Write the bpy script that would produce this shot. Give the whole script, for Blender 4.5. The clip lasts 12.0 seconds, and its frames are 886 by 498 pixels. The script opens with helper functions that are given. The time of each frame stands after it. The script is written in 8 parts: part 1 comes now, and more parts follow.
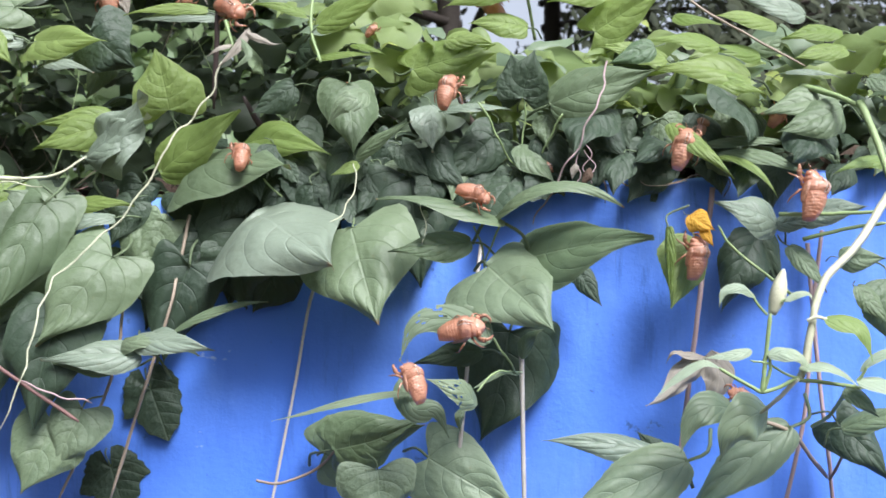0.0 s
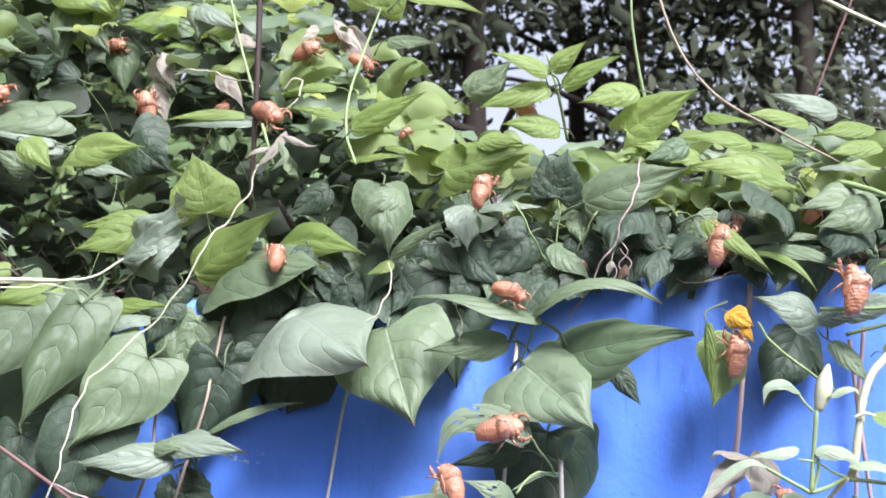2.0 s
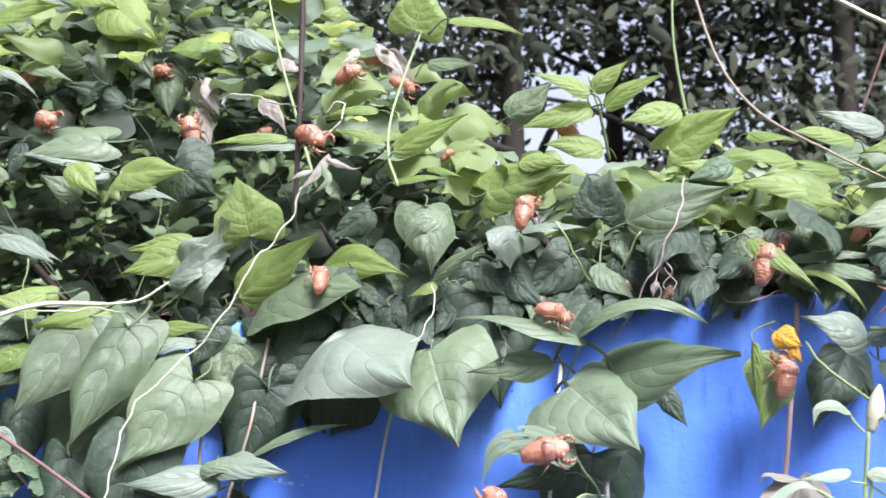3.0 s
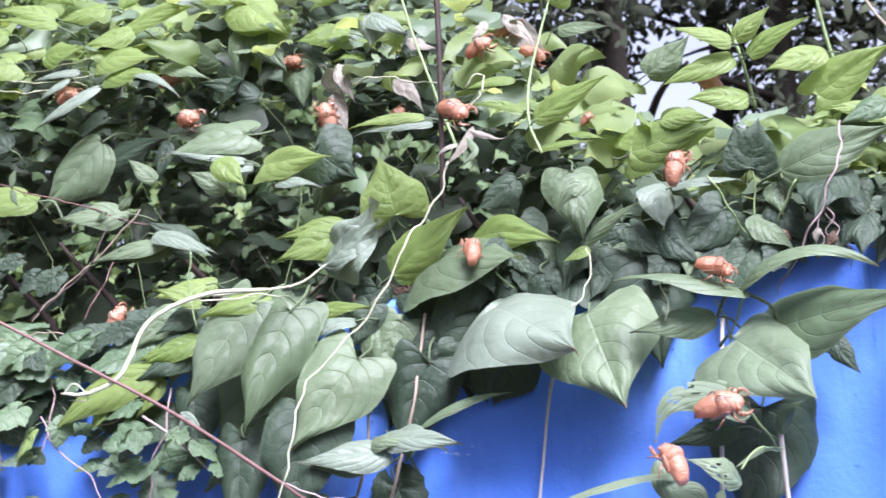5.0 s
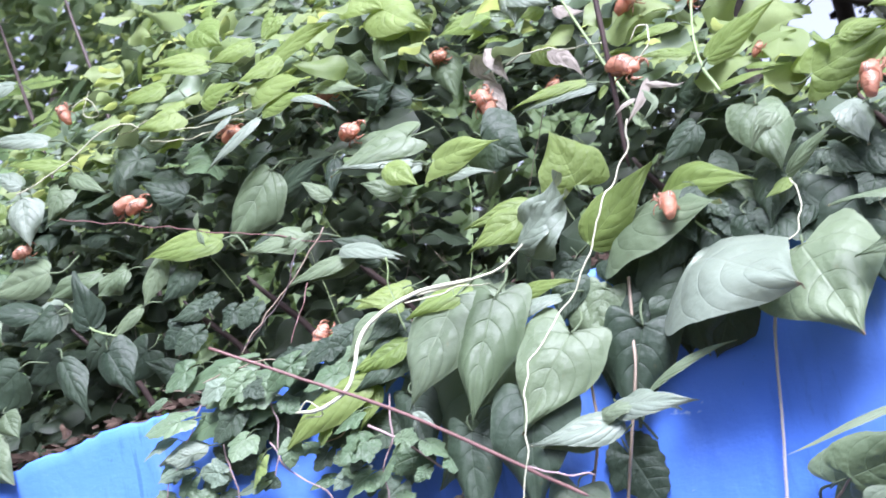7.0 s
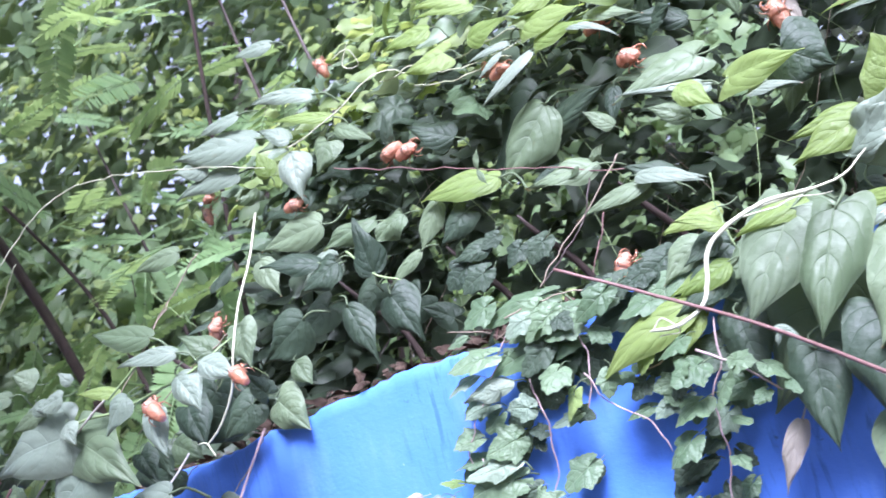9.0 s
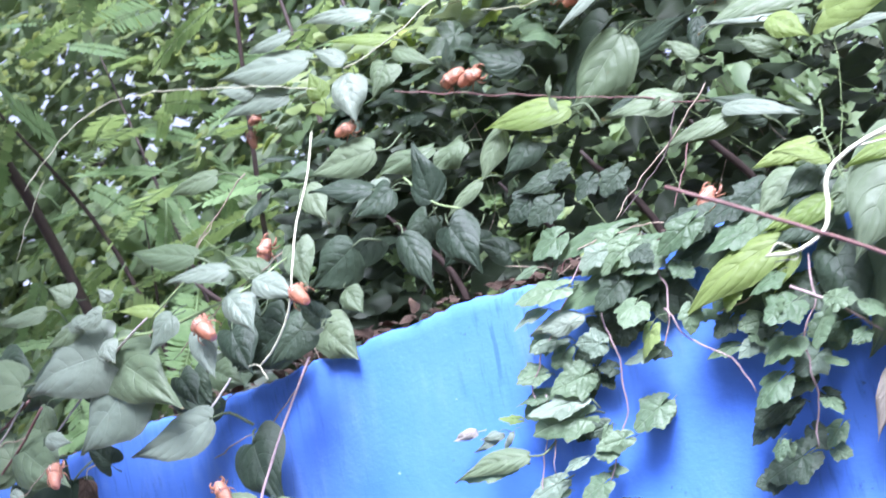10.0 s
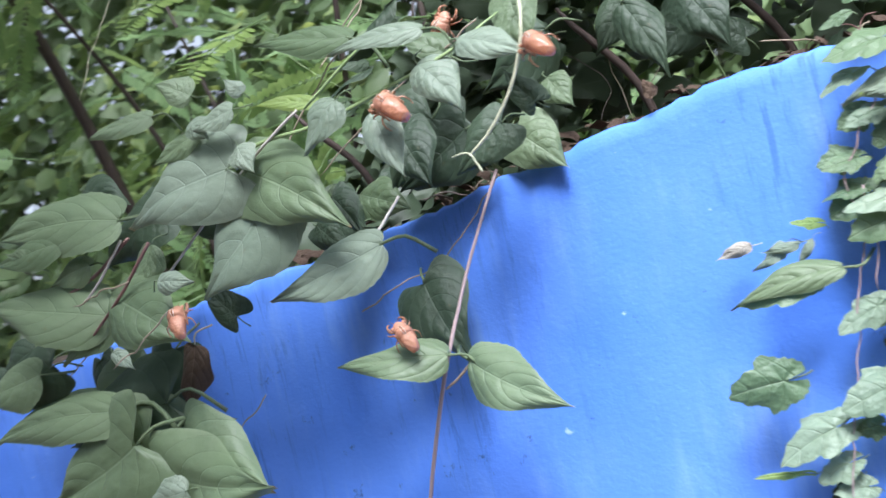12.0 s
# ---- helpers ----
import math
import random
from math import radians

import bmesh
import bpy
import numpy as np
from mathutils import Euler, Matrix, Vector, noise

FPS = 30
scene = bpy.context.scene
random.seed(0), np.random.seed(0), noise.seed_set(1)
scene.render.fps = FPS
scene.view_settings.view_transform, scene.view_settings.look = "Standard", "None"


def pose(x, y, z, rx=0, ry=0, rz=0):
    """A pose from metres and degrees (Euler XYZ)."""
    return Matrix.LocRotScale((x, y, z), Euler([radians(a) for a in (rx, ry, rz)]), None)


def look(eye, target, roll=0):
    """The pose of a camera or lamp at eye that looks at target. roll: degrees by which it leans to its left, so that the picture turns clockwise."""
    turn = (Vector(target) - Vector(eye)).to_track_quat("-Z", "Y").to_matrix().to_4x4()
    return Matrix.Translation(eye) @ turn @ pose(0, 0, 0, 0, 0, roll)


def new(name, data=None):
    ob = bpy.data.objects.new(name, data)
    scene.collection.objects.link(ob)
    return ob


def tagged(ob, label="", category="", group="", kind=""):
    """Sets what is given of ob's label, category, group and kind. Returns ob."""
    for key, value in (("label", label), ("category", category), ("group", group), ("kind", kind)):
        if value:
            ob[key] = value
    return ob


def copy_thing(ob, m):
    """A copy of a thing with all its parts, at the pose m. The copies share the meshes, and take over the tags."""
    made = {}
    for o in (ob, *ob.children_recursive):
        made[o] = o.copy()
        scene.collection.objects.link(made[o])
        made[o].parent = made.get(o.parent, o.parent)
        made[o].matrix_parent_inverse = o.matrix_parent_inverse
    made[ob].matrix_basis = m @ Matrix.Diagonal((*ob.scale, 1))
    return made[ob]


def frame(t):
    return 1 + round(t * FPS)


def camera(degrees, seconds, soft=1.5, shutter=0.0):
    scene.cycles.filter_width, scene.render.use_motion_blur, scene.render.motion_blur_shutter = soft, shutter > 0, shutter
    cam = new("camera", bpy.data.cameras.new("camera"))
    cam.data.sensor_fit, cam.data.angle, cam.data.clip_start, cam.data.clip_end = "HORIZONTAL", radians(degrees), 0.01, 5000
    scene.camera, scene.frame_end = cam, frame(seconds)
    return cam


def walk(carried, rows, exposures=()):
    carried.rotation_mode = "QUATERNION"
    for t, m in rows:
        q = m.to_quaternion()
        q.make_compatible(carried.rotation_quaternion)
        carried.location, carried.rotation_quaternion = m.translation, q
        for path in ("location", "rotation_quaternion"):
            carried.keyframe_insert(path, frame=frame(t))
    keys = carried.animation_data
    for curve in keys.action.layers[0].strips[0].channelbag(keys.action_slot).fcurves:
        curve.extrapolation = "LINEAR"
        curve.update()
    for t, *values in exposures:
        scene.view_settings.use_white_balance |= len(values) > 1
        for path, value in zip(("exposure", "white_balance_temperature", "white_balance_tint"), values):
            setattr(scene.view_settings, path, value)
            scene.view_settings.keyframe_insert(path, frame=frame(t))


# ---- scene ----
SKY, SUN, SOFT = 0.115, 4.4, 24.0
cam = camera(45.0, 12.0, shutter=0.45)
cam.data.dof.use_dof, cam.data.dof.focus_distance, cam.data.dof.aperture_fstop = True, 0.72, 22.0
PATH = [
    (0, (-0.031, 0.082, 1.512), (0.066, 2.08, 1.477), -0.0),
    (0.5, (-0.031, 0.089, 1.504), (0.105, 2.084, 1.469), -0.3),
    (1, (-0.029, 0.09, 1.503), (0.106, 2.085, 1.459), 0.1),
    (1.5, (-0.03, 0.088, 1.503), (0.044, 2.085, 1.584), 0.3),
    (2, (-0.036, 0.085, 1.506), (0.011, 2.077, 1.674), -0.4),
    (2.5, (-0.04, 0.082, 1.503), (0.002, 2.07, 1.72), -0.1),
    (2.7, (-0.038, 0.085, 1.507), (-0.021, 2.073, 1.72), -0.2),
    (4.5, (-0.059, 0.083, 1.498), (-0.221, 2.067, 1.688), -3.1),
    (5, (-0.067, 0.08, 1.5), (-0.293, 2.059, 1.678), -4.2),
    (5.5, (-0.076, 0.078, 1.503), (-0.354, 2.05, 1.695), -5.5),
    (6, (-0.086, 0.075, 1.504), (-0.428, 2.037, 1.693), -7.0),
    (6.5, (-0.094, 0.077, 1.504), (-0.491, 2.027, 1.709), -11.1),
    (7, (-0.107, 0.081, 1.497), (-0.582, 2.014, 1.7), -13.8),
    (7.5, (-0.115, 0.085, 1.494), (-0.668, 1.999, 1.681), -14.9),
    (7.7, (-0.124, 0.083, 1.495), (-0.747, 1.972, 1.707), -15.2),
    (9.3, (-0.243, 0.063, 1.5), (-0.99, 1.905, 1.719), -16.0),
    (9.5, (-0.253, 0.063, 1.504), (-0.978, 1.915, 1.718), -15.7),
    (10, (-0.307, 0.072, 1.486), (-1.042, 1.926, 1.642), -13.1),
    (10.5, (-0.329, 0.124, 1.452), (-1.054, 1.976, 1.664), -11.9),
    (11, (-0.373, 0.172, 1.429), (-1.232, 1.973, 1.576), -12.8),
    (11.5, (-0.43, 0.19, 1.418), (-1.356, 1.96, 1.494), -14.1),
    (12, (-0.561, 0.208, 1.429), (-1.296, 2.068, 1.487), -14.0),
]
walk(cam, [(t, look(eye, target, roll)) for t, eye, target, roll in PATH], [(0.0, 0.76, 6000, 14), (0.5, 0.98, 6050, 15), (1.0, 1.02, 6050, 16), (2.5, 1.13, 5900, 20), (4.5, 1.22, 5700, 25), (7.5, 1.34, 5500, 27), (9.5, 1.52, 5350, 28), (10.5, 1.4, 5550, 22), (11.2, 1.2, 5750, 16), (12.0, 1.04, 5800, 12)])

# ---- world, sun and exposure ----
world = bpy.data.worlds.new("overcast_sky")
scene.world = world
world.use_nodes = True
wn, wl = world.node_tree.nodes, world.node_tree.links
sky = wn.new("ShaderNodeTexSky")
sky.sky_type, sky.sun_disc = "NISHITA", False
sky.sun_elevation, sky.sun_rotation = radians(52), radians(156)
sky.air_density, sky.dust_density, sky.ozone_density = 1.0, 4.0, 1.0
wn["Background"].inputs["Strength"].default_value = SKY
haze = wn.new("ShaderNodeHueSaturation")
haze.inputs["Saturation"].default_value = 0.35
wl.new(sky.outputs["Color"], haze.inputs["Color"])
wl.new(haze.outputs["Color"], wn["Background"].inputs["Color"])
sun = new("sun", bpy.data.lights.new("sun", "SUN"))
sun.data.energy, sun.data.angle, sun.data.color = SUN, radians(SOFT), (1.0, 0.97, 0.92)
sun.matrix_world = look((0.75, -1.5, 4.9), (-0.3, 0.9, 1.5))


# ---- materials ----
class Nodes:
    """A small builder for node materials."""

    def __init__(self, name):
        self.mat = bpy.data.materials.new(name)
        self.mat.use_nodes = True
        self.t = self.mat.node_tree
        self.out = self.t.nodes["Material Output"]
        self.bsdf = self.t.nodes["Principled BSDF"]

    def add(self, kind, **inputs):
        n = self.t.nodes.new("ShaderNode" + kind)
        for key, v in inputs.items():
            self.put(n, key, v)
        return n

    def put(self, n, key, v):
        sock = n.inputs[int(key[1:])] if key[0] == "i" and key[1:].isdigit() else n.inputs[key.replace("_", " ")]
        if isinstance(v, bpy.types.NodeSocket):
            self.t.links.new(v, sock)
        else:
            sock.default_value = v

    def m(self, op, a, b=0.0, c=0.0, clamp=False):
        n = self.add("Math", i0=a, i1=b, i2=c)
        n.operation, n.use_clamp = op, clamp
        return n.outputs[0]

    def noise(self, scale, detail=4.0, rough=0.55, vector=None, dist=0.0):
        n = self.add("TexNoise", Scale=scale, Detail=detail, Roughness=rough, Distortion=dist)
        if vector is not None:
            self.put(n, "Vector", vector)
        return n.outputs["Fac"]

    def mix(self, fac, a, b, mode="MIX"):
        n = self.add("Mix")
        n.data_type, n.blend_type = "RGBA", mode
        self.put(n, "i0", fac)
        for i, v in ((6, a), (7, b)):
            if isinstance(v, bpy.types.NodeSocket):
                self.t.links.new(v, n.inputs[i])
            else:
                n.inputs[i].default_value = (*v, 1.0)
        return n.outputs[2]

    def bump(self, height, strength, distance):
        return self.add("Bump", Height=height, Strength=strength, Distance=distance).outputs["Normal"]

    def coords(self, which="Object"):
        return self.add("TexCoord").outputs[which]

    def stretch(self, vec, x, y, z):
        n = self.add("Mapping", Vector=vec)
        n.inputs["Scale"].default_value = (x, y, z)
        return n.outputs["Vector"]


def leaf_material(name, dark, light, vein, shine, rough=0.42, island=False, spots=(0.16, 0.1, 0.03), worn=0.35, veins=5.5, tipped=0.0):
    """A leaf blade: veins from its UV, two scales of mottling, light that shines through it."""
    k = Nodes(name)
    uv = k.add("SeparateXYZ", Vector=k.coords("UV"))
    u, v = uv.outputs[0], uv.outputs[1]
    side = k.m("MULTIPLY", k.m("ABSOLUTE", k.m("SUBTRACT", u, 0.5)), 2.0)
    curve = k.m("ADD", k.m("MULTIPLY", side, 0.14), k.m("MULTIPLY", k.m("POWER", side, 2.0), 0.3))
    s = k.m("MULTIPLY", k.m("SUBTRACT", v, curve), veins)
    saw = k.m("ABSOLUTE", k.m("SUBTRACT", k.m("FRACT", s), 0.5))          # 0.5 on a vein, 0 between
    line = k.m("MULTIPLY", k.m("SUBTRACT", saw, 0.455), 22.0, clamp=True)
    mid = k.m("SUBTRACT", 1.0, k.m("MULTIPLY", side, 26.0), clamp=True)
    rib = k.m("MAXIMUM", k.m("MULTIPLY", line, k.m("SUBTRACT", 1.0, k.m("MULTIPLY", side, 0.75))), mid)
    rnd = k.add("NewGeometry").outputs["Random Per Island"] if island else k.add("ObjectInfo").outputs["Random"]
    obj = k.coords("Object")
    big = k.noise(0.9 if not island else 26.0, 3.0, 0.5, obj)
    fine = k.noise(16.0 if not island else 300.0, 5.0, 0.6, obj)
    pucker = k.noise(4.2 if not island else 80.0, 2.0, 0.5, obj)
    tone = k.m("ADD", k.m("MULTIPLY", rnd, 0.6), k.m("MULTIPLY", k.m("SUBTRACT", k.m("ADD", big, k.m("MULTIPLY", fine, 0.4)), 0.5), 0.9), clamp=True)
    col = k.mix(tone, dark, light)
    # Side veins darkened in colour, for the shade in their creases.
    col = k.mix(k.m("MULTIPLY", line, 0.14), col, (dark[0] * 0.7, dark[1] * 0.7, dark[2] * 0.7))
    col = k.mix(k.m("MULTIPLY", mid, 0.35), col, vein)
    rim = k.m("MULTIPLY", k.m("SUBTRACT", side, 0.91), 11.0, clamp=True)
    col = k.mix(k.m("MULTIPLY", rim, 0.4), col, vein)
    if tipped:
        tip = k.m("MULTIPLY", k.m("SUBTRACT", k.m("ADD", v, k.m("MULTIPLY", k.m("SUBTRACT", rnd, 0.5), 0.06)), 0.975), 40.0, clamp=True)
        col = k.mix(k.m("MULTIPLY", tip, tipped), col, (0.3, 0.1, 0.04))
    spot = k.m("MULTIPLY", k.m("SUBTRACT", k.noise(7.0 if not island else 140.0, 6.0, 0.7, obj), 0.66), 9.0, clamp=True)
    col = k.mix(k.m("MULTIPLY", spot, worn), col, spots)
    h = k.m("ADD", k.m("MULTIPLY", k.m("POWER", saw, 2.5), -0.3), k.m("ADD", k.m("MULTIPLY", rib, -0.1), k.m("ADD", k.m("MULTIPLY", fine, 0.14), k.m("MULTIPLY", pucker, 0.5))))
    nrm = k.bump(h, 0.5, 0.0007 if island else 0.009)
    for key, val in (("Base Color", col), ("Normal", nrm), ("Roughness", k.m("ADD", rough, k.m("MULTIPLY", fine, 0.16)))):
        k.put(k.bsdf, key, val)
    k.put(k.bsdf, "Specular IOR Level", 0.5)
    warm = k.mix(0.55, col, (light[0] * 1.5, light[1] * 1.35, light[2] * 0.75))
    glow = k.add("BsdfTranslucent", Color=warm, Normal=nrm)
    mixed = k.add("MixShader", Fac=shine)
    k.t.links.new(k.bsdf.outputs[0], mixed.inputs[1])
    k.t.links.new(glow.outputs[0], mixed.inputs[2])
    k.t.links.new(mixed.outputs[0], k.out.inputs["Surface"])
    return k.mat


MATURE = leaf_material("mature_leaf", (0.086, 0.131, 0.066), (0.192, 0.254, 0.146), (0.24, 0.305, 0.185), 0.26, rough=0.42, tipped=0.5)
YOUNG = leaf_material("young_leaf", (0.17, 0.265, 0.065), (0.33, 0.43, 0.15), (0.38, 0.48, 0.2), 0.5, rough=0.38)
# Pale undersides and crinkled leaves, also mature ones with sky sheen as paler colour.
PALE = leaf_material("pale_sheen_leaf", (0.157, 0.207, 0.148), (0.248, 0.302, 0.232), (0.3, 0.357, 0.282), 0.24, rough=0.38, tipped=0.5)
# Darkened copy of the leaf: the shade among the vines is in its colour.
DARK = leaf_material("leaf_darkened_for_shade", (0.024, 0.045, 0.026), (0.058, 0.09, 0.052), (0.085, 0.125, 0.075), 0.2, rough=0.48)
IVY = leaf_material("ivy_leaf", (0.07, 0.125, 0.062), (0.185, 0.265, 0.15), (0.27, 0.36, 0.21), 0.28, rough=0.34, veins=3.0)
DRY = leaf_material("dry_leaf", (0.21, 0.19, 0.155), (0.4, 0.37, 0.31), (0.43, 0.4, 0.34), 0.18, rough=0.75, worn=0.6)
BROWN = leaf_material("brown_leaf", (0.05, 0.035, 0.025), (0.14, 0.09, 0.06), (0.17, 0.12, 0.08), 0.12, rough=0.8, worn=0.6)
YELLOW = leaf_material("yellow_leaf", (0.5, 0.25, 0.02), (0.62, 0.36, 0.04), (0.6, 0.4, 0.1), 0.35, rough=0.6)
OLIVE = leaf_material("olive_leaf", (0.13, 0.2, 0.045), (0.25, 0.33, 0.1), (0.31, 0.38, 0.14), 0.36)
# Massed leaf dimmed in its colour, for the shade inside the mound.
MASS = leaf_material("massed_leaf_shade_tone", (0.029, 0.048, 0.027), (0.086, 0.122, 0.072), (0.12, 0.16, 0.12), 0.22, rough=0.45, island=True)
# Young leaf green, raised in colour to stand for the light on it.
MASS_YOUNG = leaf_material("massed_young_leaf_lit", (0.17, 0.255, 0.09), (0.36, 0.45, 0.2), (0.38, 0.46, 0.24), 0.55, island=True)
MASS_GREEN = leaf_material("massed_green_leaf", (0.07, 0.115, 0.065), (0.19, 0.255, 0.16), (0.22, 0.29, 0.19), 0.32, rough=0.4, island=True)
FERN = leaf_material("pinnate_leaflet", (0.15, 0.26, 0.11), (0.3, 0.43, 0.21), (0.32, 0.44, 0.24), 0.45, island=True)
# Backlit darkness is in the colour; the sun here falls on these crowns' front.
TREE = leaf_material("tree_foliage_backlit", (0.022, 0.03, 0.018), (0.062, 0.075, 0.038), (0.07, 0.08, 0.04), 0.2, rough=0.8, island=True)
BACK = leaf_material("shrub_leaf", (0.095, 0.16, 0.075), (0.23, 0.315, 0.155), (0.23, 0.31, 0.17), 0.45, island=True)
SHOOT = leaf_material("shoot_leaf", (0.27, 0.35, 0.23), (0.4, 0.48, 0.34), (0.42, 0.5, 0.36), 0.35, rough=0.4, worn=0.1)
FADED = leaf_material("faded_leaf", (0.135, 0.185, 0.11), (0.225, 0.29, 0.18), (0.29, 0.36, 0.23), 0.3, rough=0.42, worn=0.45)
# Lighter copy of the ivy leaf, with light from above put into its colour.
IVY_LIT = leaf_material("top_lit_ivy_leaf", (0.13, 0.195, 0.13), (0.27, 0.345, 0.25), (0.34, 0.42, 0.3), 0.28, rough=0.36, veins=3.0)
LEAVES = {"w": SHOOT, "q": FADED, "j": IVY_LIT, "m": MATURE, "y": YOUNG, "p": PALE, "k": DARK, "i": IVY, "d": DRY, "b": BROWN, "g": YELLOW, "o": OLIVE}


def stem_material(name, a, b, rough=0.55):
    k = Nodes(name)
    obj = k.coords("Object")
    f = k.noise(60.0, 5.0, 0.6, obj)
    g = k.noise(700.0, 3.0, 0.6, obj)
    k.put(k.bsdf, "Base Color", k.mix(f, a, b))
    k.put(k.bsdf, "Roughness", rough)
    k.put(k.bsdf, "Normal", k.bump(k.m("ADD", f, g), 0.5, 0.0008))
    return k.mat


GREEN_STEM = stem_material("green_stem", (0.16, 0.25, 0.09), (0.3, 0.38, 0.18))
STALK = stem_material("leaf_stalk", (0.075, 0.115, 0.055), (0.16, 0.21, 0.11))
PALE_STEM = stem_material("pale_stem", (0.4, 0.42, 0.28), (0.58, 0.58, 0.42))
TAN_STEM = stem_material("tan_stem", (0.2, 0.155, 0.11), (0.4, 0.33, 0.25))
RED_STEM = stem_material("red_brown_stem", (0.11, 0.055, 0.05), (0.24, 0.135, 0.12))
DARK_STEM = stem_material("dark_stem", (0.035, 0.025, 0.025), (0.1, 0.07, 0.06))
PINK_STEM = stem_material("pinkish_stem", (0.28, 0.19, 0.19), (0.44, 0.34, 0.34))
BARK = stem_material("bark", (0.02, 0.016, 0.013), (0.06, 0.047, 0.036), 0.85)
GREY_STEM = stem_material("grey_stem", (0.36, 0.33, 0.3), (0.6, 0.57, 0.52))
STEMS = {"w": GREY_STEM, "g": GREEN_STEM, "p": PALE_STEM, "t": TAN_STEM, "r": RED_STEM, "k": DARK_STEM, "n": PINK_STEM}


def shell_material(name, a, b, shine, rings=0.0):
    k = Nodes(name)
    obj = k.coords("Object")
    f = k.noise(9.0, 4.0, 0.6, obj)
    big = k.noise(3.2, 3.0, 0.5, obj)
    rnd = k.add("ObjectInfo").outputs["Random"]
    col = k.mix(k.m("ADD", k.m("MULTIPLY", big, 0.6), k.m("MULTIPLY", rnd, 0.4), clamp=True), a, b)
    col = k.mix(k.m("MULTIPLY", k.m("SUBTRACT", f, 0.6), 2.4, clamp=True), col, (0.16, 0.06, 0.025))
    if rings:                                               # darker joints between the rings
        y = k.add("SeparateXYZ", Vector=obj).outputs[1]
        s = k.m("FRACT", k.m("MULTIPLY", k.m("ADD", y, 0.44), rings / 0.48))
        joint = k.m("SUBTRACT", 1.0, k.m("MULTIPLY", s, 5.0), clamp=True)
        col = k.mix(k.m("MULTIPLY", joint, 0.22), col, (0.26, 0.08, 0.035))
        lip = k.m("MULTIPLY", k.m("SUBTRACT", s, 0.78), 5.0, clamp=True)
        col = k.mix(k.m("MULTIPLY", lip, 0.3), col, (0.85, 0.6, 0.46))
    nrm = k.bump(k.m("ADD", f, k.m("MULTIPLY", big, 1.5)), 0.4, 0.007)
    k.put(k.bsdf, "Coat Weight", 0.7)
    k.put(k.bsdf, "Coat Roughness", 0.09)
    k.put(k.bsdf, "Base Color", col)
    k.put(k.bsdf, "Normal", nrm)
    k.put(k.bsdf, "Roughness", k.m("ADD", 0.1, k.m("MULTIPLY", f, 0.25)))
    k.put(k.bsdf, "Specular IOR Level", 0.8)
    glow = k.add("BsdfTranslucent", Color=col)
    mixed = k.add("MixShader", Fac=shine)
    k.t.links.new(k.bsdf.outputs[0], mixed.inputs[1])
    k.t.links.new(glow.outputs[0], mixed.inputs[2])
    k.t.links.new(mixed.outputs[0], k.out.inputs["Surface"])
    return k.mat


HUSK = shell_material("amber_husk", (0.52, 0.21, 0.1), (0.84, 0.5, 0.36), 0.42)
HUSK_RINGS = shell_material("ringed_husk", (0.52, 0.2, 0.095), (0.82, 0.46, 0.31), 0.42, rings=8.0)
HUSK_LEG = shell_material("husk_leg", (0.3, 0.12, 0.06), (0.52, 0.27, 0.17), 0.25)
HUSK_PALE = shell_material("husk_thread", (0.7, 0.52, 0.42), (0.8, 0.68, 0.58), 0.3)
HUSK_SLIT = shell_material("husk_slit", (0.26, 0.1, 0.045), (0.4, 0.17, 0.08), 0.1)


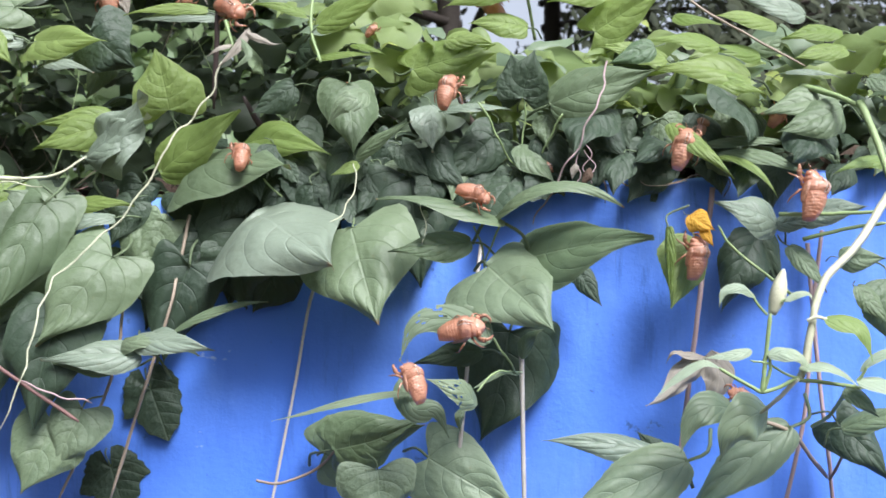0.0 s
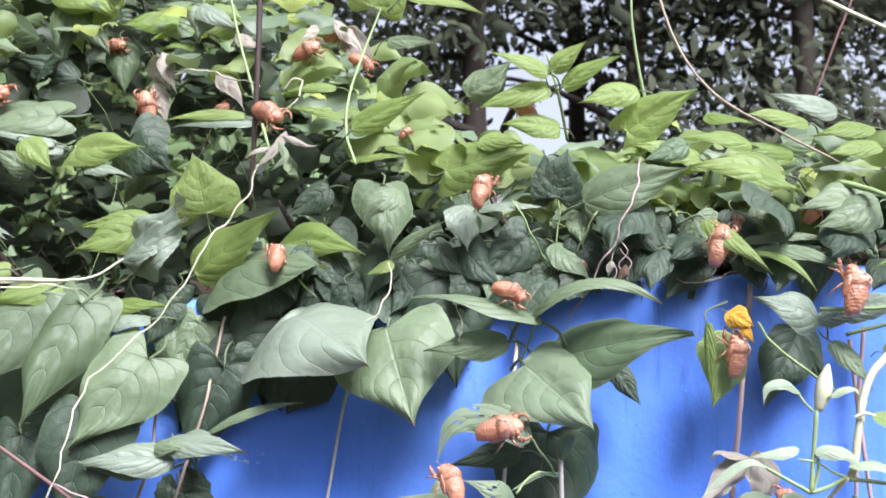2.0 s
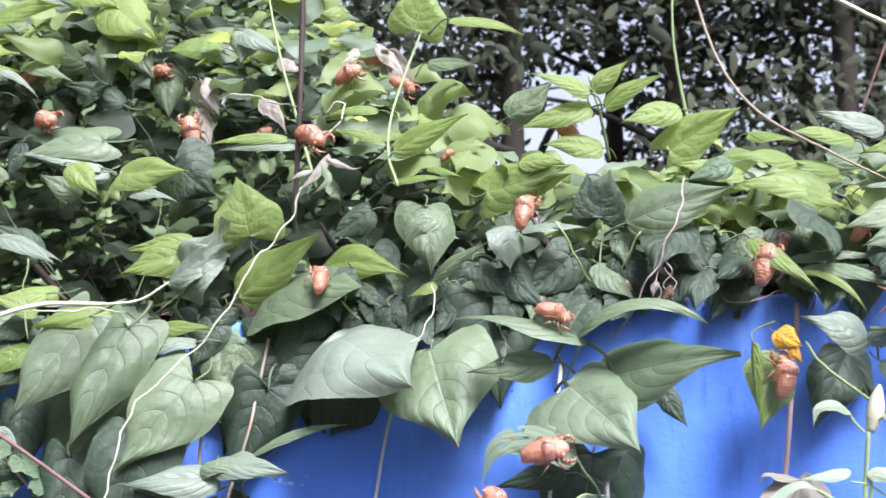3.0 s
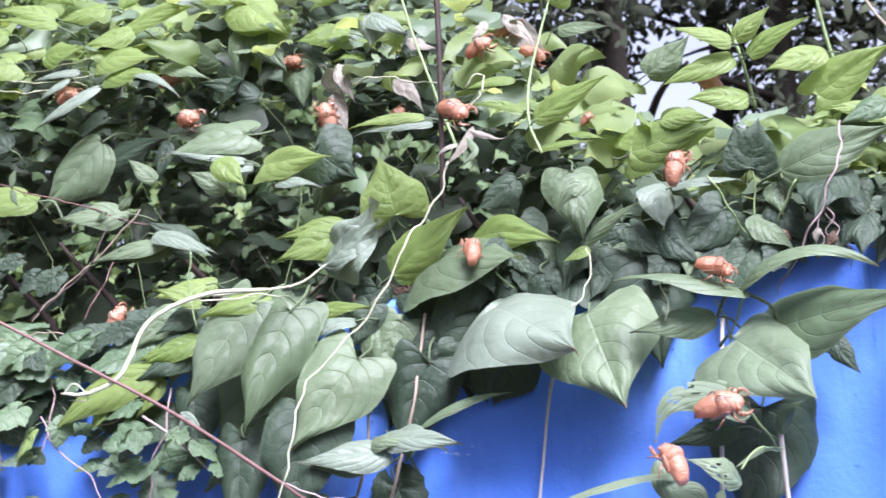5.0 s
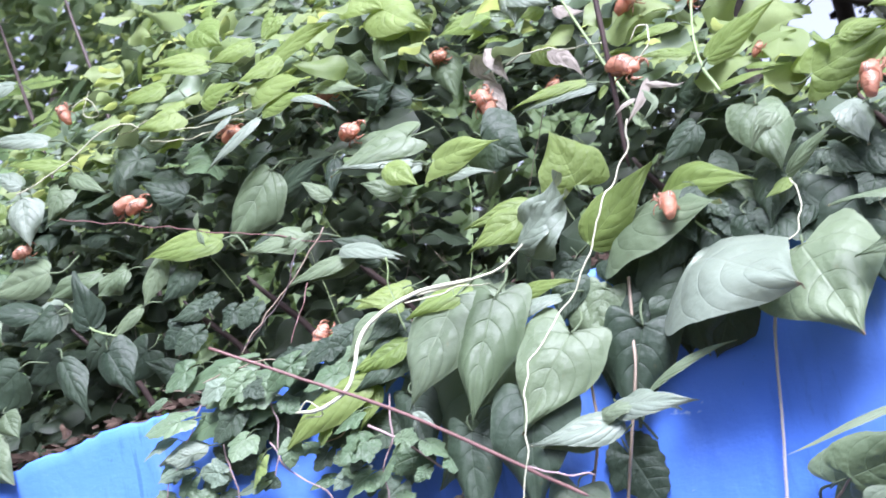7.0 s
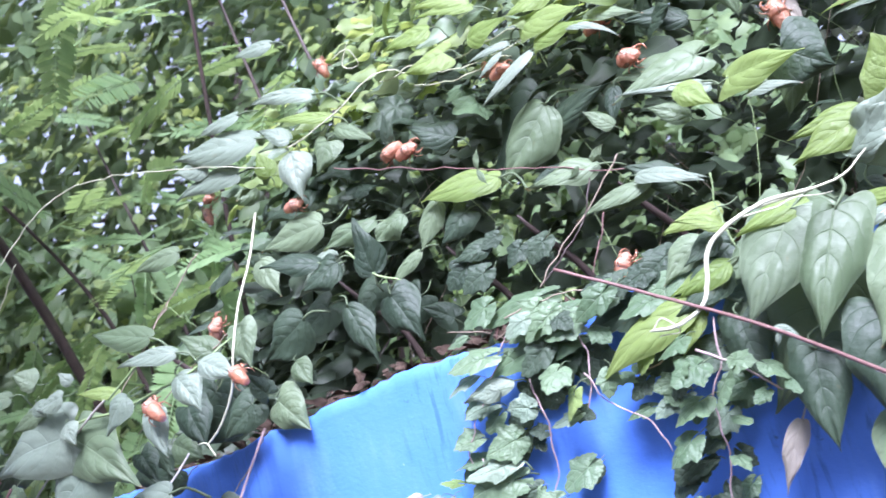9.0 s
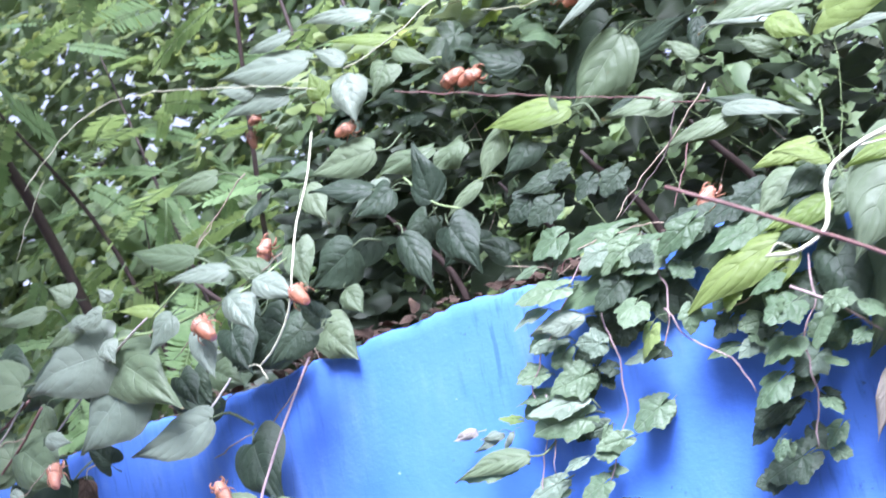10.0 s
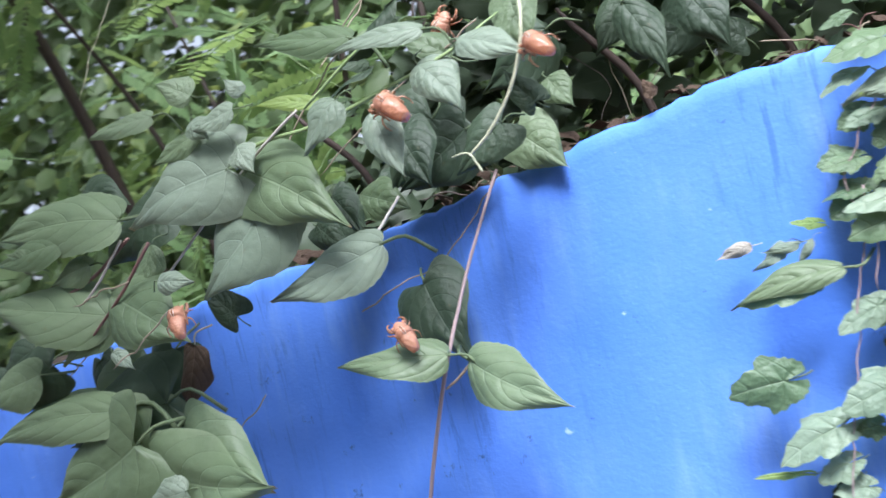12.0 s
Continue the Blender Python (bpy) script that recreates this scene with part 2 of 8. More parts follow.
def wall_paint():
    """Blue masonry paint: brush streaks, scuffs, damp patches, specks of mould."""
    k = Nodes("blue_wall_paint")
    obj = k.coords("Object")
    streak = k.noise(1.0, 5.0, 0.6, k.stretch(obj, 60.0, 60.0, 14.0))
    cloud = k.noise(7.0, 4.0, 0.55, obj)
    grit = k.noise(260.0, 4.0, 0.65, obj)
    coarse = k.noise(34.0, 5.0, 0.6, obj)
    col = k.mix(k.m("MULTIPLY", k.m("SUBTRACT", cloud, 0.3), 1.8, clamp=True), (0.08, 0.215, 0.78), (0.145, 0.305, 0.9))
    col = k.mix(k.m("MULTIPLY", k.m("MULTIPLY", k.m("SUBTRACT", streak, 0.5), 2.4, clamp=True), k.m("MULTIPLY", k.m("SUBTRACT", cloud, 0.4), 4.0, clamp=True)), col, (0.24, 0.41, 0.84))
    damp = k.m("MULTIPLY", k.m("SUBTRACT", k.noise(1.0, 4.0, 0.6, k.stretch(obj, 14.0, 14.0, 3.0)), 0.57), 4.0, clamp=True)
    col = k.mix(k.m("MULTIPLY", damp, 0.4), col, (0.035, 0.12, 0.6))
    speck = k.m("MULTIPLY", k.m("SUBTRACT", k.noise(48.0, 6.0, 0.75, obj), 0.642), 16.0, clamp=True)
    col = k.mix(k.m("MULTIPLY", speck, 0.65), col, (0.025, 0.05, 0.14))
    chip = k.m("MULTIPLY", k.m("SUBTRACT", k.noise(39.0, 4.0, 0.5, k.stretch(obj, 1.0, 1.0, 1.7)), 0.735), 30.0, clamp=True)
    col = k.mix(k.m("MULTIPLY", chip, 0.7), col, (0.45, 0.6, 0.85))
    pit = k.m("MULTIPLY", k.m("SUBTRACT", k.noise(24.0, 5.0, 0.62, k.stretch(obj, 1.0, 1.0, 0.55), 0.6), 0.69), 26.0, clamp=True)
    col = k.mix(k.m("MULTIPLY", pit, 0.75), col, (0.03, 0.07, 0.22))
    scratch = k.noise(1.0, 5.0, 0.7, k.stretch(obj, 130.0, 130.0, 17.0), 0.4)
    patch = k.m("MULTIPLY", k.m("SUBTRACT", k.noise(5.0, 3.0, 0.5, obj), 0.4), 5.0, clamp=True)
    col = k.mix(k.m("MULTIPLY", k.m("MULTIPLY", k.m("SUBTRACT", scratch, 0.545), 9.0, clamp=True), k.m("MULTIPLY", patch, 0.5)), col, (0.025, 0.085, 0.36))
    nrm = k.bump(k.m("ADD", k.m("MULTIPLY", grit, 0.35), k.m("ADD", k.m("MULTIPLY", coarse, 0.8), k.m("MULTIPLY", streak, 0.35))), 0.32, 0.003)
    k.put(k.bsdf, "Base Color", col)
    k.put(k.bsdf, "Roughness", k.m("ADD", 0.5, k.m("MULTIPLY", coarse, 0.2)))
    k.put(k.bsdf, "Specular IOR Level", 0.4)
    k.put(k.bsdf, "Normal", nrm)
    return k.mat


def plain_rough(name, a, b, scale, rough=0.9, depth=0.01):
    k = Nodes(name)
    obj = k.coords("Object")
    f = k.noise(scale, 6.0, 0.65, obj)
    g = k.noise(scale * 9.0, 5.0, 0.65, obj)
    k.put(k.bsdf, "Base Color", k.mix(k.m("ADD", k.m("MULTIPLY", f, 0.6), k.m("MULTIPLY", g, 0.4)), a, b))
    k.put(k.bsdf, "Roughness", rough)
    k.put(k.bsdf, "Normal", k.bump(k.m("ADD", f, g), 0.6, depth))
    return k.mat


BLUE = wall_paint()
MASONRY = plain_rough("bare_masonry", (0.04, 0.03, 0.026), (0.12, 0.088, 0.07), 30.0)
# For the unseen added wall; kept dark so that it bounces little light.
STUCCO = plain_rough("light_block_render", (0.13, 0.125, 0.11), (0.24, 0.23, 0.2), 2.0)
SOIL = plain_rough("soil", (0.05, 0.04, 0.03), (0.14, 0.11, 0.08), 3.0)
LITTER = plain_rough("leaf_litter", (0.022, 0.015, 0.01), (0.1, 0.06, 0.04), 60.0, 0.85, 0.003)
YELLOW_PAINT = plain_rough("yellow_paint", (0.72, 0.4, 0.02), (0.85, 0.52, 0.05), 40.0, 0.5, 0.002)


# ---- builders ----
def mesh_of(name, verts, faces, uvs=None, mat=None, smooth=True):
    me = bpy.data.meshes.new(name)
    me.from_pydata([tuple(v) for v in verts], [], [tuple(f) for f in faces])
    if uvs is not None:
        layer = me.uv_layers.new(name="UVMap")
        idx = np.zeros(len(me.loops), dtype=np.int32)
        me.loops.foreach_get("vertex_index", idx)
        layer.data.foreach_set("uv", np.asarray(uvs, dtype=np.float32)[idx].ravel())
    if mat:
        me.materials.append(mat)
    if smooth:
        me.polygons.foreach_set("use_smooth", [True] * len(me.polygons))
    me.update()
    return me


def thing(name, place, label, category, group="", kind=""):
    ob = new(name)
    ob.location = place
    ob.empty_display_size = 0.05
    return tagged(ob, label, category, group, kind)


def part(name, me, parent, m=None, label=""):
    """One mesh under a thing, at the pose m in the world."""
    ob = new(name, me)
    ob.parent = parent
    up = Matrix.Identity(4)
    p = parent
    while p is not None:
        up = Matrix.Translation(p.location) @ up if p.type == "EMPTY" and p.parent is None else p.matrix_basis @ up
        p = p.parent
    ob.matrix_parent_inverse = up.inverted()
    ob.matrix_basis = m if m is not None else Matrix.Identity(4)
    return tagged(ob, label)


def piece(owner, name, verts, faces, mat, label=""):
    """A sub-part, in the own coordinates of the part that carries it."""
    ob = new(name, mesh_of(name, verts, faces, mat=mat))
    ob.parent = owner
    return tagged(ob, label)


def orient(a, b, face):
    """Y runs from a to b; Z is the face: 0 looks towards -Y of the world, +90 is turned up."""
    a, b = Vector(a), Vector(b)
    y = (b - a).normalized()
    n = Vector((0, -1, 0))
    n = (n - y * n.dot(y)).normalized()
    q = y.cross(n)
    if (q.z if abs(q.z) > 0.25 else q.x) < 0:
        q = -q
    z = n * math.cos(radians(face)) + q * math.sin(radians(face))
    x = y.cross(z)
    return Matrix(((x.x, y.x, z.x, a.x), (x.y, y.y, z.y, a.y), (x.z, y.z, z.z, a.z), (0, 0, 0, 1)))


def smooth_line(points, steps=6):
    pts = [Vector(p) for p in points]
    pts = [pts[0] * 2 - pts[1]] + pts + [pts[-1] * 2 - pts[-2]]
    out = []
    for i in range(1, len(pts) - 2):
        a, b, c, d = pts[i - 1:i + 3]
        for s in range(steps):
            t = s / steps
            out.append(0.5 * ((2 * b) + (c - a) * t + (2 * a - 5 * b + 4 * c - d) * t * t + (3 * b - a - 3 * c + d) * t ** 3))
    return out + [pts[-2]]


def tube(points, r0, r1, sides=6, knots=0.0, rng=None):
    """Verts and faces of a tapered tube along a line."""
    verts, faces = [], []
    n = len(points)
    for i, p in enumerate(points):
        d = (points[min(i + 1, n - 1)] - points[max(i - 1, 0)]).normalized()
        side = d.cross(Vector((0.31, 0.2, 0.93)))
        side = side.normalized() if side.length > 1e-4 else Vector((1, 0, 0))
        up = side.cross(d)
        r = r0 + (r1 - r0) * i / max(1, n - 1)
        left = (n - 1 - i) / max(1, n - 1)
        if left < 0.06 and knots:
            r *= 0.45 + 0.55 * left / 0.06
        if knots and rng:
            r *= 1 + knots * (rng.random() - 0.35)
        for k in range(sides):
            a = 2 * math.pi * k / sides
            verts.append(p + side * (r * math.cos(a)) + up * (r * math.sin(a)))
    for i in range(n - 1):
        for k in range(sides):
            k2 = (k + 1) % sides
            faces.append((i * sides + k, i * sides + k2, (i + 1) * sides + k2, (i + 1) * sides + k))
    faces.append(tuple(range(sides))[::-1])
    faces.append(tuple((n - 1) * sides + k for k in range(sides)))
    return verts, faces


def stem(vine, tone, mm0, mm1, *points, name="stem", knots=0.07):
    rng = random.Random(len(points) * 7 + int(mm0 * 10) + int(points[0][0] * 1000))
    line = smooth_line(points, 7)
    line = [p + Vector((rng.gauss(0, 1), rng.gauss(0, 1), rng.gauss(0, 1))) * 0.00008 for p in line]
    if mm0 < 2.0:                                           # thin ones are crinkled
        mm0, mm1, ph = mm0 * 0.75, mm1 * 0.75, rng.uniform(0, 50)
        line = [p + noise.noise_vector(p * 70 + Vector((ph, 0, 0))) * 0.003 for p in line]
    v, f = tube(line, mm0 / 2000, mm1 / 2000, 6, knots, rng)
    return part(name, mesh_of(name, v, f, mat=STEMS[tone]), vine)


def profile(kind, v):
    """Half width of a blade, 0 to 1, at v along it: round at the foot, drawn out to a fine tip."""
    power, tip = {"heart": (0.5, 1.24), "ovate": (0.6, 1.32), "lance": (0.78, 1.2)}[kind]
    s = math.sin(math.pi * min(1.0, max(0.0, v)) ** power)
    return max(0.0, s) ** (0.8 if v < 0.5 ** (1 / power) else tip)


def blade(kind, wide, fold, droop, wave, seed, teeth=0.0, fine=1, twist=1.0):
    """A leaf of length 1 from the origin along Y, face up Z: verts, faces, uvs."""
    rng = random.Random(seed)
    ph = rng.uniform(0, 6.28)
    nu, nv = 7 * fine, 30 * fine
    verts, uvs, faces = [], [], []
    if kind == "lobed":
        rings, na = 4, 73
        for r in range(rings + 1):
            for j in range(na):
                th = -0.5 * math.pi + 2 * math.pi * (0.03 + 0.94 * j / (na - 1))
                rad = 0.0
                for c, w, tall in ((1.5708, 0.95, 0.86), (0.5, 0.9, 0.6), (2.64, 0.9, 0.6), (-0.55, 1.0, 0.36), (3.69, 1.0, 0.36)):
                    off = abs(math.atan2(math.sin(th - c), math.cos(th - c)))
                    rad = max(rad, tall * (1 - 0.52 * (min(off, w) / w) ** 1.0))
                tooth = abs((j * 0.25 + ph) % 1.0 - 0.5) * 2
                rad *= 0.95 + 0.08 * tooth + rng.uniform(-0.01, 0.01)
                rr = rad * r / rings
                x, y = rr * math.cos(th) * wide, 0.16 + rr * math.sin(th) * 0.84 / 0.86
                z = -fold * abs(x) * 0.5 + wave * 0.35 * math.sin(th * 3 + ph) * (r / rings) ** 2
                z += 0.035 * abs(math.sin(2.5 * (th - 1.5708))) * math.sin(math.pi * r / rings)
                verts.append([x, y, z])
                uvs.append((0.5 + x / max(0.2, wide) * 0.9, max(0.0, y)))
        for r in range(rings):
            for j in range(na - 1):
                a = r * na + j
                faces.append((a, a + na, a + na + 1, a + 1))
    else:
        lobe = 0.25 if kind == "heart" else 0.05
        lop, warp = rng.uniform(-0.06, 0.06), rng.uniform(0, 40)
        for i in range(nv + 1):
            v = (i / nv) ** 1.35
            w = profile(kind, v) * wide / 2 if 0 < i < nv else 0.004
            back = lobe * math.sin(math.pi * (v / 0.42) ** 0.44) if v < 0.42 else 0.0
            body = math.sin(math.pi * min(1.0, v * 0.94 + 0.06)) ** 0.6
            for j in range(-nu, nu + 1):
                u = j / nu
                k = abs(u)
                x = u * w * (1 + lop * (1 if u > 0 else -1))
                if k > 0.99:
                    x *= 1 + teeth * (1 if i % 2 else -1) + rng.uniform(-0.01, 0.01)
                x *= 1 + 0.03 * math.sin(v * 19 + ph + (2.0 if u > 0 else 0.0)) * k
                y = v - back * k ** 1.7
                z = -fold * abs(x) - 0.07 * wide * k ** 4 * body
                z += 0.05 * wide * (1 - math.exp(-(u / 0.2) ** 2)) * body                # shoulders beside the midrib
                s = (v - 0.14 * k - 0.3 * k * k) * 5.5
                z += 0.02 * abs(math.sin(math.pi * s)) ** 0.7 * k ** 0.4 * (1 - k ** 3) * body   # the quilt between the veins
                z += wave * 0.4 * math.sin(v * 9 + ph + (1.9 if u > 0 else 0)) * k ** 2 * wide
                z += 0.05 * wide * noise.noise(Vector((u * 1.1, v * 2.2, warp)))
                verts.append([x, y, z])
                uvs.append((0.5 + 0.5 * u, v))
        row = 2 * nu + 1
        for i in range(nv):
            for j in range(row - 1):
                a = i * row + j
                faces.append((a, a + 1, a + 1 + row, a + row))
    v = np.array(verts)
    turn, bend = rng.uniform(-0.5, 0.5) * twist, rng.uniform(-0.1, 0.1) * twist          # a twist and a sideways bow
    along = np.clip(v[:, 1], 0.0, 1.0)
    ca, sa = np.cos(turn * (along - 0.3)), np.sin(turn * (along - 0.3))
    v = np.stack([v[:, 0] * ca + v[:, 2] * sa + bend * along * (1 - along) * 2, v[:, 1], v[:, 2] * ca - v[:, 0] * sa], 1)
    if abs(droop) > 1e-3:                                   # bend along the length, keep the chord
        ang = droop * np.clip(v[:, 1], -0.2, 1.2)
        yy = np.sin(ang) / droop
        zz = -(1 - np.cos(ang)) / droop
        v = np.stack([v[:, 0], yy - np.sin(ang) * -v[:, 2], zz + np.cos(ang) * v[:, 2]], 1)
        ty, tz = math.sin(droop) / droop, -(1 - math.cos(droop)) / droop
        c = math.hypot(ty, tz)
        v = np.stack([v[:, 0], (v[:, 1] * ty + v[:, 2] * tz) / c / c, (v[:, 2] * ty - v[:, 1] * tz) / c / c], 1)
    return v, faces, np.array(uvs)


KINDS = {"h": "heart", "o": "ovate", "l": "lance", "v": "lobed"}


def leaf(vine, a, b, wide, face, look_of="hm", fold=0.25, droop=0.5, wave=0.2, stalk=0.35):
    """A blade from its foot a to its tip b, with a stalk that runs back into the vine."""
    kind, tone, bitten = KINDS[look_of[0]], look_of[1], look_of.endswith("x")
    seed = int(abs(a[0] * 7919 + a[2] * 104729 + b[0] * 1299709) * 1000) % 100003
    v, f, uv = blade(kind, wide, fold, droop, wave, seed, 0.012 if kind == "ovate" else 0.0, 3 if bitten else 1, 0.25 if look_of.endswith("f") else 1.0)
    f = list(f)
    if bitten:                                              # holes and a chewed margin
        def eaten(q):
            u, w = uv[list(q)].mean(0)
            n = noise.noise(Vector((u * 7, w * 10, seed * 0.37)))
            return 0.4 < w < 0.85 and n + 0.35 * abs(u - 0.5) > 0.36
        f = [q for q in f if not eaten(q)]
    m = orient(a, b, face)
    size = (Vector(b) - Vector(a)).length
    ob = part("dry_leaf" if tone in "db" else "leaf", mesh_of("leaf", v, f, uv, LEAVES[tone]), vine, m @ Matrix.Scale(size, 4))
    if stalk:
        rng = random.Random(seed)
        foot = Vector((0, 0.16 if kind == "lobed" else 0.02, 0))
        line = smooth_line([foot, Vector((rng.uniform(-0.05, 0.05), -stalk * 0.45, -0.06)), Vector((rng.uniform(-0.2, 0.2), -stalk * 0.8, -0.3 * stalk - 0.12))], 3)
        tv, tf = tube(line, 0.012, 0.016, 5)
        piece(ob, "leaf_stalk", tv, tf, DRY if tone in "db" else STALK)
    return ob


def bent(vine, look_of, mm, face, fold, *points):
    """A curled blade along a curve: its face turns from the street (0) to the sky (90)."""
    kind, tone, bitten = KINDS[look_of[0]], look_of[1], look_of.endswith("x")
    rng = random.Random(int(abs(points[0][0] * 9973 + points[-1][2] * 7919) * 1000))
    line = smooth_line(points, 12 if bitten else 8)
    n, nu = len(line) - 1, 9 if bitten else 5
    runs = [0.0]
    for a, b in zip(line, line[1:]):
        runs.append(runs[-1] + (b - a).length)
    f = radians(face)
    out, ph = Vector((rng.uniform(-0.12, 0.12), -math.cos(f), math.sin(f))), rng.uniform(0, 40)
    crumple = 0.22 if tone in "db" else 0.07
    verts, uvs, faces = [], [], []
    for i, p in enumerate(line):
        t = (line[min(n, i + 1)] - line[max(0, i - 1)]).normalized()
        side = t.cross(out).normalized()
        up = side.cross(t)
        v = runs[i] / runs[-1]
        w = mm / 2000 * (profile(kind, v) if 0 < i < n else 0.06)
        for j in range(-nu, nu + 1):
            u = j / nu
            edge = 1 + 0.05 * math.sin(v * 17 + ph + (2 if u > 0 else 0))
            lift = -fold * abs(u) + 0.12 * (1 - math.exp(-(u / 0.25) ** 2)) + crumple * 2 * noise.noise(Vector((u * 1.6, v * 6, ph)))
            verts.append(p + side * (u * w * edge) + up * (lift * w))
            uvs.append((0.5 + 0.5 * u, v))
    row = 2 * nu + 1
    for i in range(n):
        for j in range(row - 1):
            a = i * row + j
            u, v = uvs[a]
            if bitten and 0.3 < v < 0.9 and noise.noise(Vector((u * 9, v * 16, ph))) > 0.4:
                continue
            faces.append((a, a + 1, a + 1 + row, a + row))
    centre = Vector(points[0])
    name = "dry_leaf" if tone in "db" else "leaf"
    return part(name, mesh_of(name, [v - centre for v in verts], faces, np.array(uvs), LEAVES[tone]), vine, Matrix.Translation(centre))


WALL_A, WALL_B = 0.785, -0.165                              # the wall's face: y = A + B x


def face_y(x):
    return WALL_A + WALL_B * x


def top_z(x):
    """Height of the wall's worn top edge."""
    z = 1.541 + 0.045 * max(-1.2, min(0.6, x)) - 0.06 * max(0.0, -0.65 - max(x, -1.2))
    z -= 0.009 * max(0.0, min(1.0, (-0.42 - x) / 0.12))
    return z + 0.006 * noise.noise(Vector((x * 9, 3.1, 0))) + 0.004 * noise.noise(Vector((x * 45, 1.7, 0))) + 0.003 * noise.noise(Vector((x * 150, 4.7, 0)))


# ---- the large structure ----
def build_ground():
    n = 24
    xs = [math.copysign(abs(i / n) ** 2.5 * 400, i) for i in range(-n, n + 1)]
    verts = [(x, y, 0.03 * noise.noise(Vector((x * 0.4, y * 0.4, 0))) - 0.03 if abs(y - face_y(x)) > 1.2 else -0.03) for y in xs for x in xs]
    w = len(xs)
    faces = [(j * w + i, j * w + i + 1, (j + 1) * w + i + 1, (j + 1) * w + i) for j in range(w - 1) for i in range(w - 1)]
    return tagged(new("ground", mesh_of("ground", verts, faces, mat=SOIL)), "bare brown soil below and behind the wall", "ground", kind="structure")


def build_wall():
    xs = [-7.0, -5, -3.5, -2.6, -2.0] + [-1.7 + 0.008 * i for i in range(300)] + [0.8, 1.2, 2, 3, 4.5, 6.0]
    zs = [-0.05, 0.5, 1.0, 1.15]
    verts, faces, mats = [], [], []
    thick = 0.17
    for x in xs:
        zt = top_z(x)
        y = face_y(x)
        col = [(x, y + 0.0022 * noise.noise(Vector((x * 6, z * 6, 1))), z) for z in zs]
        col += [(x, y, zt - 0.012), (x, y + 0.0004, zt - 0.003), (x, y + 0.003 + 0.002 * noise.noise(Vector((x * 55, 0, 7))), zt)]
        col += [(x, y + 0.06, zt + 0.004 * noise.noise(Vector((x * 30, 5, 0)))), (x, y + thick - 0.01, zt), (x, y + thick, zt - 0.02), (x, y + thick, -0.05)]
        verts += col
    h = len(zs) + 7
    for i in range(len(xs) - 1):
        for j in range(h - 1):
            faces.append((i * h + j, (i + 1) * h + j, (i + 1) * h + j + 1, i * h + j + 1))
            mats.append(1 if j >= h - 5 else 0)
        faces.append((i * h + h - 1, (i + 1) * h + h - 1, (i + 1) * h, i * h))
        mats.append(1)
    faces += [tuple(range(h)), tuple((len(xs) - 1) * h + j for j in range(h))[::-1]]
    mats += [1, 1]
    me = mesh_of("wall_street", verts, faces, mat=BLUE)
    me.materials.append(MASONRY)
    me.polygons.foreach_set("material_index", mats)
    me.polygons.foreach_set("use_smooth", [m == 0 for m in mats])
    return tagged(new("wall_street", me), "blue-painted plastered masonry wall with a worn top edge", "wall", kind="structure")


build_ground()
wall = build_wall()


# ---- paint and litter on the wall ----
def on_face(x, z, proud):
    return Vector((x, face_y(x) - proud, z))


def yellow_stroke():
    """A slanting stroke of yellow paint with a ragged end."""
    rng = random.Random(5)
    top, low = (-1.425, 1.42), (-1.56, 1.32)
    left, right = [], []
    for i in range(25):
        t = i / 24
        x, z = top[0] + (low[0] - top[0]) * t * 2.2, top[1] + (low[1] - top[1]) * t * 2.2
        half = 0.028 * min(1.0, (t * 9 + 0.35) ** 0.5) + rng.uniform(-0.001, 0.001)
        left.append(on_face(x - half, z + half * 0.55, 0.004))
        right.append(on_face(x + half, z - half * 0.2, 0.004))
    n = len(left)
    verts = left + right
    faces = [(i, n + i, n + i + 1, i + 1) for i in range(n - 1)]
    ob = part("paint_stroke", mesh_of("paint_stroke", verts, faces, mat=YELLOW_PAINT), wall)
    return tagged(ob, "slanting stroke of yellow paint on the blue wall")


yellow_stroke()


def light_block_wall():
    """An unseen plain wall, added across the lane behind the path to cut frontal light."""
    verts, faces = loft_box(-9.0, 9.0, -3.2, -2.9, -0.05, 2.7)
    ob = new("wall_opposite", mesh_of("wall_opposite", verts, faces, mat=STUCCO, smooth=False))
    return tagged(ob, "unseen plain grey wall added across the lane to block light", "wall", kind="structure")


def loft_box(x0, x1, y0, y1, z0, z1):
    verts = [(x, y, z) for z in (z0, z1) for x, y in ((x0, y0), (x1, y0), (x1, y1), (x0, y1))]
    return verts, [(3, 2, 1, 0), (4, 5, 6, 7), (0, 1, 5, 4), (1, 2, 6, 5), (2, 3, 7, 6), (3, 0, 4, 7)]


light_block_wall()


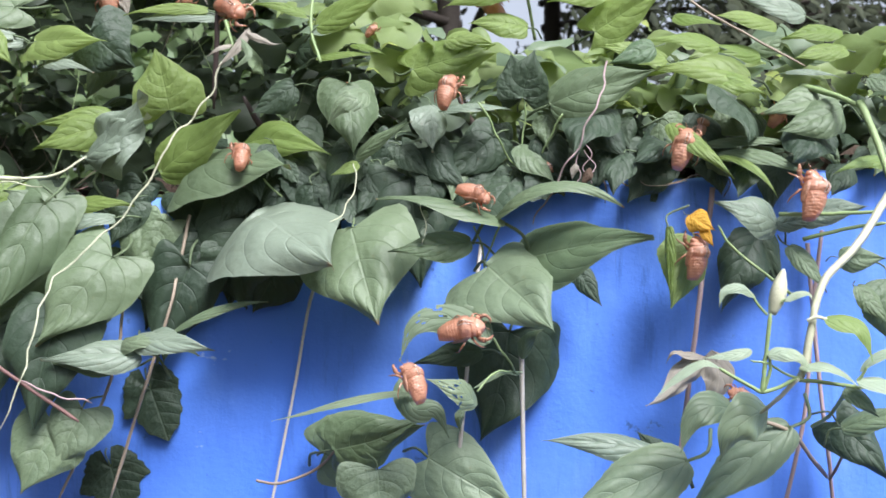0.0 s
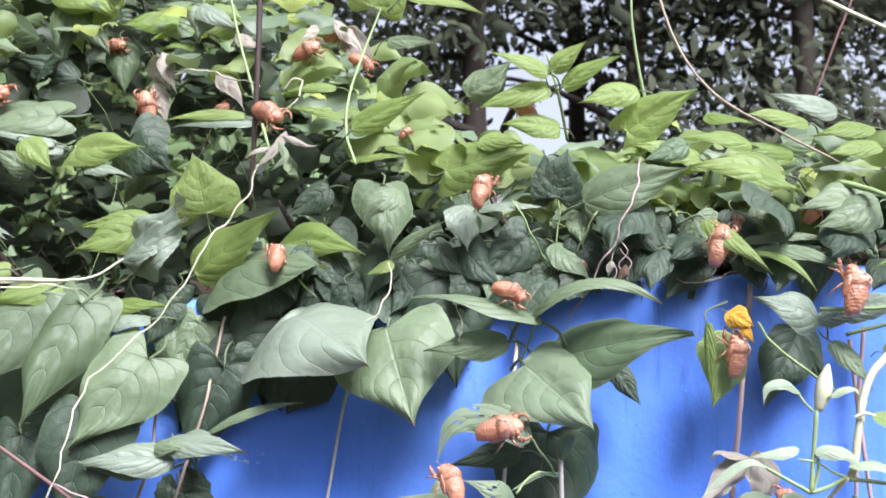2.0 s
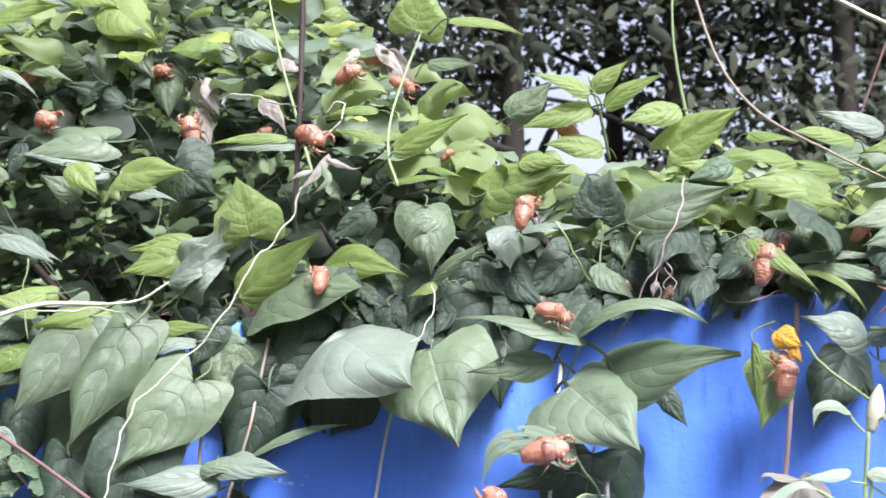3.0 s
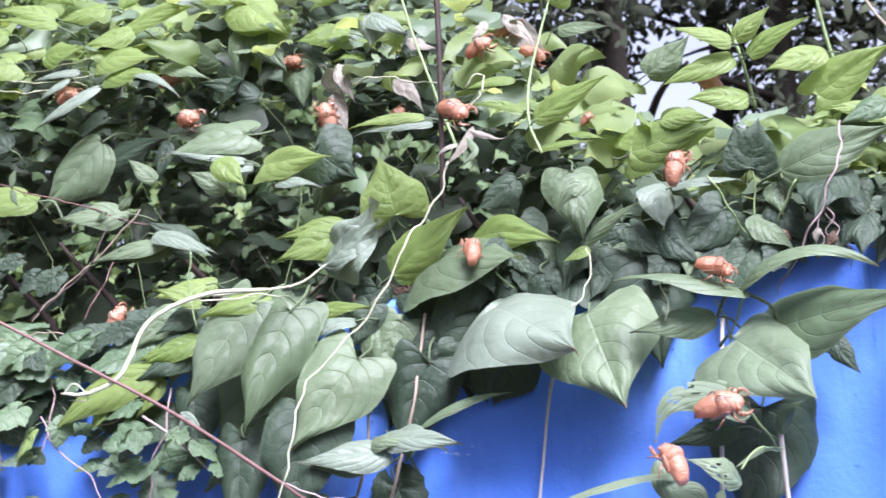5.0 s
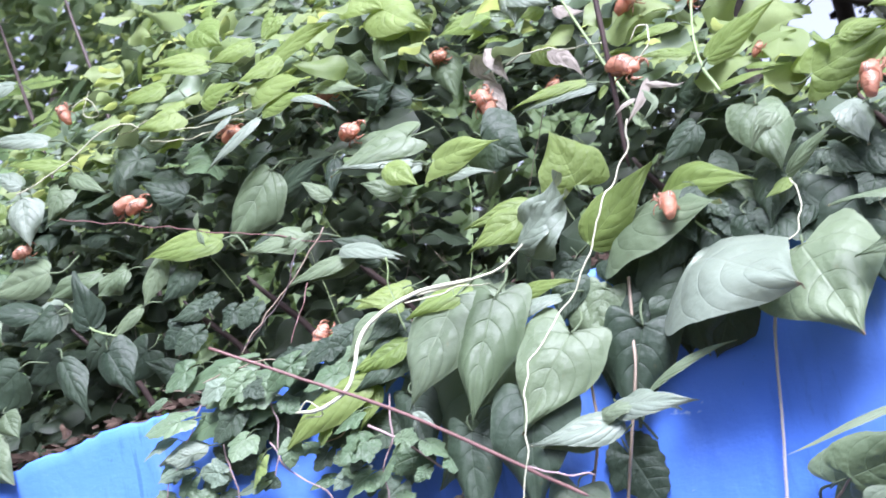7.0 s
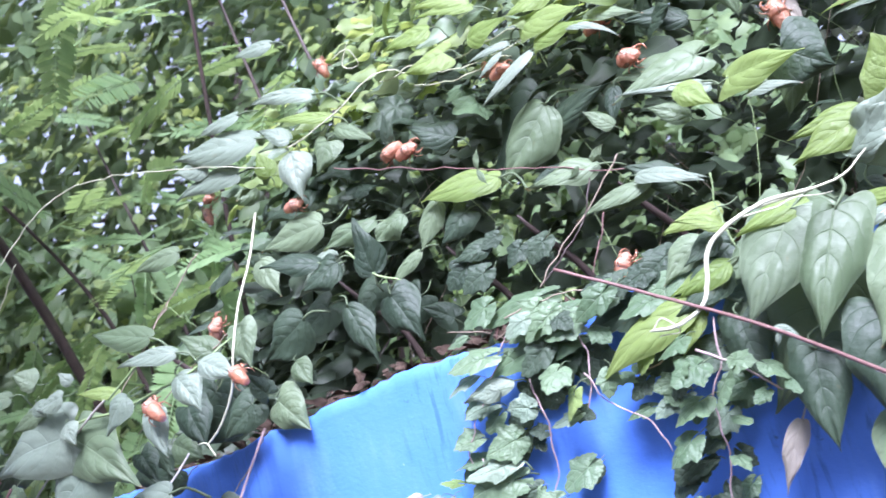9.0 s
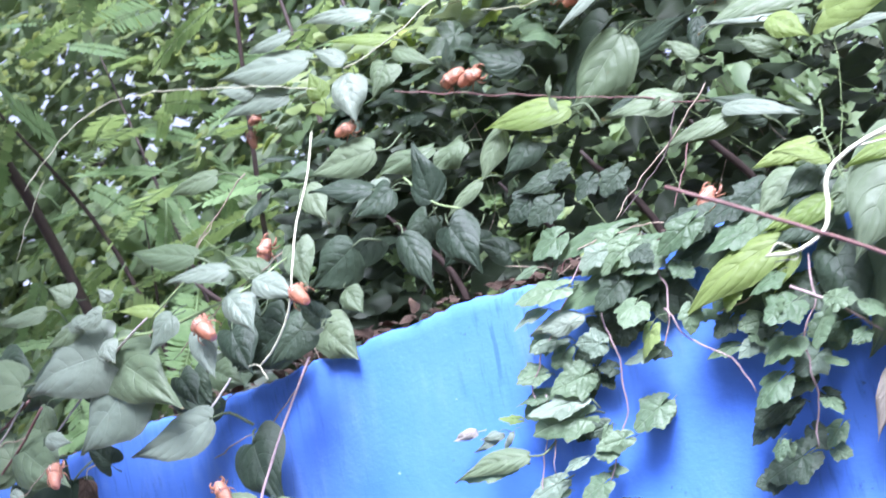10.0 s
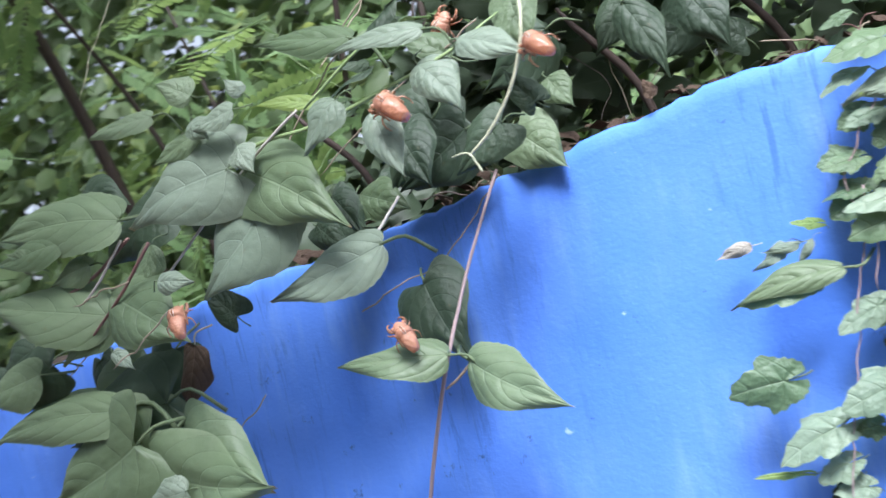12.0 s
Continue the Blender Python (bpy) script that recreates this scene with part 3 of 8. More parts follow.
# ---- joined leaf masses ----
def coarse(kind, wide, droop, seed):
    """A blade of few faces, for leaves that stay behind others."""
    verts, faces, uvs = [], [], []
    nv = 8
    rng = random.Random(seed)
    ph, turn, bow = rng.uniform(0, 6.28), rng.uniform(-0.6, 0.6), rng.uniform(-0.1, 0.1)
    for i in range(nv + 1):
        v = (i / nv) ** 1.3
        w = profile(kind, min(0.97, max(0.02, v))) * wide / 2 if 0 < i < nv else 0.008
        z = -droop * v * v * 0.5 + 0.5 * droop * v
        for u in (-1, -0.5, 0, 0.5, 1):
            back = 0.17 * abs(u) ** 1.6 * max(0.0, 1 - 2.5 * v) if kind == "heart" else 0.0
            side, up = u * w, -abs(u) * w * 0.35 + 0.12 * wide * math.sin(v * 8 + ph + u) * u * u
            a = turn * (v - 0.3)
            verts.append((side * math.cos(a) + up * math.sin(a) + bow * v * (1 - v) * 2, v - back, z + up * math.cos(a) - side * math.sin(a)))
            uvs.append((0.5 + 0.5 * u, v))
    for i in range(nv):
        for j in range(4):
            a = i * 5 + j
            faces.append((a, a + 1, a + 6, a + 5))
    return np.array(verts), faces, np.array(uvs)


def sprig(wide, seed):
    """The plainest folded leaf, for far foliage."""
    rng = random.Random(seed)
    w, z = wide / 2, rng.uniform(-0.12, 0.12)
    v = np.array([(0, 0, 0), (w * 0.85, 0.25, z - 0.05), (w * 0.9, 0.65, z - 0.08), (0, 1, -0.06), (-w * 0.9, 0.62, z - 0.05), (-w * 0.8, 0.25, z - 0.03), (0, 0.45, z + 0.05)])
    uv = np.array([(0.5, 0), (0.9, 0.25), (0.95, 0.65), (0.5, 1), (0.05, 0.62), (0.1, 0.25), (0.5, 0.45)])
    return v, [(0, 1, 2, 6), (6, 2, 3), (0, 6, 4, 5), (6, 3, 4)], uv


def joined(name, parent, placed, mat, label):
    """One mesh from many (blade, pose, size)."""
    vs, fs, us, off = [], [], [], 0
    for (v, f, uv), m, size in placed:
        a = np.array(m)
        vs.append(v * size @ a[:3, :3].T + a[:3, 3])
        us.append(uv)
        fs += [tuple(i + off for i in q) for q in f]
        off += len(v)
    me = mesh_of(name, np.concatenate(vs), fs, np.concatenate(us), mat)
    return tagged(part(name, me, parent), label, kind="stuff")


def crest(x):
    """Height of the mound of creepers behind the wall."""
    def step(a, b, v):
        t = max(0.0, min(1.0, (v - a) / (b - a)))
        return t * t * (3 - 2 * t)
    return 1.645 + 0.29 * step(0.03, -0.24, x) - 0.12 * step(-0.6, -0.9, x) - 0.26 * step(-0.85, -1.1, x)


def fresh(x):
    """Height above which the mound is clad in young leaves, coloured bright as if lit."""
    return 1.6 + 0.125 * max(0.0, min(1.0, (0.05 - x) / 0.3)) + 0.04 * max(0.0, min(1.0, (-0.3 - x) / 0.15))


def slope(x, s):
    """How far the mound's front lies behind the wall's face, at s of its height."""
    plain = 0.02 + 0.26 * s ** 0.9 * (crest(x) - 1.5) / 0.45
    hollow = 0.02 + 0.17 * min(1.0, s / 0.3) - 0.065 * max(0.0, min(1.0, (s - 0.38) / 0.12)) + 0.13 * max(0.0, min(1.0, (s - 0.5) / 0.5))
    k = max(0.0, min(1.0, (-0.15 - x) / 0.2))
    return plain + (hollow - plain) * k


def hollow(p):
    """True inside the dark hollows in the mound's front, where no leaf grows."""
    if p.y > face_y(p.x) + 0.27:
        return False
    for x, z, rx, rz in ((-0.27, 1.685, 0.085, 0.05), (-0.4, 1.645, 0.07, 0.028), (-0.2, 1.655, 0.05, 0.035), (-0.62, 1.56, 0.12, 0.03), (-0.33, 1.57, 0.09, 0.034), (-0.52, 1.615, 0.08, 0.036), (-0.45, 1.585, 0.09, 0.03), (-0.7, 1.54, 0.07, 0.04), (-0.42, 1.67, 0.06, 0.03), (-0.58, 1.67, 0.07, 0.024), (-0.205, 1.69, 0.05, 0.035), (-0.3, 1.735, 0.06, 0.024), (-0.7, 1.575, 0.08, 0.03)):
        if ((p.x - x) / rx) ** 2 + ((p.z - z) / rz) ** 2 < 1.0:
            return True
    return False


def leaf_pose(rng, p, out, tilt, level=0.0):
    """A hanging leaf: out is how far it points to the street, tilt turns its face up, level holds it flat."""
    d = Vector((rng.uniform(-0.75, 0.75) * (1 + 0.7 * level), -out + rng.uniform(-0.3, 0.3), rng.uniform(-0.95, 0.15) * (1 - level) + rng.uniform(-0.3, 0.22) * level))
    return orient(p, p + d.normalized(), tilt + rng.uniform(-48, 42))


# ---- vines ----
vine_a = thing("heart_leaf_vine", (0.05, 0.9, 0.0), "climbing vine with broad heart-shaped green leaves draped over the blue wall", "vine")
vine_b = thing("pale_shoot", (0.42, 0.7, 0.0), "thick pale green shoot with a bud and narrow opposite leaves", "vine")
vine_c = thing("mound_vine", (-0.45, 1.05, 0.0), "dense mound of tangled green creepers behind the wall top", "vine")
vine_d = thing("trailing_vine", (-1.0, 1.02, 0.0), "trailing vine with grey-green pointed leaves hanging over the wall", "vine")
vine_e = thing("three_leaf_vine", (-0.84, 0.9, 0.0), "thin bare vine with three green leaves on the blue wall", "vine")
vine_i = thing("wall_ivy", (-0.5, 0.86, 0.0), "ivy with small lobed glossy leaves climbing the blue wall", "ivy")

# rooted stems behind and before the wall
for vine, x, back, tone in ((vine_a, 0.05, 0.19, "k"), (vine_a, -0.12, 0.2, "k"), (vine_c, -0.4, 0.22, "k"), (vine_c, -0.6, 0.24, "k"), (vine_c, -0.72, 0.2, "k"), (vine_d, -1.0, 0.2, "k"), (vine_i, -0.5, 0.2, "k")):
    y = face_y(x) + back
    stem(vine, tone, 12, 6, (x, y + 0.06, -0.03), (x + 0.03, y + 0.03, 0.6), (x - 0.02, y + 0.02, 1.2), (x + 0.02, y, 1.5), (x - 0.03, y - 0.05, 1.62))
for vine, x, tone in ((vine_b, 0.42, "p"), (vine_e, -0.9, "t")):
    y = face_y(x) - 0.02
    stem(vine, tone, 5, 4, (x, y, -0.03), (x + 0.01, y, 0.7), (x + 0.0, y, 1.2))
stem(vine_a, "t", 2.21, 2.21, (-0.165, 0.802, 1.522), (-0.171, 0.793, 1.485), (-0.175, 0.784, 1.460), (-0.192, 0.787, 1.408), (-0.216, 0.791, 1.333))
stem(vine_a, "t", 2.04, 2.04, (-0.201, 0.788, 1.493), (-0.204, 0.779, 1.457), (-0.208, 0.779, 1.427), (-0.225, 0.782, 1.383), (-0.248, 0.786, 1.335))
stem(vine_a, "p", 1.7, 1.3, (-0.138, 0.763, 1.618), (-0.142, 0.758, 1.601), (-0.153, 0.755, 1.583), (-0.165, 0.747, 1.569), (-0.175, 0.744, 1.549), (-0.197, 0.738, 1.516), (-0.214, 0.730, 1.501), (-0.229, 0.723, 1.484), (-0.235, 0.704, 1.453), (-0.242, 0.695, 1.422), (-0.254, 0.697, 1.398))
stem(vine_a, "k", 4, 3.4, (-0.134, 0.747, 1.796), (-0.136, 0.757, 1.740), (-0.139, 0.763, 1.666), (-0.145, 0.779, 1.590))
stem(vine_a, "n", 1.61, 1.27, (0.100, 0.728, 1.614), (0.090, 0.700, 1.587), (0.079, 0.697, 1.564), (0.066, 0.704, 1.541), (0.054, 0.726, 1.515))
stem(vine_a, "p", 1.1, .9, (-0.053, 0.744, 1.553), (-0.053, 0.734, 1.539), (-0.057, 0.714, 1.523), (-0.067, 0.706, 1.517))
stem(vine_a, "g", 1.7, 1.5, (0.037, 0.729, 1.518), (0.027, 0.731, 1.499), (0.025, 0.751, 1.479))
stem(vine_a, "g", 1.7, 1.5, (0.020, 0.732, 1.516), (0.025, 0.731, 1.499), (0.029, 0.750, 1.472))
stem(vine_a, "g", 1.7, 1.5, (0.025, 0.751, 1.593), (0.040, 0.758, 1.565), (0.055, 0.776, 1.548))
stem(vine_a, "g", 1.7, 1.5, (0.078, 0.752, 1.586), (0.066, 0.764, 1.562), (0.056, 0.776, 1.546))
stem(vine_a, "g", 1.6, 1.5, (0.056, 0.776, 1.603), (0.056, 0.776, 1.577), (0.056, 0.776, 1.548))
stem(vine_a, "g", 1.7, 1.5, (0.026, 0.691, 1.450), (0.037, 0.699, 1.436), (0.047, 0.717, 1.425))
stem(vine_a, "g", 1.7, 1.5, (0.016, 0.682, 1.422), (0.030, 0.690, 1.431), (0.047, 0.717, 1.426))
stem(vine_a, "g", 1.7, 1.5, (-0.113, 0.784, 1.544), (-0.102, 0.792, 1.534), (-0.081, 0.798, 1.526))
stem(vine_a, "t", 1.36, 1.02, (0.101, 0.758, 1.554), (0.122, 0.755, 1.540), (0.150, 0.750, 1.543), (0.174, 0.756, 1.551))
stem(vine_a, "t", 2.04, 1.70, (-0.119, 0.785, 1.348), (-0.103, 0.777, 1.348), (-0.079, 0.768, 1.359), (-0.064, 0.756, 1.376))
stem(vine_a, "g", 2, 1.4, (0.208, 0.711, 1.474), (0.175, 0.716, 1.501), (0.166, 0.718, 1.515))
stem(vine_a, "n", 1.70, 1.70, (-0.256, 0.707, 1.434), (-0.232, 0.703, 1.421), (-0.203, 0.709, 1.411))
stem(vine_a, "p", 1.6, 1, (-0.310, 0.766, 1.540), (-0.276, 0.771, 1.542), (-0.250, 0.766, 1.540))
stem(vine_a, "p", 2, 1.4, (-0.297, 0.754, 1.543), (-0.263, 0.758, 1.544), (-0.241, 0.765, 1.547), (-0.224, 0.772, 1.559))
stem(vine_a, "g", 2.4, 1.6, (-0.077, 0.788, 1.622), (-0.084, 0.799, 1.647), (-0.081, 0.818, 1.683), (-0.063, 0.875, 1.755))
stem(vine_a, "g", 2.4, 1.6, (0.065, 0.794, 1.639), (0.059, 0.785, 1.664), (0.054, 0.786, 1.686), (0.051, 0.787, 1.696))
stem(vine_a, "g", 2.6, 1.6, (0.124, 0.814, 1.663), (0.119, 0.815, 1.692), (0.115, 0.816, 1.728), (0.115, 0.816, 1.770))
stem(vine_a, "t", 2.04, 1.36, (0.124, 0.795, 1.758), (0.137, 0.782, 1.703), (0.156, 0.759, 1.662), (0.194, 0.743, 1.633), (0.227, 0.738, 1.614))
stem(vine_a, "p", 3, 2.4, (0.196, 0.753, 1.740), (0.228, 0.747, 1.719), (0.268, 0.741, 1.697))
stem(vine_a, "r", 2, 1.4, (0.258, 0.762, 1.747), (0.238, 0.766, 1.698), (0.223, 0.768, 1.659))
stem(vine_a, "g", 2.4, 1.6, (-0.130, 0.777, 1.620), (-0.163, 0.832, 1.724), (-0.180, 0.875, 1.789))
stem(vine_a, "p", 1.8, 1.2, (-0.222, 0.902, 1.712), (-0.196, 0.877, 1.708), (-0.169, 0.843, 1.693), (-0.140, 0.788, 1.676))
stem(vine_a, "p", 1.6, 1, (-0.122, 0.765, 1.653), (-0.113, 0.764, 1.661), (-0.110, 0.773, 1.674), (-0.118, 0.774, 1.676), (-0.124, 0.775, 1.669))
stem(vine_a, "n", 1.19, 0.68, (0.085, 0.729, 1.568), (0.090, 0.725, 1.558), (0.085, 0.726, 1.550), (0.090, 0.724, 1.541))
stem(vine_a, "n", 1.02, 0.68, (0.086, 0.729, 1.565), (0.081, 0.726, 1.554), (0.082, 0.723, 1.545), (0.079, 0.724, 1.540))
stem(vine_a, "n", 1.02, 0.68, (0.088, 0.728, 1.562), (0.093, 0.726, 1.552), (0.090, 0.724, 1.545))
stem(vine_a, "p", .9, .6, (-0.012, 0.717, 1.527), (-0.011, 0.715, 1.516), (-0.012, 0.717, 1.505))
stem(vine_a, "k", 1.2, .8, (0.101, 0.758, 1.552), (0.104, 0.752, 1.540), (0.102, 0.753, 1.528))
stem(vine_a, "t", 0.94, 0.59, (0.122, 0.755, 1.551), (0.128, 0.748, 1.542), (0.142, 0.746, 1.540), (0.155, 0.747, 1.543))
stem(vine_a, "k", 1.2, .8, (0.178, 0.746, 1.553), (0.180, 0.739, 1.541), (0.178, 0.741, 1.532))
stem(vine_a, "t", 0.94, 0.59, (0.195, 0.743, 1.550), (0.203, 0.736, 1.544), (0.218, 0.737, 1.546))
leaf(vine_a, (-0.118, 0.783, 1.521), (-0.065, 0.711, 1.490), 1.02, 34, "hpf", fold=0.28, droop=0.5, wave=0.1)
leaf(vine_a, (-0.056, 0.766, 1.513), (-0.039, 0.729, 1.455), 1.15, -6, "hmf", fold=0.22, droop=0.35, wave=0.12)
leaf(vine_a, (0.027, 0.719, 1.490), (0.059, 0.667, 1.456), 0.92, 14, "hqf", fold=0.12, droop=0.4, wave=0.1)
leaf(vine_a, (0.050, 0.719, 1.495), (0.114, 0.666, 1.508), 0.56, 38, "hmf", fold=0.15, droop=0.5, wave=0.12)
leaf(vine_a, (0.034, 0.719, 1.521), (0.101, 0.683, 1.525), 0.32, 70, "omf", fold=0.1, droop=1.6, wave=0.1)
leaf(vine_a, (0.036, 0.719, 1.517), (-0.040, 0.722, 1.531), 0.34, 72, "om", fold=0.2, droop=0.6, wave=0.1)
leaf(vine_a, (-0.165, 0.810, 1.554), (-0.095, 0.769, 1.552), 0.85, 48, "hm", fold=0.28, droop=0.45, wave=0.1)
leaf(vine_a, (-0.186, 0.812, 1.551), (-0.131, 0.797, 1.592), 0.52, 18, "oof", fold=0.15, droop=0.4, wave=0.15)
leaf(vine_a, (-0.132, 0.819, 1.570), (-0.070, 0.783, 1.561), 0.44, 24, "oo", fold=0.15, droop=0.9, wave=0.12)
leaf(vine_a, (-0.195, 0.805, 1.516), (-0.188, 0.798, 1.477), 0.92, 0, "hmf", fold=0.15, droop=0.4, wave=0.1)
leaf(vine_a, (-0.160, 0.803, 1.507), (-0.172, 0.801, 1.470), 0.85, 0, "hkf", fold=0.15, droop=0.4, wave=0.1)
leaf(vine_a, (-0.208, 0.773, 1.495), (-0.251, 0.754, 1.440), 0.8, 10, "hmf", fold=0.12, droop=0.35, wave=0.1)
leaf(vine_a, (-0.200, 0.760, 1.429), (-0.254, 0.761, 1.429), 0.42, 34, "om", fold=0.2, droop=0.5, wave=0.2)
leaf(vine_a, (-0.201, 0.758, 1.439), (-0.162, 0.746, 1.438), 0.36, 45, "oq", fold=0.25, droop=1.2, wave=0.15)
leaf(vine_a, (-0.183, 0.759, 1.447), (-0.150, 0.750, 1.434), 0.45, 38, "op", fold=0.25, droop=1.8, wave=0.15)
leaf(vine_a, (-0.167, 0.762, 1.449), (-0.108, 0.759, 1.467), 0.14, 55, "lm", fold=0.3, droop=0.7, wave=0.05)
leaf(vine_a, (-0.246, 0.774, 1.388), (-0.264, 0.763, 1.346), 1.1, 8, "hmf", fold=0.12, droop=0.35, wave=0.12)
leaf(vine_a, (-0.196, 0.814, 1.411), (-0.181, 0.811, 1.370), 1.05, 0, "vkf", fold=0.06, droop=0.1, wave=0.1)
leaf(vine_a, (-0.223, 0.818, 1.356), (-0.211, 0.815, 1.319), 1.2, 0, "vkf", fold=0.06, droop=0.1, wave=0.1)
leaf(vine_a, (-0.242, 0.811, 1.502), (-0.329, 0.813, 1.410), 0.82, 0, "hmf", fold=0.12, droop=0.3, wave=0.1)
leaf(vine_a, (-0.074, 0.765, 1.370), (-0.010, 0.741, 1.392), 0.62, 18, "hm", fold=0.15, droop=0.4, wave=0.12)
leaf(vine_a, (-0.039, 0.729, 1.367), (-0.037, 0.725, 1.333), 1.45, 6, "hqf", fold=0.1, droop=0.3, wave=0.1)
leaf(vine_a, (-0.008, 0.742, 1.371), (0.048, 0.721, 1.340), 0.75, 4, "hqf", fold=0.1, droop=0.3, wave=0.1)
leaf(vine_a, (0.023, 0.721, 1.440), (-0.018, 0.728, 1.431), 0.4, 30, "ok", fold=0.2, droop=0.5, wave=0.15)
leaf(vine_a, (0.128, 0.698, 1.380), (0.057, 0.706, 1.388), 0.26, 38, "op", fold=0.3, droop=0.3, wave=0.1)
leaf(vine_a, (0.131, 0.708, 1.376), (0.116, 0.714, 1.392), 0.62, 0, "ok", fold=0.2, droop=0.4, wave=0.1)
leaf(vine_a, (0.140, 0.690, 1.379), (0.063, 0.691, 1.342), 0.4, 28, "oqf", fold=0.15, droop=0.6, wave=0.08)
leaf(vine_a, (0.200, 0.690, 1.398), (0.137, 0.690, 1.346), 0.36, 22, "oqf", fold=0.2, droop=0.6, wave=0.1)
leaf(vine_a, (0.189, 0.682, 1.515), (0.151, 0.678, 1.528), 0.62, 26, "op", fold=0.2, droop=0.7, wave=0.08)
leaf(vine_a, (0.201, 0.676, 1.520), (0.229, 0.653, 1.525), 0.52, 38, "op", fold=0.2, droop=0.4, wave=0.1)
leaf(vine_a, (0.188, 0.680, 1.515), (0.213, 0.670, 1.518), 0.42, 18, "op", fold=0.2, droop=0.6, wave=0.1)
leaf(vine_a, (0.195, 0.679, 1.503), (0.213, 0.670, 1.477), 0.4, 16, "om", fold=0.2, droop=0.4, wave=0.08)
leaf(vine_a, (0.169, 0.727, 1.559), (0.212, 0.696, 1.544), 0.3, 48, "om", fold=0.2, droop=0.8, wave=0.06)
leaf(vine_a, (0.167, 0.724, 1.557), (0.193, 0.693, 1.531), 0.2, 44, "oy", fold=0.3, droop=1.3, wave=0.05)
leaf(vine_a, (0.139, 0.728, 1.577), (0.169, 0.697, 1.542), 0.28, 24, "oo", fold=0.3, droop=0.8, wave=0.08)
leaf(vine_a, (0.164, 0.740, 1.566), (0.214, 0.720, 1.564), 0.24, 58, "om", fold=0.2, droop=0.5, wave=0.08)
leaf(vine_a, (0.259, 0.687, 1.551), (0.222, 0.684, 1.544), 0.3, 44, "oy", fold=0.2, droop=0.9, wave=0.05)
leaf(vine_a, (0.212, 0.652, 1.497), (0.234, 0.642, 1.497), 0.62, 14, "om", fold=0.15, droop=0.5, wave=0.1)
leaf(vine_a, (0.239, 0.651, 1.486), (0.245, 0.649, 1.446), 0.9, 4, "omf", fold=0.15, droop=0.4, wave=0.1)
leaf(vine_a, (0.226, 0.678, 1.399), (0.267, 0.657, 1.410), 0.3, 38, "om", fold=0.2, droop=0.5, wave=0.1)
leaf(vine_a, (0.154, 0.726, 1.507), (0.137, 0.716, 1.465), 0.78, -14, "oof", fold=0.35, droop=0.3, wave=0.06)
leaf(vine_a, (0.135, 0.715, 1.514), (0.136, 0.713, 1.468), 0.16, -40, "oof", fold=0.3, droop=0.2, wave=0.05)
leaf(vine_a, (0.146, 0.709, 1.521), (0.159, 0.703, 1.512), 0.9, 8, "og", fold=0.2, droop=0.8, wave=0.2)
leaf(vine_a, (0.153, 0.706, 1.514), (0.159, 0.703, 1.502), 0.5, 6, "og", fold=0.2, droop=0.6, wave=0.1)
leaf(vine_a, (0.070, 0.759, 1.592), (0.133, 0.737, 1.611), 0.52, 24, "omf", fold=0.12, droop=0.5, wave=0.06)
leaf(vine_a, (0.054, 0.774, 1.598), (0.062, 0.771, 1.629), 1.1, 6, "hkf", fold=0.12, droop=0.3, wave=0.08)
leaf(vine_a, (0.197, 0.753, 1.609), (0.139, 0.760, 1.615), 0.5, 34, "oy", fold=0.15, droop=0.5, wave=0.08)
leaf(vine_a, (0.169, 0.753, 1.608), (0.204, 0.743, 1.597), 0.5, 28, "oy", fold=0.15, droop=0.5, wave=0.08)
leaf(vine_a, (-0.006, 0.766, 1.592), (-0.005, 0.756, 1.561), 0.85, 24, "op", fold=0.3, droop=0.6, wave=0.12)
leaf(vine_a, (0.004, 0.764, 1.589), (0.045, 0.752, 1.587), 0.34, 62, "op", fold=0.2, droop=0.5, wave=0.1)
leaf(vine_a, (0.035, 0.775, 1.573), (0.001, 0.773, 1.545), 0.72, 4, "hk", fold=0.12, droop=0.4, wave=0.1)
leaf(vine_a, (-0.059, 0.783, 1.607), (-0.055, 0.770, 1.560), 0.8, 6, "hm", fold=0.4, droop=0.5, wave=0.12)
leaf(vine_a, (-0.053, 0.770, 1.558), (-0.018, 0.752, 1.580), 0.24, 28, "om", fold=0.3, droop=0.5, wave=0.08)
leaf(vine_a, (-0.052, 0.768, 1.555), (-0.069, 0.766, 1.547), 0.55, 40, "oy", fold=0.2, droop=0.5, wave=0.08)
leaf(vine_a, (-0.016, 0.830, 1.624), (0.041, 0.818, 1.640), 0.62, 18, "hy", fold=0.12, droop=0.4, wave=0.08)
leaf(vine_a, (-0.189, 0.856, 1.598), (-0.198, 0.852, 1.641), 1.2, 10, "hyf", fold=0.1, droop=0.4, wave=0.08)
leaf(vine_a, (-0.226, 0.806, 1.551), (-0.191, 0.793, 1.601), 0.62, 18, "op", fold=0.12, droop=0.4, wave=0.5)
leaf(vine_a, (-0.235, 0.806, 1.560), (-0.189, 0.792, 1.588), 0.5, 24, "op", fold=0.12, droop=0.5, wave=0.5)
leaf(vine_a, (-0.217, 0.807, 1.583), (-0.270, 0.808, 1.566), 0.5, 18, "oof", fold=0.15, droop=0.4, wave=0.15)
leaf(vine_a, (-0.220, 0.813, 1.591), (-0.269, 0.815, 1.583), 0.36, 30, "oo", fold=0.2, droop=0.5, wave=0.15)
leaf(vine_a, (-0.211, 0.788, 1.520), (-0.260, 0.786, 1.507), 0.3, 46, "op", fold=0.25, droop=0.9, wave=0.2)
leaf(vine_a, (-0.244, 0.809, 1.528), (-0.199, 0.792, 1.528), 0.34, 44, "oo", fold=0.25, droop=0.7, wave=0.15)
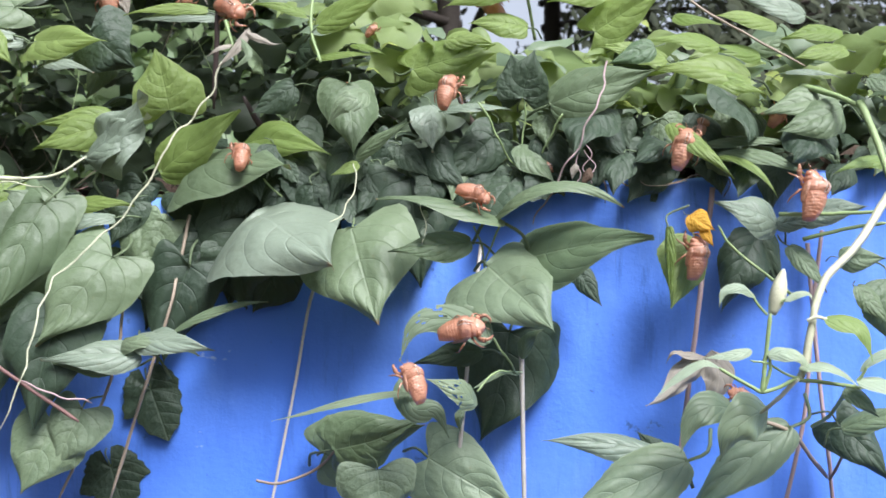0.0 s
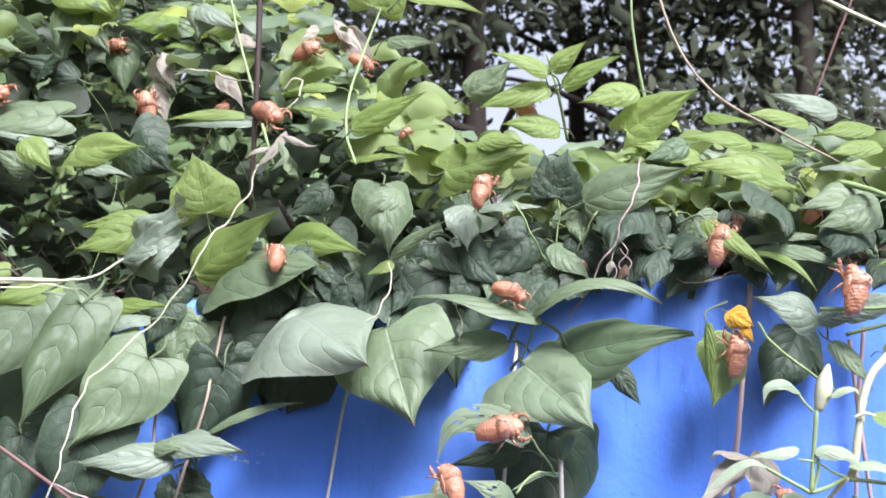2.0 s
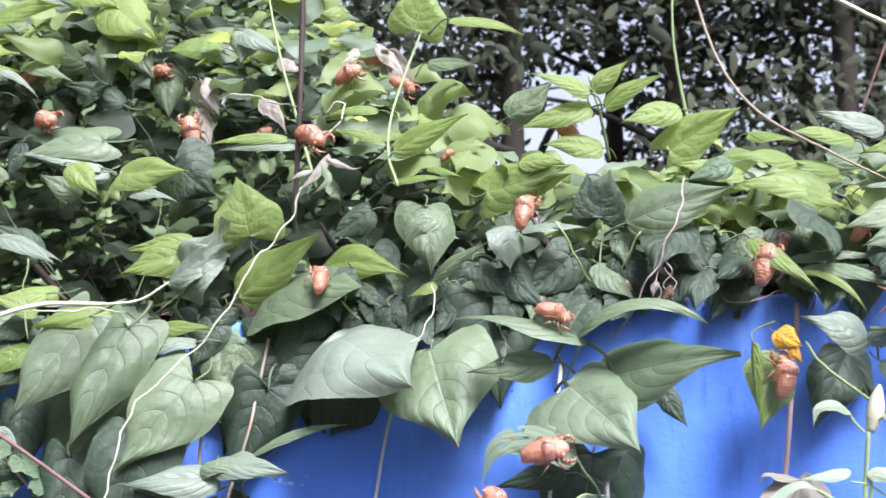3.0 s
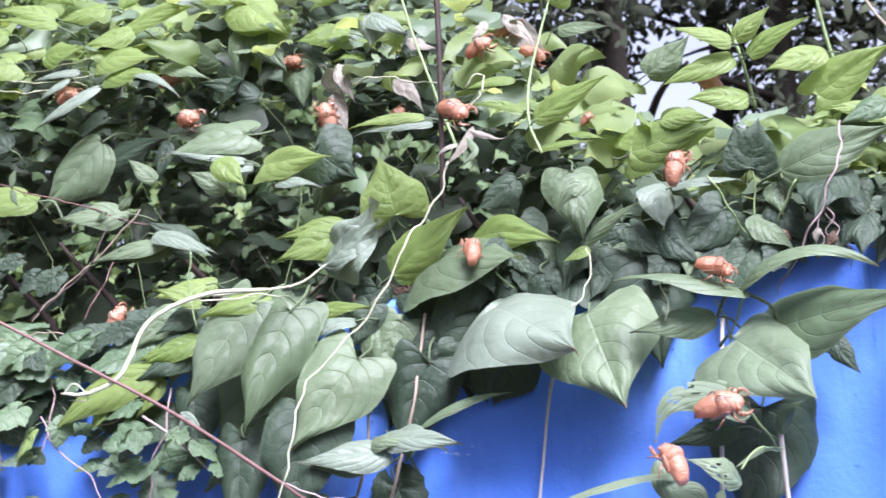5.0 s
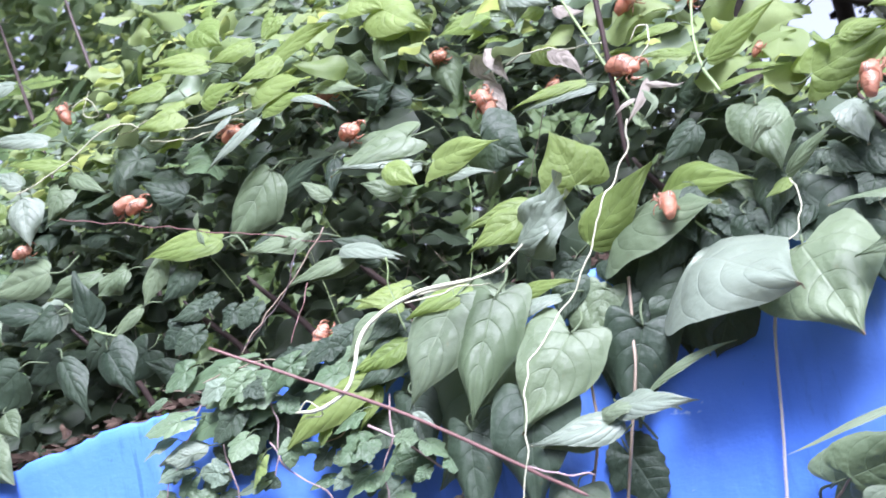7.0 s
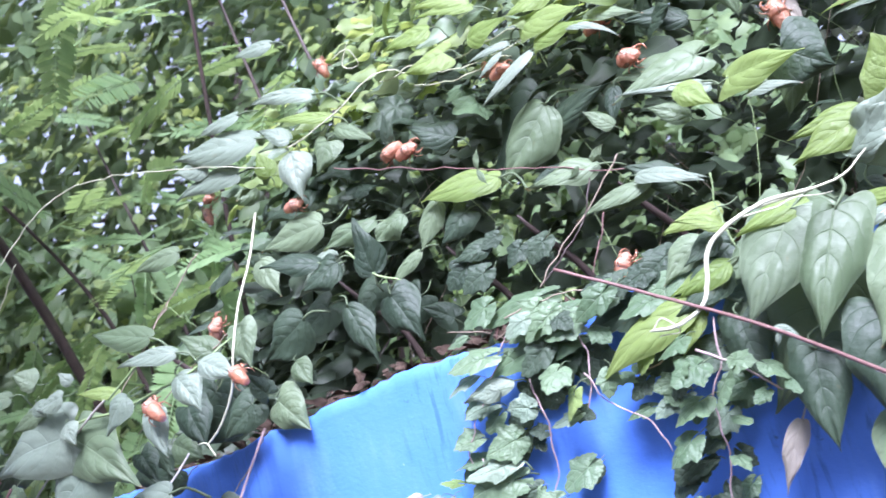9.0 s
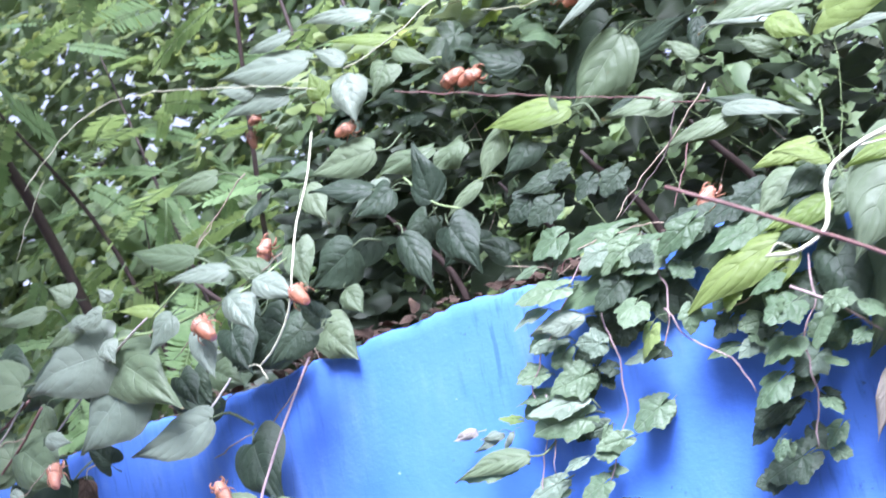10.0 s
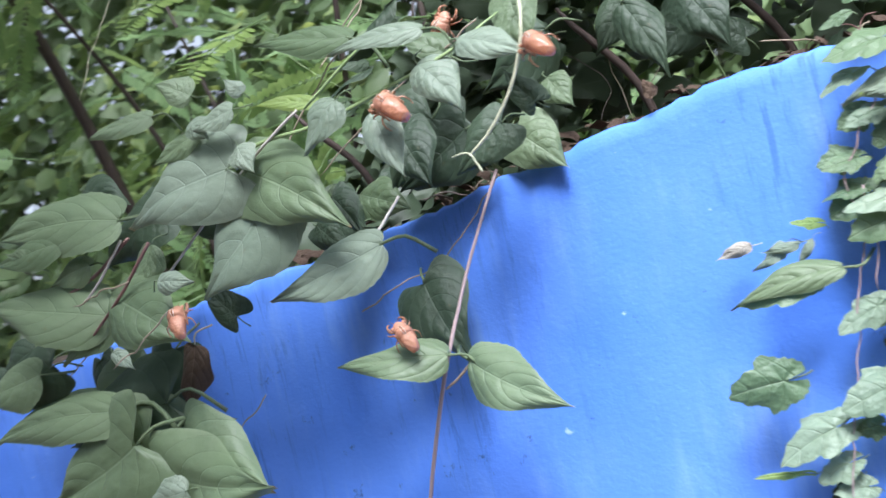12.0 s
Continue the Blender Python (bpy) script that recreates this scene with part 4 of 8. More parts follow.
leaf(vine_a, (-0.278, 0.779, 1.537), (-0.323, 0.766, 1.471), 0.7, 14, "hqf", fold=0.25, droop=0.5, wave=0.12)
leaf(vine_a, (-0.252, 0.777, 1.530), (-0.282, 0.758, 1.453), 0.58, 4, "hmf", fold=0.3, droop=0.45, wave=0.12)
leaf(vine_a, (-0.265, 0.785, 1.541), (-0.315, 0.779, 1.530), 0.46, 40, "oy", fold=0.25, droop=0.7, wave=0.15)
leaf(vine_a, (0.108, 0.807, 1.647), (0.153, 0.790, 1.673), 0.62, 18, "hy", fold=0.12, droop=0.4, wave=0.08)
leaf(vine_a, (0.115, 0.802, 1.675), (0.074, 0.803, 1.666), 0.52, 26, "oy", fold=0.15, droop=0.5, wave=0.1)
leaf(vine_a, (0.229, 0.745, 1.647), (0.185, 0.747, 1.659), 0.42, 30, "op", fold=0.2, droop=0.6, wave=0.08)
leaf(vine_a, (0.050, 0.771, 1.679), (0.012, 0.773, 1.693), 0.36, 28, "oy", fold=0.2, droop=0.5, wave=0.05)
leaf(vine_a, (0.052, 0.770, 1.681), (0.074, 0.763, 1.698), 0.5, 10, "oy", fold=0.2, droop=0.5, wave=0.05)
leaf(vine_a, (0.060, 0.771, 1.670), (0.096, 0.757, 1.687), 0.36, 22, "oy", fold=0.2, droop=0.4, wave=0.05)
leaf(vine_a, (0.051, 0.777, 1.671), (0.003, 0.780, 1.657), 0.4, 28, "oy", fold=0.2, droop=0.5, wave=0.08)
leaf(vine_a, (0.058, 0.779, 1.644), (0.019, 0.778, 1.646), 0.55, 30, "oy", fold=0.2, droop=0.5, wave=0.08)
leaf(vine_a, (0.000, 0.835, 1.679), (0.031, 0.826, 1.702), 0.62, 4, "om", fold=0.2, droop=0.4, wave=0.1)
leaf(vine_a, (-0.069, 0.896, 1.763), (-0.057, 0.894, 1.799), 1.25, 10, "hyf", fold=0.1, droop=0.4, wave=0.08)
leaf(vine_a, (-0.088, 0.809, 1.657), (-0.124, 0.810, 1.664), 0.26, 34, "oy", fold=0.2, droop=0.5, wave=0.06)
leaf(vine_a, (-0.092, 0.810, 1.679), (-0.128, 0.812, 1.675), 0.3, 40, "oy", fold=0.2, droop=0.6, wave=0.06)
leaf(vine_a, (-0.080, 0.794, 1.647), (-0.030, 0.778, 1.668), 0.36, 20, "oyf", fold=0.2, droop=0.3, wave=0.05)
leaf(vine_a, (-0.040, 0.872, 1.763), (0.013, 0.853, 1.744), 0.26, 44, "oy", fold=0.2, droop=0.5, wave=0.06)
leaf(vine_a, (-0.058, 0.885, 1.733), (-0.021, 0.873, 1.728), 0.4, 30, "om", fold=0.2, droop=0.5, wave=0.1)
leaf(vine_a, (-0.302, 0.915, 1.656), (-0.241, 0.887, 1.652), 0.52, 28, "hy", fold=0.15, droop=0.5, wave=0.1)
leaf(vine_a, (-0.333, 0.950, 1.687), (-0.397, 0.955, 1.694), 0.52, 34, "om", fold=0.15, droop=0.4, wave=0.1)
leaf(vine_a, (-0.317, 0.933, 1.659), (-0.382, 0.932, 1.675), 0.3, 44, "op", fold=0.2, droop=0.4, wave=0.1)
leaf(vine_a, (-0.237, 0.974, 1.775), (-0.287, 0.978, 1.773), 0.52, 28, "oy", fold=0.12, droop=0.4, wave=0.08)
leaf(vine_a, (-0.334, 0.990, 1.807), (-0.288, 0.974, 1.782), 0.7, 20, "hy", fold=0.15, droop=0.5, wave=0.1)
leaf(vine_a, (-0.210, 0.940, 1.777), (-0.213, 0.936, 1.749), 0.9, 18, "op", fold=0.3, droop=0.6, wave=0.1)
leaf(vine_a, (-0.213, 0.940, 1.778), (-0.178, 0.926, 1.753), 0.5, 30, "op", fold=0.25, droop=0.6, wave=0.1)
leaf(vine_a, (-0.289, 0.989, 1.762), (-0.284, 0.986, 1.715), 0.62, 4, "om", fold=0.3, droop=0.5, wave=0.12)
leaf(vine_a, (-0.252, 0.933, 1.660), (-0.269, 0.933, 1.613), 0.6, 4, "om", fold=0.2, droop=0.4, wave=0.1)
leaf(vine_a, (-0.300, 0.984, 1.796), (-0.311, 0.982, 1.767), 0.9, 16, "hy", fold=0.2, droop=0.4, wave=0.1)
leaf(vine_a, (0.165, 0.818, 1.660), (0.194, 0.803, 1.652), 0.4, 40, "oy", fold=0.2, droop=0.5, wave=0.1)
leaf(vine_a, (0.186, 0.784, 1.634), (0.138, 0.784, 1.637), 0.4, 44, "oy", fold=0.2, droop=0.5, wave=0.1)
leaf(vine_a, (0.150, 0.780, 1.625), (0.105, 0.782, 1.633), 0.45, 36, "oy", fold=0.2, droop=0.5, wave=0.1)
leaf(vine_a, (0.226, 0.788, 1.649), (0.183, 0.785, 1.654), 0.42, 40, "oy", fold=0.2, droop=0.5, wave=0.1)
leaf(vine_a, (0.263, 0.772, 1.643), (0.222, 0.768, 1.636), 0.4, 40, "oy", fold=0.2, droop=0.5, wave=0.1)
leaf(vine_a, (0.263, 0.762, 1.629), (0.225, 0.758, 1.621), 0.42, 36, "oy", fold=0.2, droop=0.5, wave=0.1)
leaf(vine_a, (0.216, 0.789, 1.628), (0.172, 0.791, 1.635), 0.4, 44, "oy", fold=0.2, droop=0.5, wave=0.1)
leaf(vine_a, (0.212, 0.730, 1.609), (0.241, 0.715, 1.603), 0.26, 56, "op", fold=0.2, droop=0.5, wave=0.06)
leaf(vine_a, (0.240, 0.721, 1.591), (0.192, 0.719, 1.582), 0.55, 30, "om", fold=0.2, droop=0.6, wave=0.1)
leaf(vine_a, (0.239, 0.712, 1.585), (0.198, 0.708, 1.570), 0.62, 28, "om", fold=0.2, droop=0.6, wave=0.1)
leaf(vine_a, (0.137, 0.758, 1.629), (0.108, 0.759, 1.618), 0.55, 20, "oi", fold=0.2, droop=0.5, wave=0.1)
leaf(vine_a, (0.007, 0.824, 1.644), (0.038, 0.815, 1.640), 0.55, 34, "oy", fold=0.2, droop=0.5, wave=0.1)
leaf(vine_a, (-0.057, 0.794, 1.635), (-0.034, 0.787, 1.627), 0.3, 46, "oy", fold=0.2, droop=0.5, wave=0.06)
leaf(vine_a, (-0.080, 0.800, 1.627), (-0.041, 0.788, 1.627), 0.24, 50, "oy", fold=0.2, droop=0.5, wave=0.06)
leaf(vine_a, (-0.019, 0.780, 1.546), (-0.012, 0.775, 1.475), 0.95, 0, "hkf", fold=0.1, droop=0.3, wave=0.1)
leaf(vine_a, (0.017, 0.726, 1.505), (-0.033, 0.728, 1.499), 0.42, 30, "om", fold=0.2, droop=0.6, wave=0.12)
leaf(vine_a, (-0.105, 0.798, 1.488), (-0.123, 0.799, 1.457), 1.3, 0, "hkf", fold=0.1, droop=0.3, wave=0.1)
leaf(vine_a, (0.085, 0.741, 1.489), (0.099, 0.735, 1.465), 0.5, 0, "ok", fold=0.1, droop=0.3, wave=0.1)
# Dark-toned leaves over wall gaps that lie in deep shade.
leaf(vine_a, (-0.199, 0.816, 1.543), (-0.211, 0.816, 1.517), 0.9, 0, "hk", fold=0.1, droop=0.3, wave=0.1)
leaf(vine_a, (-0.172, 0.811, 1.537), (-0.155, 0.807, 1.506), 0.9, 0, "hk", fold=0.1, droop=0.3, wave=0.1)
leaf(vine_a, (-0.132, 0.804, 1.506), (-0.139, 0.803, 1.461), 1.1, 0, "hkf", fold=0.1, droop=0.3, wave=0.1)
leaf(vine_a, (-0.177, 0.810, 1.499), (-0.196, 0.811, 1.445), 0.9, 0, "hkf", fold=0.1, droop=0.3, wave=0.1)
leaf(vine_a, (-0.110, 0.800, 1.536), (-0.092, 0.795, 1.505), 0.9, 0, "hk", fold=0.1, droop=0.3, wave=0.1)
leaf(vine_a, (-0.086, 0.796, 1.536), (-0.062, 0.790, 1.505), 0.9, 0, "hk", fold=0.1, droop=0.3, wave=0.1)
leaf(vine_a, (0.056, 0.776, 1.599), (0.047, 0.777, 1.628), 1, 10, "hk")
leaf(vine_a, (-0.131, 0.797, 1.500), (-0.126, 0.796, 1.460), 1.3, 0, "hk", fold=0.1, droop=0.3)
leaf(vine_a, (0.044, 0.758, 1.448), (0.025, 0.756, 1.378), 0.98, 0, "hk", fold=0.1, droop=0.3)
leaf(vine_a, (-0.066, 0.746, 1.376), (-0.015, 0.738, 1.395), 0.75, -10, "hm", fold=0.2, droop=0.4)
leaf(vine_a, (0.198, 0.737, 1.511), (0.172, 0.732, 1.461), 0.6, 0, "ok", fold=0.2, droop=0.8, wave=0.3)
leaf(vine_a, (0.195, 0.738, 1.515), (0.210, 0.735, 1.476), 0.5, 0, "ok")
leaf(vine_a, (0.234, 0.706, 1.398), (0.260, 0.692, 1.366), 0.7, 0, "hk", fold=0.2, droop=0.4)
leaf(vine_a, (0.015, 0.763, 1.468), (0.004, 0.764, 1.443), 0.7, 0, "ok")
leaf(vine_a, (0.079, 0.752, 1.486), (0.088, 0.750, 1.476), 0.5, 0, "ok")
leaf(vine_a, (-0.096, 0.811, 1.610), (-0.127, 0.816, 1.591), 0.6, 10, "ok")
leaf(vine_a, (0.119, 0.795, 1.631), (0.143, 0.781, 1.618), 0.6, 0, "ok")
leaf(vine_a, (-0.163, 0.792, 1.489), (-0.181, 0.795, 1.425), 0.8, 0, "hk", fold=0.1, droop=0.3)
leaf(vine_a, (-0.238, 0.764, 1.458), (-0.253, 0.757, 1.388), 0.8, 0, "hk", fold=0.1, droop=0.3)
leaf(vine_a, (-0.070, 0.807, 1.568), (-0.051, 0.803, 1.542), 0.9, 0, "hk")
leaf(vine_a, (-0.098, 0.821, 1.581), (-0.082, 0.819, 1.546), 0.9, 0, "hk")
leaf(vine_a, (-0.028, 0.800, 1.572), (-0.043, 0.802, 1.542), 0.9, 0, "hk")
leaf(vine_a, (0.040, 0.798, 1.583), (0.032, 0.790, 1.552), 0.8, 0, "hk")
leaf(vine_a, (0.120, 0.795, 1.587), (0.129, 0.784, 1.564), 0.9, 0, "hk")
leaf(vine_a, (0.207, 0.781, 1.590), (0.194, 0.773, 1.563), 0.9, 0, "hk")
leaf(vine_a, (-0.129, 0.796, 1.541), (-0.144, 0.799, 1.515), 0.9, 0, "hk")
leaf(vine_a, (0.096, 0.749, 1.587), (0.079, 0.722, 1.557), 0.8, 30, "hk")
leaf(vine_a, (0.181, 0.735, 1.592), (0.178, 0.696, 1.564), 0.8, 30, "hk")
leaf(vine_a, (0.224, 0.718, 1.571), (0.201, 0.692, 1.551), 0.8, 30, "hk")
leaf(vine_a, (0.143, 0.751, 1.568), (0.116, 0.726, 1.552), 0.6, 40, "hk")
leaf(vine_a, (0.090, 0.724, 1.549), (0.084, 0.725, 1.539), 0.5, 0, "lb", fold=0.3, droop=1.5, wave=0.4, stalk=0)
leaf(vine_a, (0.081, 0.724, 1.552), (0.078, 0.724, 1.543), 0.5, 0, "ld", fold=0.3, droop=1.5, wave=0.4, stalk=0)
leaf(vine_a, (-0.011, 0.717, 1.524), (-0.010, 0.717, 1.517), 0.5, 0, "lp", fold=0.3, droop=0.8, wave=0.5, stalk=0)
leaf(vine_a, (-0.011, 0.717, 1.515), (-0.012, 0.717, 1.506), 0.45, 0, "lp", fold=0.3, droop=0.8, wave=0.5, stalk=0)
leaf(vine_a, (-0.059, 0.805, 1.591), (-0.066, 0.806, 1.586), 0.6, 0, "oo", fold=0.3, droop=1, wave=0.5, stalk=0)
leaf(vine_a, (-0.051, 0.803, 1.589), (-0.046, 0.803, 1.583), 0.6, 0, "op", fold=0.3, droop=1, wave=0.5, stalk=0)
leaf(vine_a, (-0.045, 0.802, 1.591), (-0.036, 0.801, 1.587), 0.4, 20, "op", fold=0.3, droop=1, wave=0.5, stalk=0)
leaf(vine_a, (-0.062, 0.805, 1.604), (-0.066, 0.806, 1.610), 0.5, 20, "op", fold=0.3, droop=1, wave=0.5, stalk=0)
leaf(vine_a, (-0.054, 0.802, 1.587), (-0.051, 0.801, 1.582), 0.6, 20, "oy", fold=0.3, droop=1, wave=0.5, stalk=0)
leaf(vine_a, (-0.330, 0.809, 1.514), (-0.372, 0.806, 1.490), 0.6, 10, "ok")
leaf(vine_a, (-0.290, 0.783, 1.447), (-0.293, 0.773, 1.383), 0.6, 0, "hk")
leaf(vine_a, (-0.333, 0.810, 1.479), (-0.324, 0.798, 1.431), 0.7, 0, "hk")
# Dark-toned leaves stand in for the shadow under the rim foliage.
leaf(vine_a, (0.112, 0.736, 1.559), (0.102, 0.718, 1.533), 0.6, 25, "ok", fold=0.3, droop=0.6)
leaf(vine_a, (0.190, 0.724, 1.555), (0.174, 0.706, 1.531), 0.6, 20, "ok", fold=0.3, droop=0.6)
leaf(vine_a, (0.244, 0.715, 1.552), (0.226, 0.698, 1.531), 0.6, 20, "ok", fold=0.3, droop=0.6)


def bud(vine, a, b):
    """A long pointed leaf bud."""
    v, f = tube(smooth_line([a, Vector(a).lerp(Vector(b), 0.35) + Vector((0.0005, 0, 0)), Vector(a).lerp(Vector(b), 0.7), b], 4), 0.001, 0.001, 8)
    a, b = Vector(a), Vector(b)
    n = len(v) // 8
    for i in range(n):
        t = i / (n - 1)
        c = sum((v[i * 8 + k] for k in range(8)), Vector()) / 8
        r = 0.0012 + 0.0032 * math.sin(math.pi * min(1.0, 0.12 + t * 0.9)) ** 1.3
        for k in range(8):
            v[i * 8 + k] = c + (v[i * 8 + k] - c).normalized() * max(0.0004, r * (1.0 if t < 0.97 else 0.1))
    return part("bud", mesh_of("bud", v, f, mat=PALE_STEM), vine, label="pale green pointed leaf bud")


stem(vine_b, "p", 4.6, 4, (0.293, 0.677, 1.582), (0.246, 0.654, 1.539), (0.217, 0.639, 1.505), (0.196, 0.633, 1.485), (0.188, 0.629, 1.461), (0.184, 0.630, 1.438), (0.181, 0.630, 1.435))
stem(vine_b, "g", 5, 3.4, (0.238, 0.686, 1.586), (0.242, 0.675, 1.566), (0.243, 0.655, 1.536))
stem(vine_b, "g", 4, 3, (0.220, 0.729, 1.601), (0.233, 0.707, 1.592), (0.239, 0.686, 1.583))
stem(vine_b, "g", 2.4, 2, (0.187, 0.674, 1.521), (0.208, 0.661, 1.521), (0.233, 0.647, 1.522))
stem(vine_b, "g", 2.4, 2, (0.200, 0.672, 1.507), (0.220, 0.659, 1.513), (0.236, 0.646, 1.516))
leaf(vine_b, (0.210, 0.638, 1.428), (0.226, 0.632, 1.413), 0.5, 24, "om", fold=0.25, droop=0.7, wave=0.12, stalk=0.12)
leaf(vine_b, (0.221, 0.649, 1.482), (0.236, 0.642, 1.461), 0.5, 20, "om", fold=0.2, droop=0.4, wave=0.1, stalk=0.12)
leaf(vine_b, (0.252, 0.683, 1.593), (0.260, 0.680, 1.609), 0.8, 10, "om", fold=0.2, droop=0.4, wave=0.1, stalk=0.12)
leaf(vine_b, (0.241, 0.681, 1.599), (0.259, 0.672, 1.589), 0.6, 30, "om", fold=0.2, droop=0.4, wave=0.1, stalk=0.12)
bud(vine_b, (0.168, 0.632, 1.468), (0.174, 0.631, 1.492))
stem(vine_c, "r", 1.6, 1.3, (-0.659, 0.934, 1.705), (-0.606, 0.935, 1.687), (-0.514, 0.920, 1.654), (-0.444, 0.908, 1.631), (-0.379, 0.897, 1.604))
stem(vine_c, "r", 2, 2.7, (-0.406, 0.667, 1.538), (-0.361, 0.670, 1.511), (-0.301, 0.685, 1.472), (-0.236, 0.704, 1.420), (-0.212, 0.710, 1.401))
stem(vine_c, "p", 3.2, 2.2, (-0.261, 0.758, 1.544), (-0.291, 0.723, 1.542), (-0.321, 0.708, 1.528), (-0.327, 0.689, 1.506), (-0.332, 0.680, 1.494), (-0.347, 0.672, 1.487), (-0.364, 0.675, 1.488))
stem(vine_c, "p", 1.4, 1.0, (-0.362, 0.675, 1.488), (-0.355, 0.676, 1.492), (-0.348, 0.674, 1.484), (-0.360, 0.676, 1.484))
stem(vine_c, "t", 1.7, 1.3, (-0.394, 0.880, 1.623), (-0.430, 0.876, 1.587), (-0.462, 0.871, 1.559), (-0.480, 0.864, 1.539))
stem(vine_c, "p", 1.7, 1.3, (-0.662, 0.994, 1.822), (-0.640, 0.991, 1.824), (-0.637, 1.000, 1.808), (-0.656, 1.003, 1.815), (-0.641, 1.001, 1.838))
stem(vine_c, "p", 1.7, 1.3, (-0.713, 0.953, 1.745), (-0.652, 0.953, 1.760), (-0.609, 0.966, 1.783), (-0.565, 0.978, 1.771), (-0.522, 0.981, 1.761), (-0.465, 0.982, 1.766))
stem(vine_c, "p", 1.7, 1.3, (-0.614, 0.986, 1.779), (-0.578, 0.990, 1.784), (-0.540, 0.994, 1.776), (-0.479, 0.984, 1.778), (-0.437, 0.977, 1.765))
stem(vine_c, "p", 1.7, 1.3, (-0.580, 0.981, 1.763), (-0.531, 0.983, 1.753), (-0.502, 0.988, 1.760), (-0.480, 0.984, 1.756))
stem(vine_c, "p", 1.7, 1.3, (-1.097, 0.946, 1.732), (-1.047, 0.958, 1.774), (-0.995, 0.969, 1.796), (-0.926, 0.978, 1.792), (-0.806, 0.968, 1.758), (-0.745, 0.958, 1.736))
stem(vine_c, "p", 2.2, 1.8, (-0.723, 0.884, 1.681), (-0.715, 0.843, 1.637), (-0.713, 0.803, 1.594), (-0.707, 0.772, 1.558), (-0.719, 0.774, 1.529), (-0.739, 0.777, 1.506), (-0.758, 0.780, 1.494))
stem(vine_c, "p", 1.7, 1.2, (-0.752, 0.779, 1.484), (-0.758, 0.780, 1.494), (-0.770, 0.782, 1.496))
stem(vine_c, "k", 1.7, 1.3, (-0.419, 0.874, 1.611), (-0.430, 0.866, 1.583), (-0.445, 0.858, 1.565), (-0.471, 0.843, 1.541))
stem(vine_c, "r", 1.5, 1.2, (-0.416, 0.874, 1.583), (-0.427, 0.865, 1.555), (-0.434, 0.857, 1.539))
stem(vine_c, "g", 1.6, 1.3, (-0.319, 0.778, 1.576), (-0.321, 0.778, 1.550), (-0.317, 0.777, 1.522))
stem(vine_c, "g", 2.4, 2, (-0.666, 0.925, 1.627), (-0.643, 0.921, 1.599), (-0.617, 0.917, 1.586))
leaf(vine_c, (-0.500, 0.967, 1.815), (-0.560, 0.971, 1.828), 0.36, 38, "oy", fold=0.2, droop=0.5, wave=0.08)
leaf(vine_c, (-0.497, 0.963, 1.806), (-0.556, 0.967, 1.817), 0.3, 44, "oy", fold=0.2, droop=0.5, wave=0.08)
leaf(vine_c, (-0.507, 0.979, 1.851), (-0.482, 0.969, 1.824), 0.95, 14, "hy", fold=0.15, droop=0.4, wave=0.1)
leaf(vine_c, (-0.454, 0.970, 1.819), (-0.499, 0.969, 1.811), 0.55, 30, "oy", fold=0.2, droop=0.5, wave=0.1)
leaf(vine_c, (-0.432, 0.986, 1.841), (-0.449, 0.983, 1.819), 0.9, 14, "hy", fold=0.15, droop=0.4, wave=0.1)
leaf(vine_c, (-0.439, 0.967, 1.796), (-0.364, 0.945, 1.804), 0.36, 30, "oy", fold=0.2, droop=0.4, wave=0.08)
leaf(vine_c, (-0.544, 0.965, 1.803), (-0.595, 0.967, 1.800), 0.5, 34, "oy", fold=0.2, droop=0.5, wave=0.1)
leaf(vine_c, (-0.424, 0.959, 1.793), (-0.473, 0.959, 1.782), 0.55, 34, "oy", fold=0.2, droop=0.5, wave=0.1)
leaf(vine_c, (-0.461, 0.961, 1.772), (-0.396, 0.940, 1.761), 0.55, 34, "oy", fold=0.2, droop=0.5, wave=0.1)
leaf(vine_c, (-0.511, 0.965, 1.780), (-0.467, 0.952, 1.781), 0.62, 30, "oy", fold=0.2, droop=0.5, wave=0.1)
leaf(vine_c, (-0.532, 0.953, 1.773), (-0.575, 0.952, 1.768), 0.7, 26, "hy", fold=0.2, droop=0.5, wave=0.1)
leaf(vine_c, (-0.471, 0.947, 1.758), (-0.512, 0.943, 1.752), 0.26, 40, "op", fold=0.2, droop=0.5, wave=0.08)
leaf(vine_c, (-0.479, 0.944, 1.752), (-0.505, 0.938, 1.733), 0.3, 30, "op", fold=0.2, droop=0.5, wave=0.08)
leaf(vine_c, (-0.453, 0.944, 1.742), (-0.510, 0.939, 1.708), 0.24, 32, "op", fold=0.2, droop=0.5, wave=0.06)
leaf(vine_c, (-0.449, 0.949, 1.749), (-0.391, 0.929, 1.743), 0.42, 38, "oy", fold=0.2, droop=0.5, wave=0.1)
leaf(vine_c, (-0.421, 0.939, 1.749), (-0.372, 0.920, 1.719), 0.2, 46, "op", fold=0.2, droop=1.0, wave=0.05)
leaf(vine_c, (-0.361, 0.994, 1.835), (-0.328, 0.981, 1.812), 0.9, 20, "hy", fold=0.2, droop=0.5, wave=0.1)
leaf(vine_c, (-0.334, 0.986, 1.817), (-0.290, 0.969, 1.778), 0.75, 20, "hy", fold=0.2, droop=0.5, wave=0.1)
leaf(vine_c, (-0.405, 0.972, 1.762), (-0.354, 0.953, 1.739), 0.36, 40, "om", fold=0.2, droop=0.8, wave=0.1)
leaf(vine_c, (-0.325, 0.989, 1.730), (-0.385, 0.994, 1.749), 0.36, 20, "ok", fold=0.2, droop=0.5, wave=0.1)
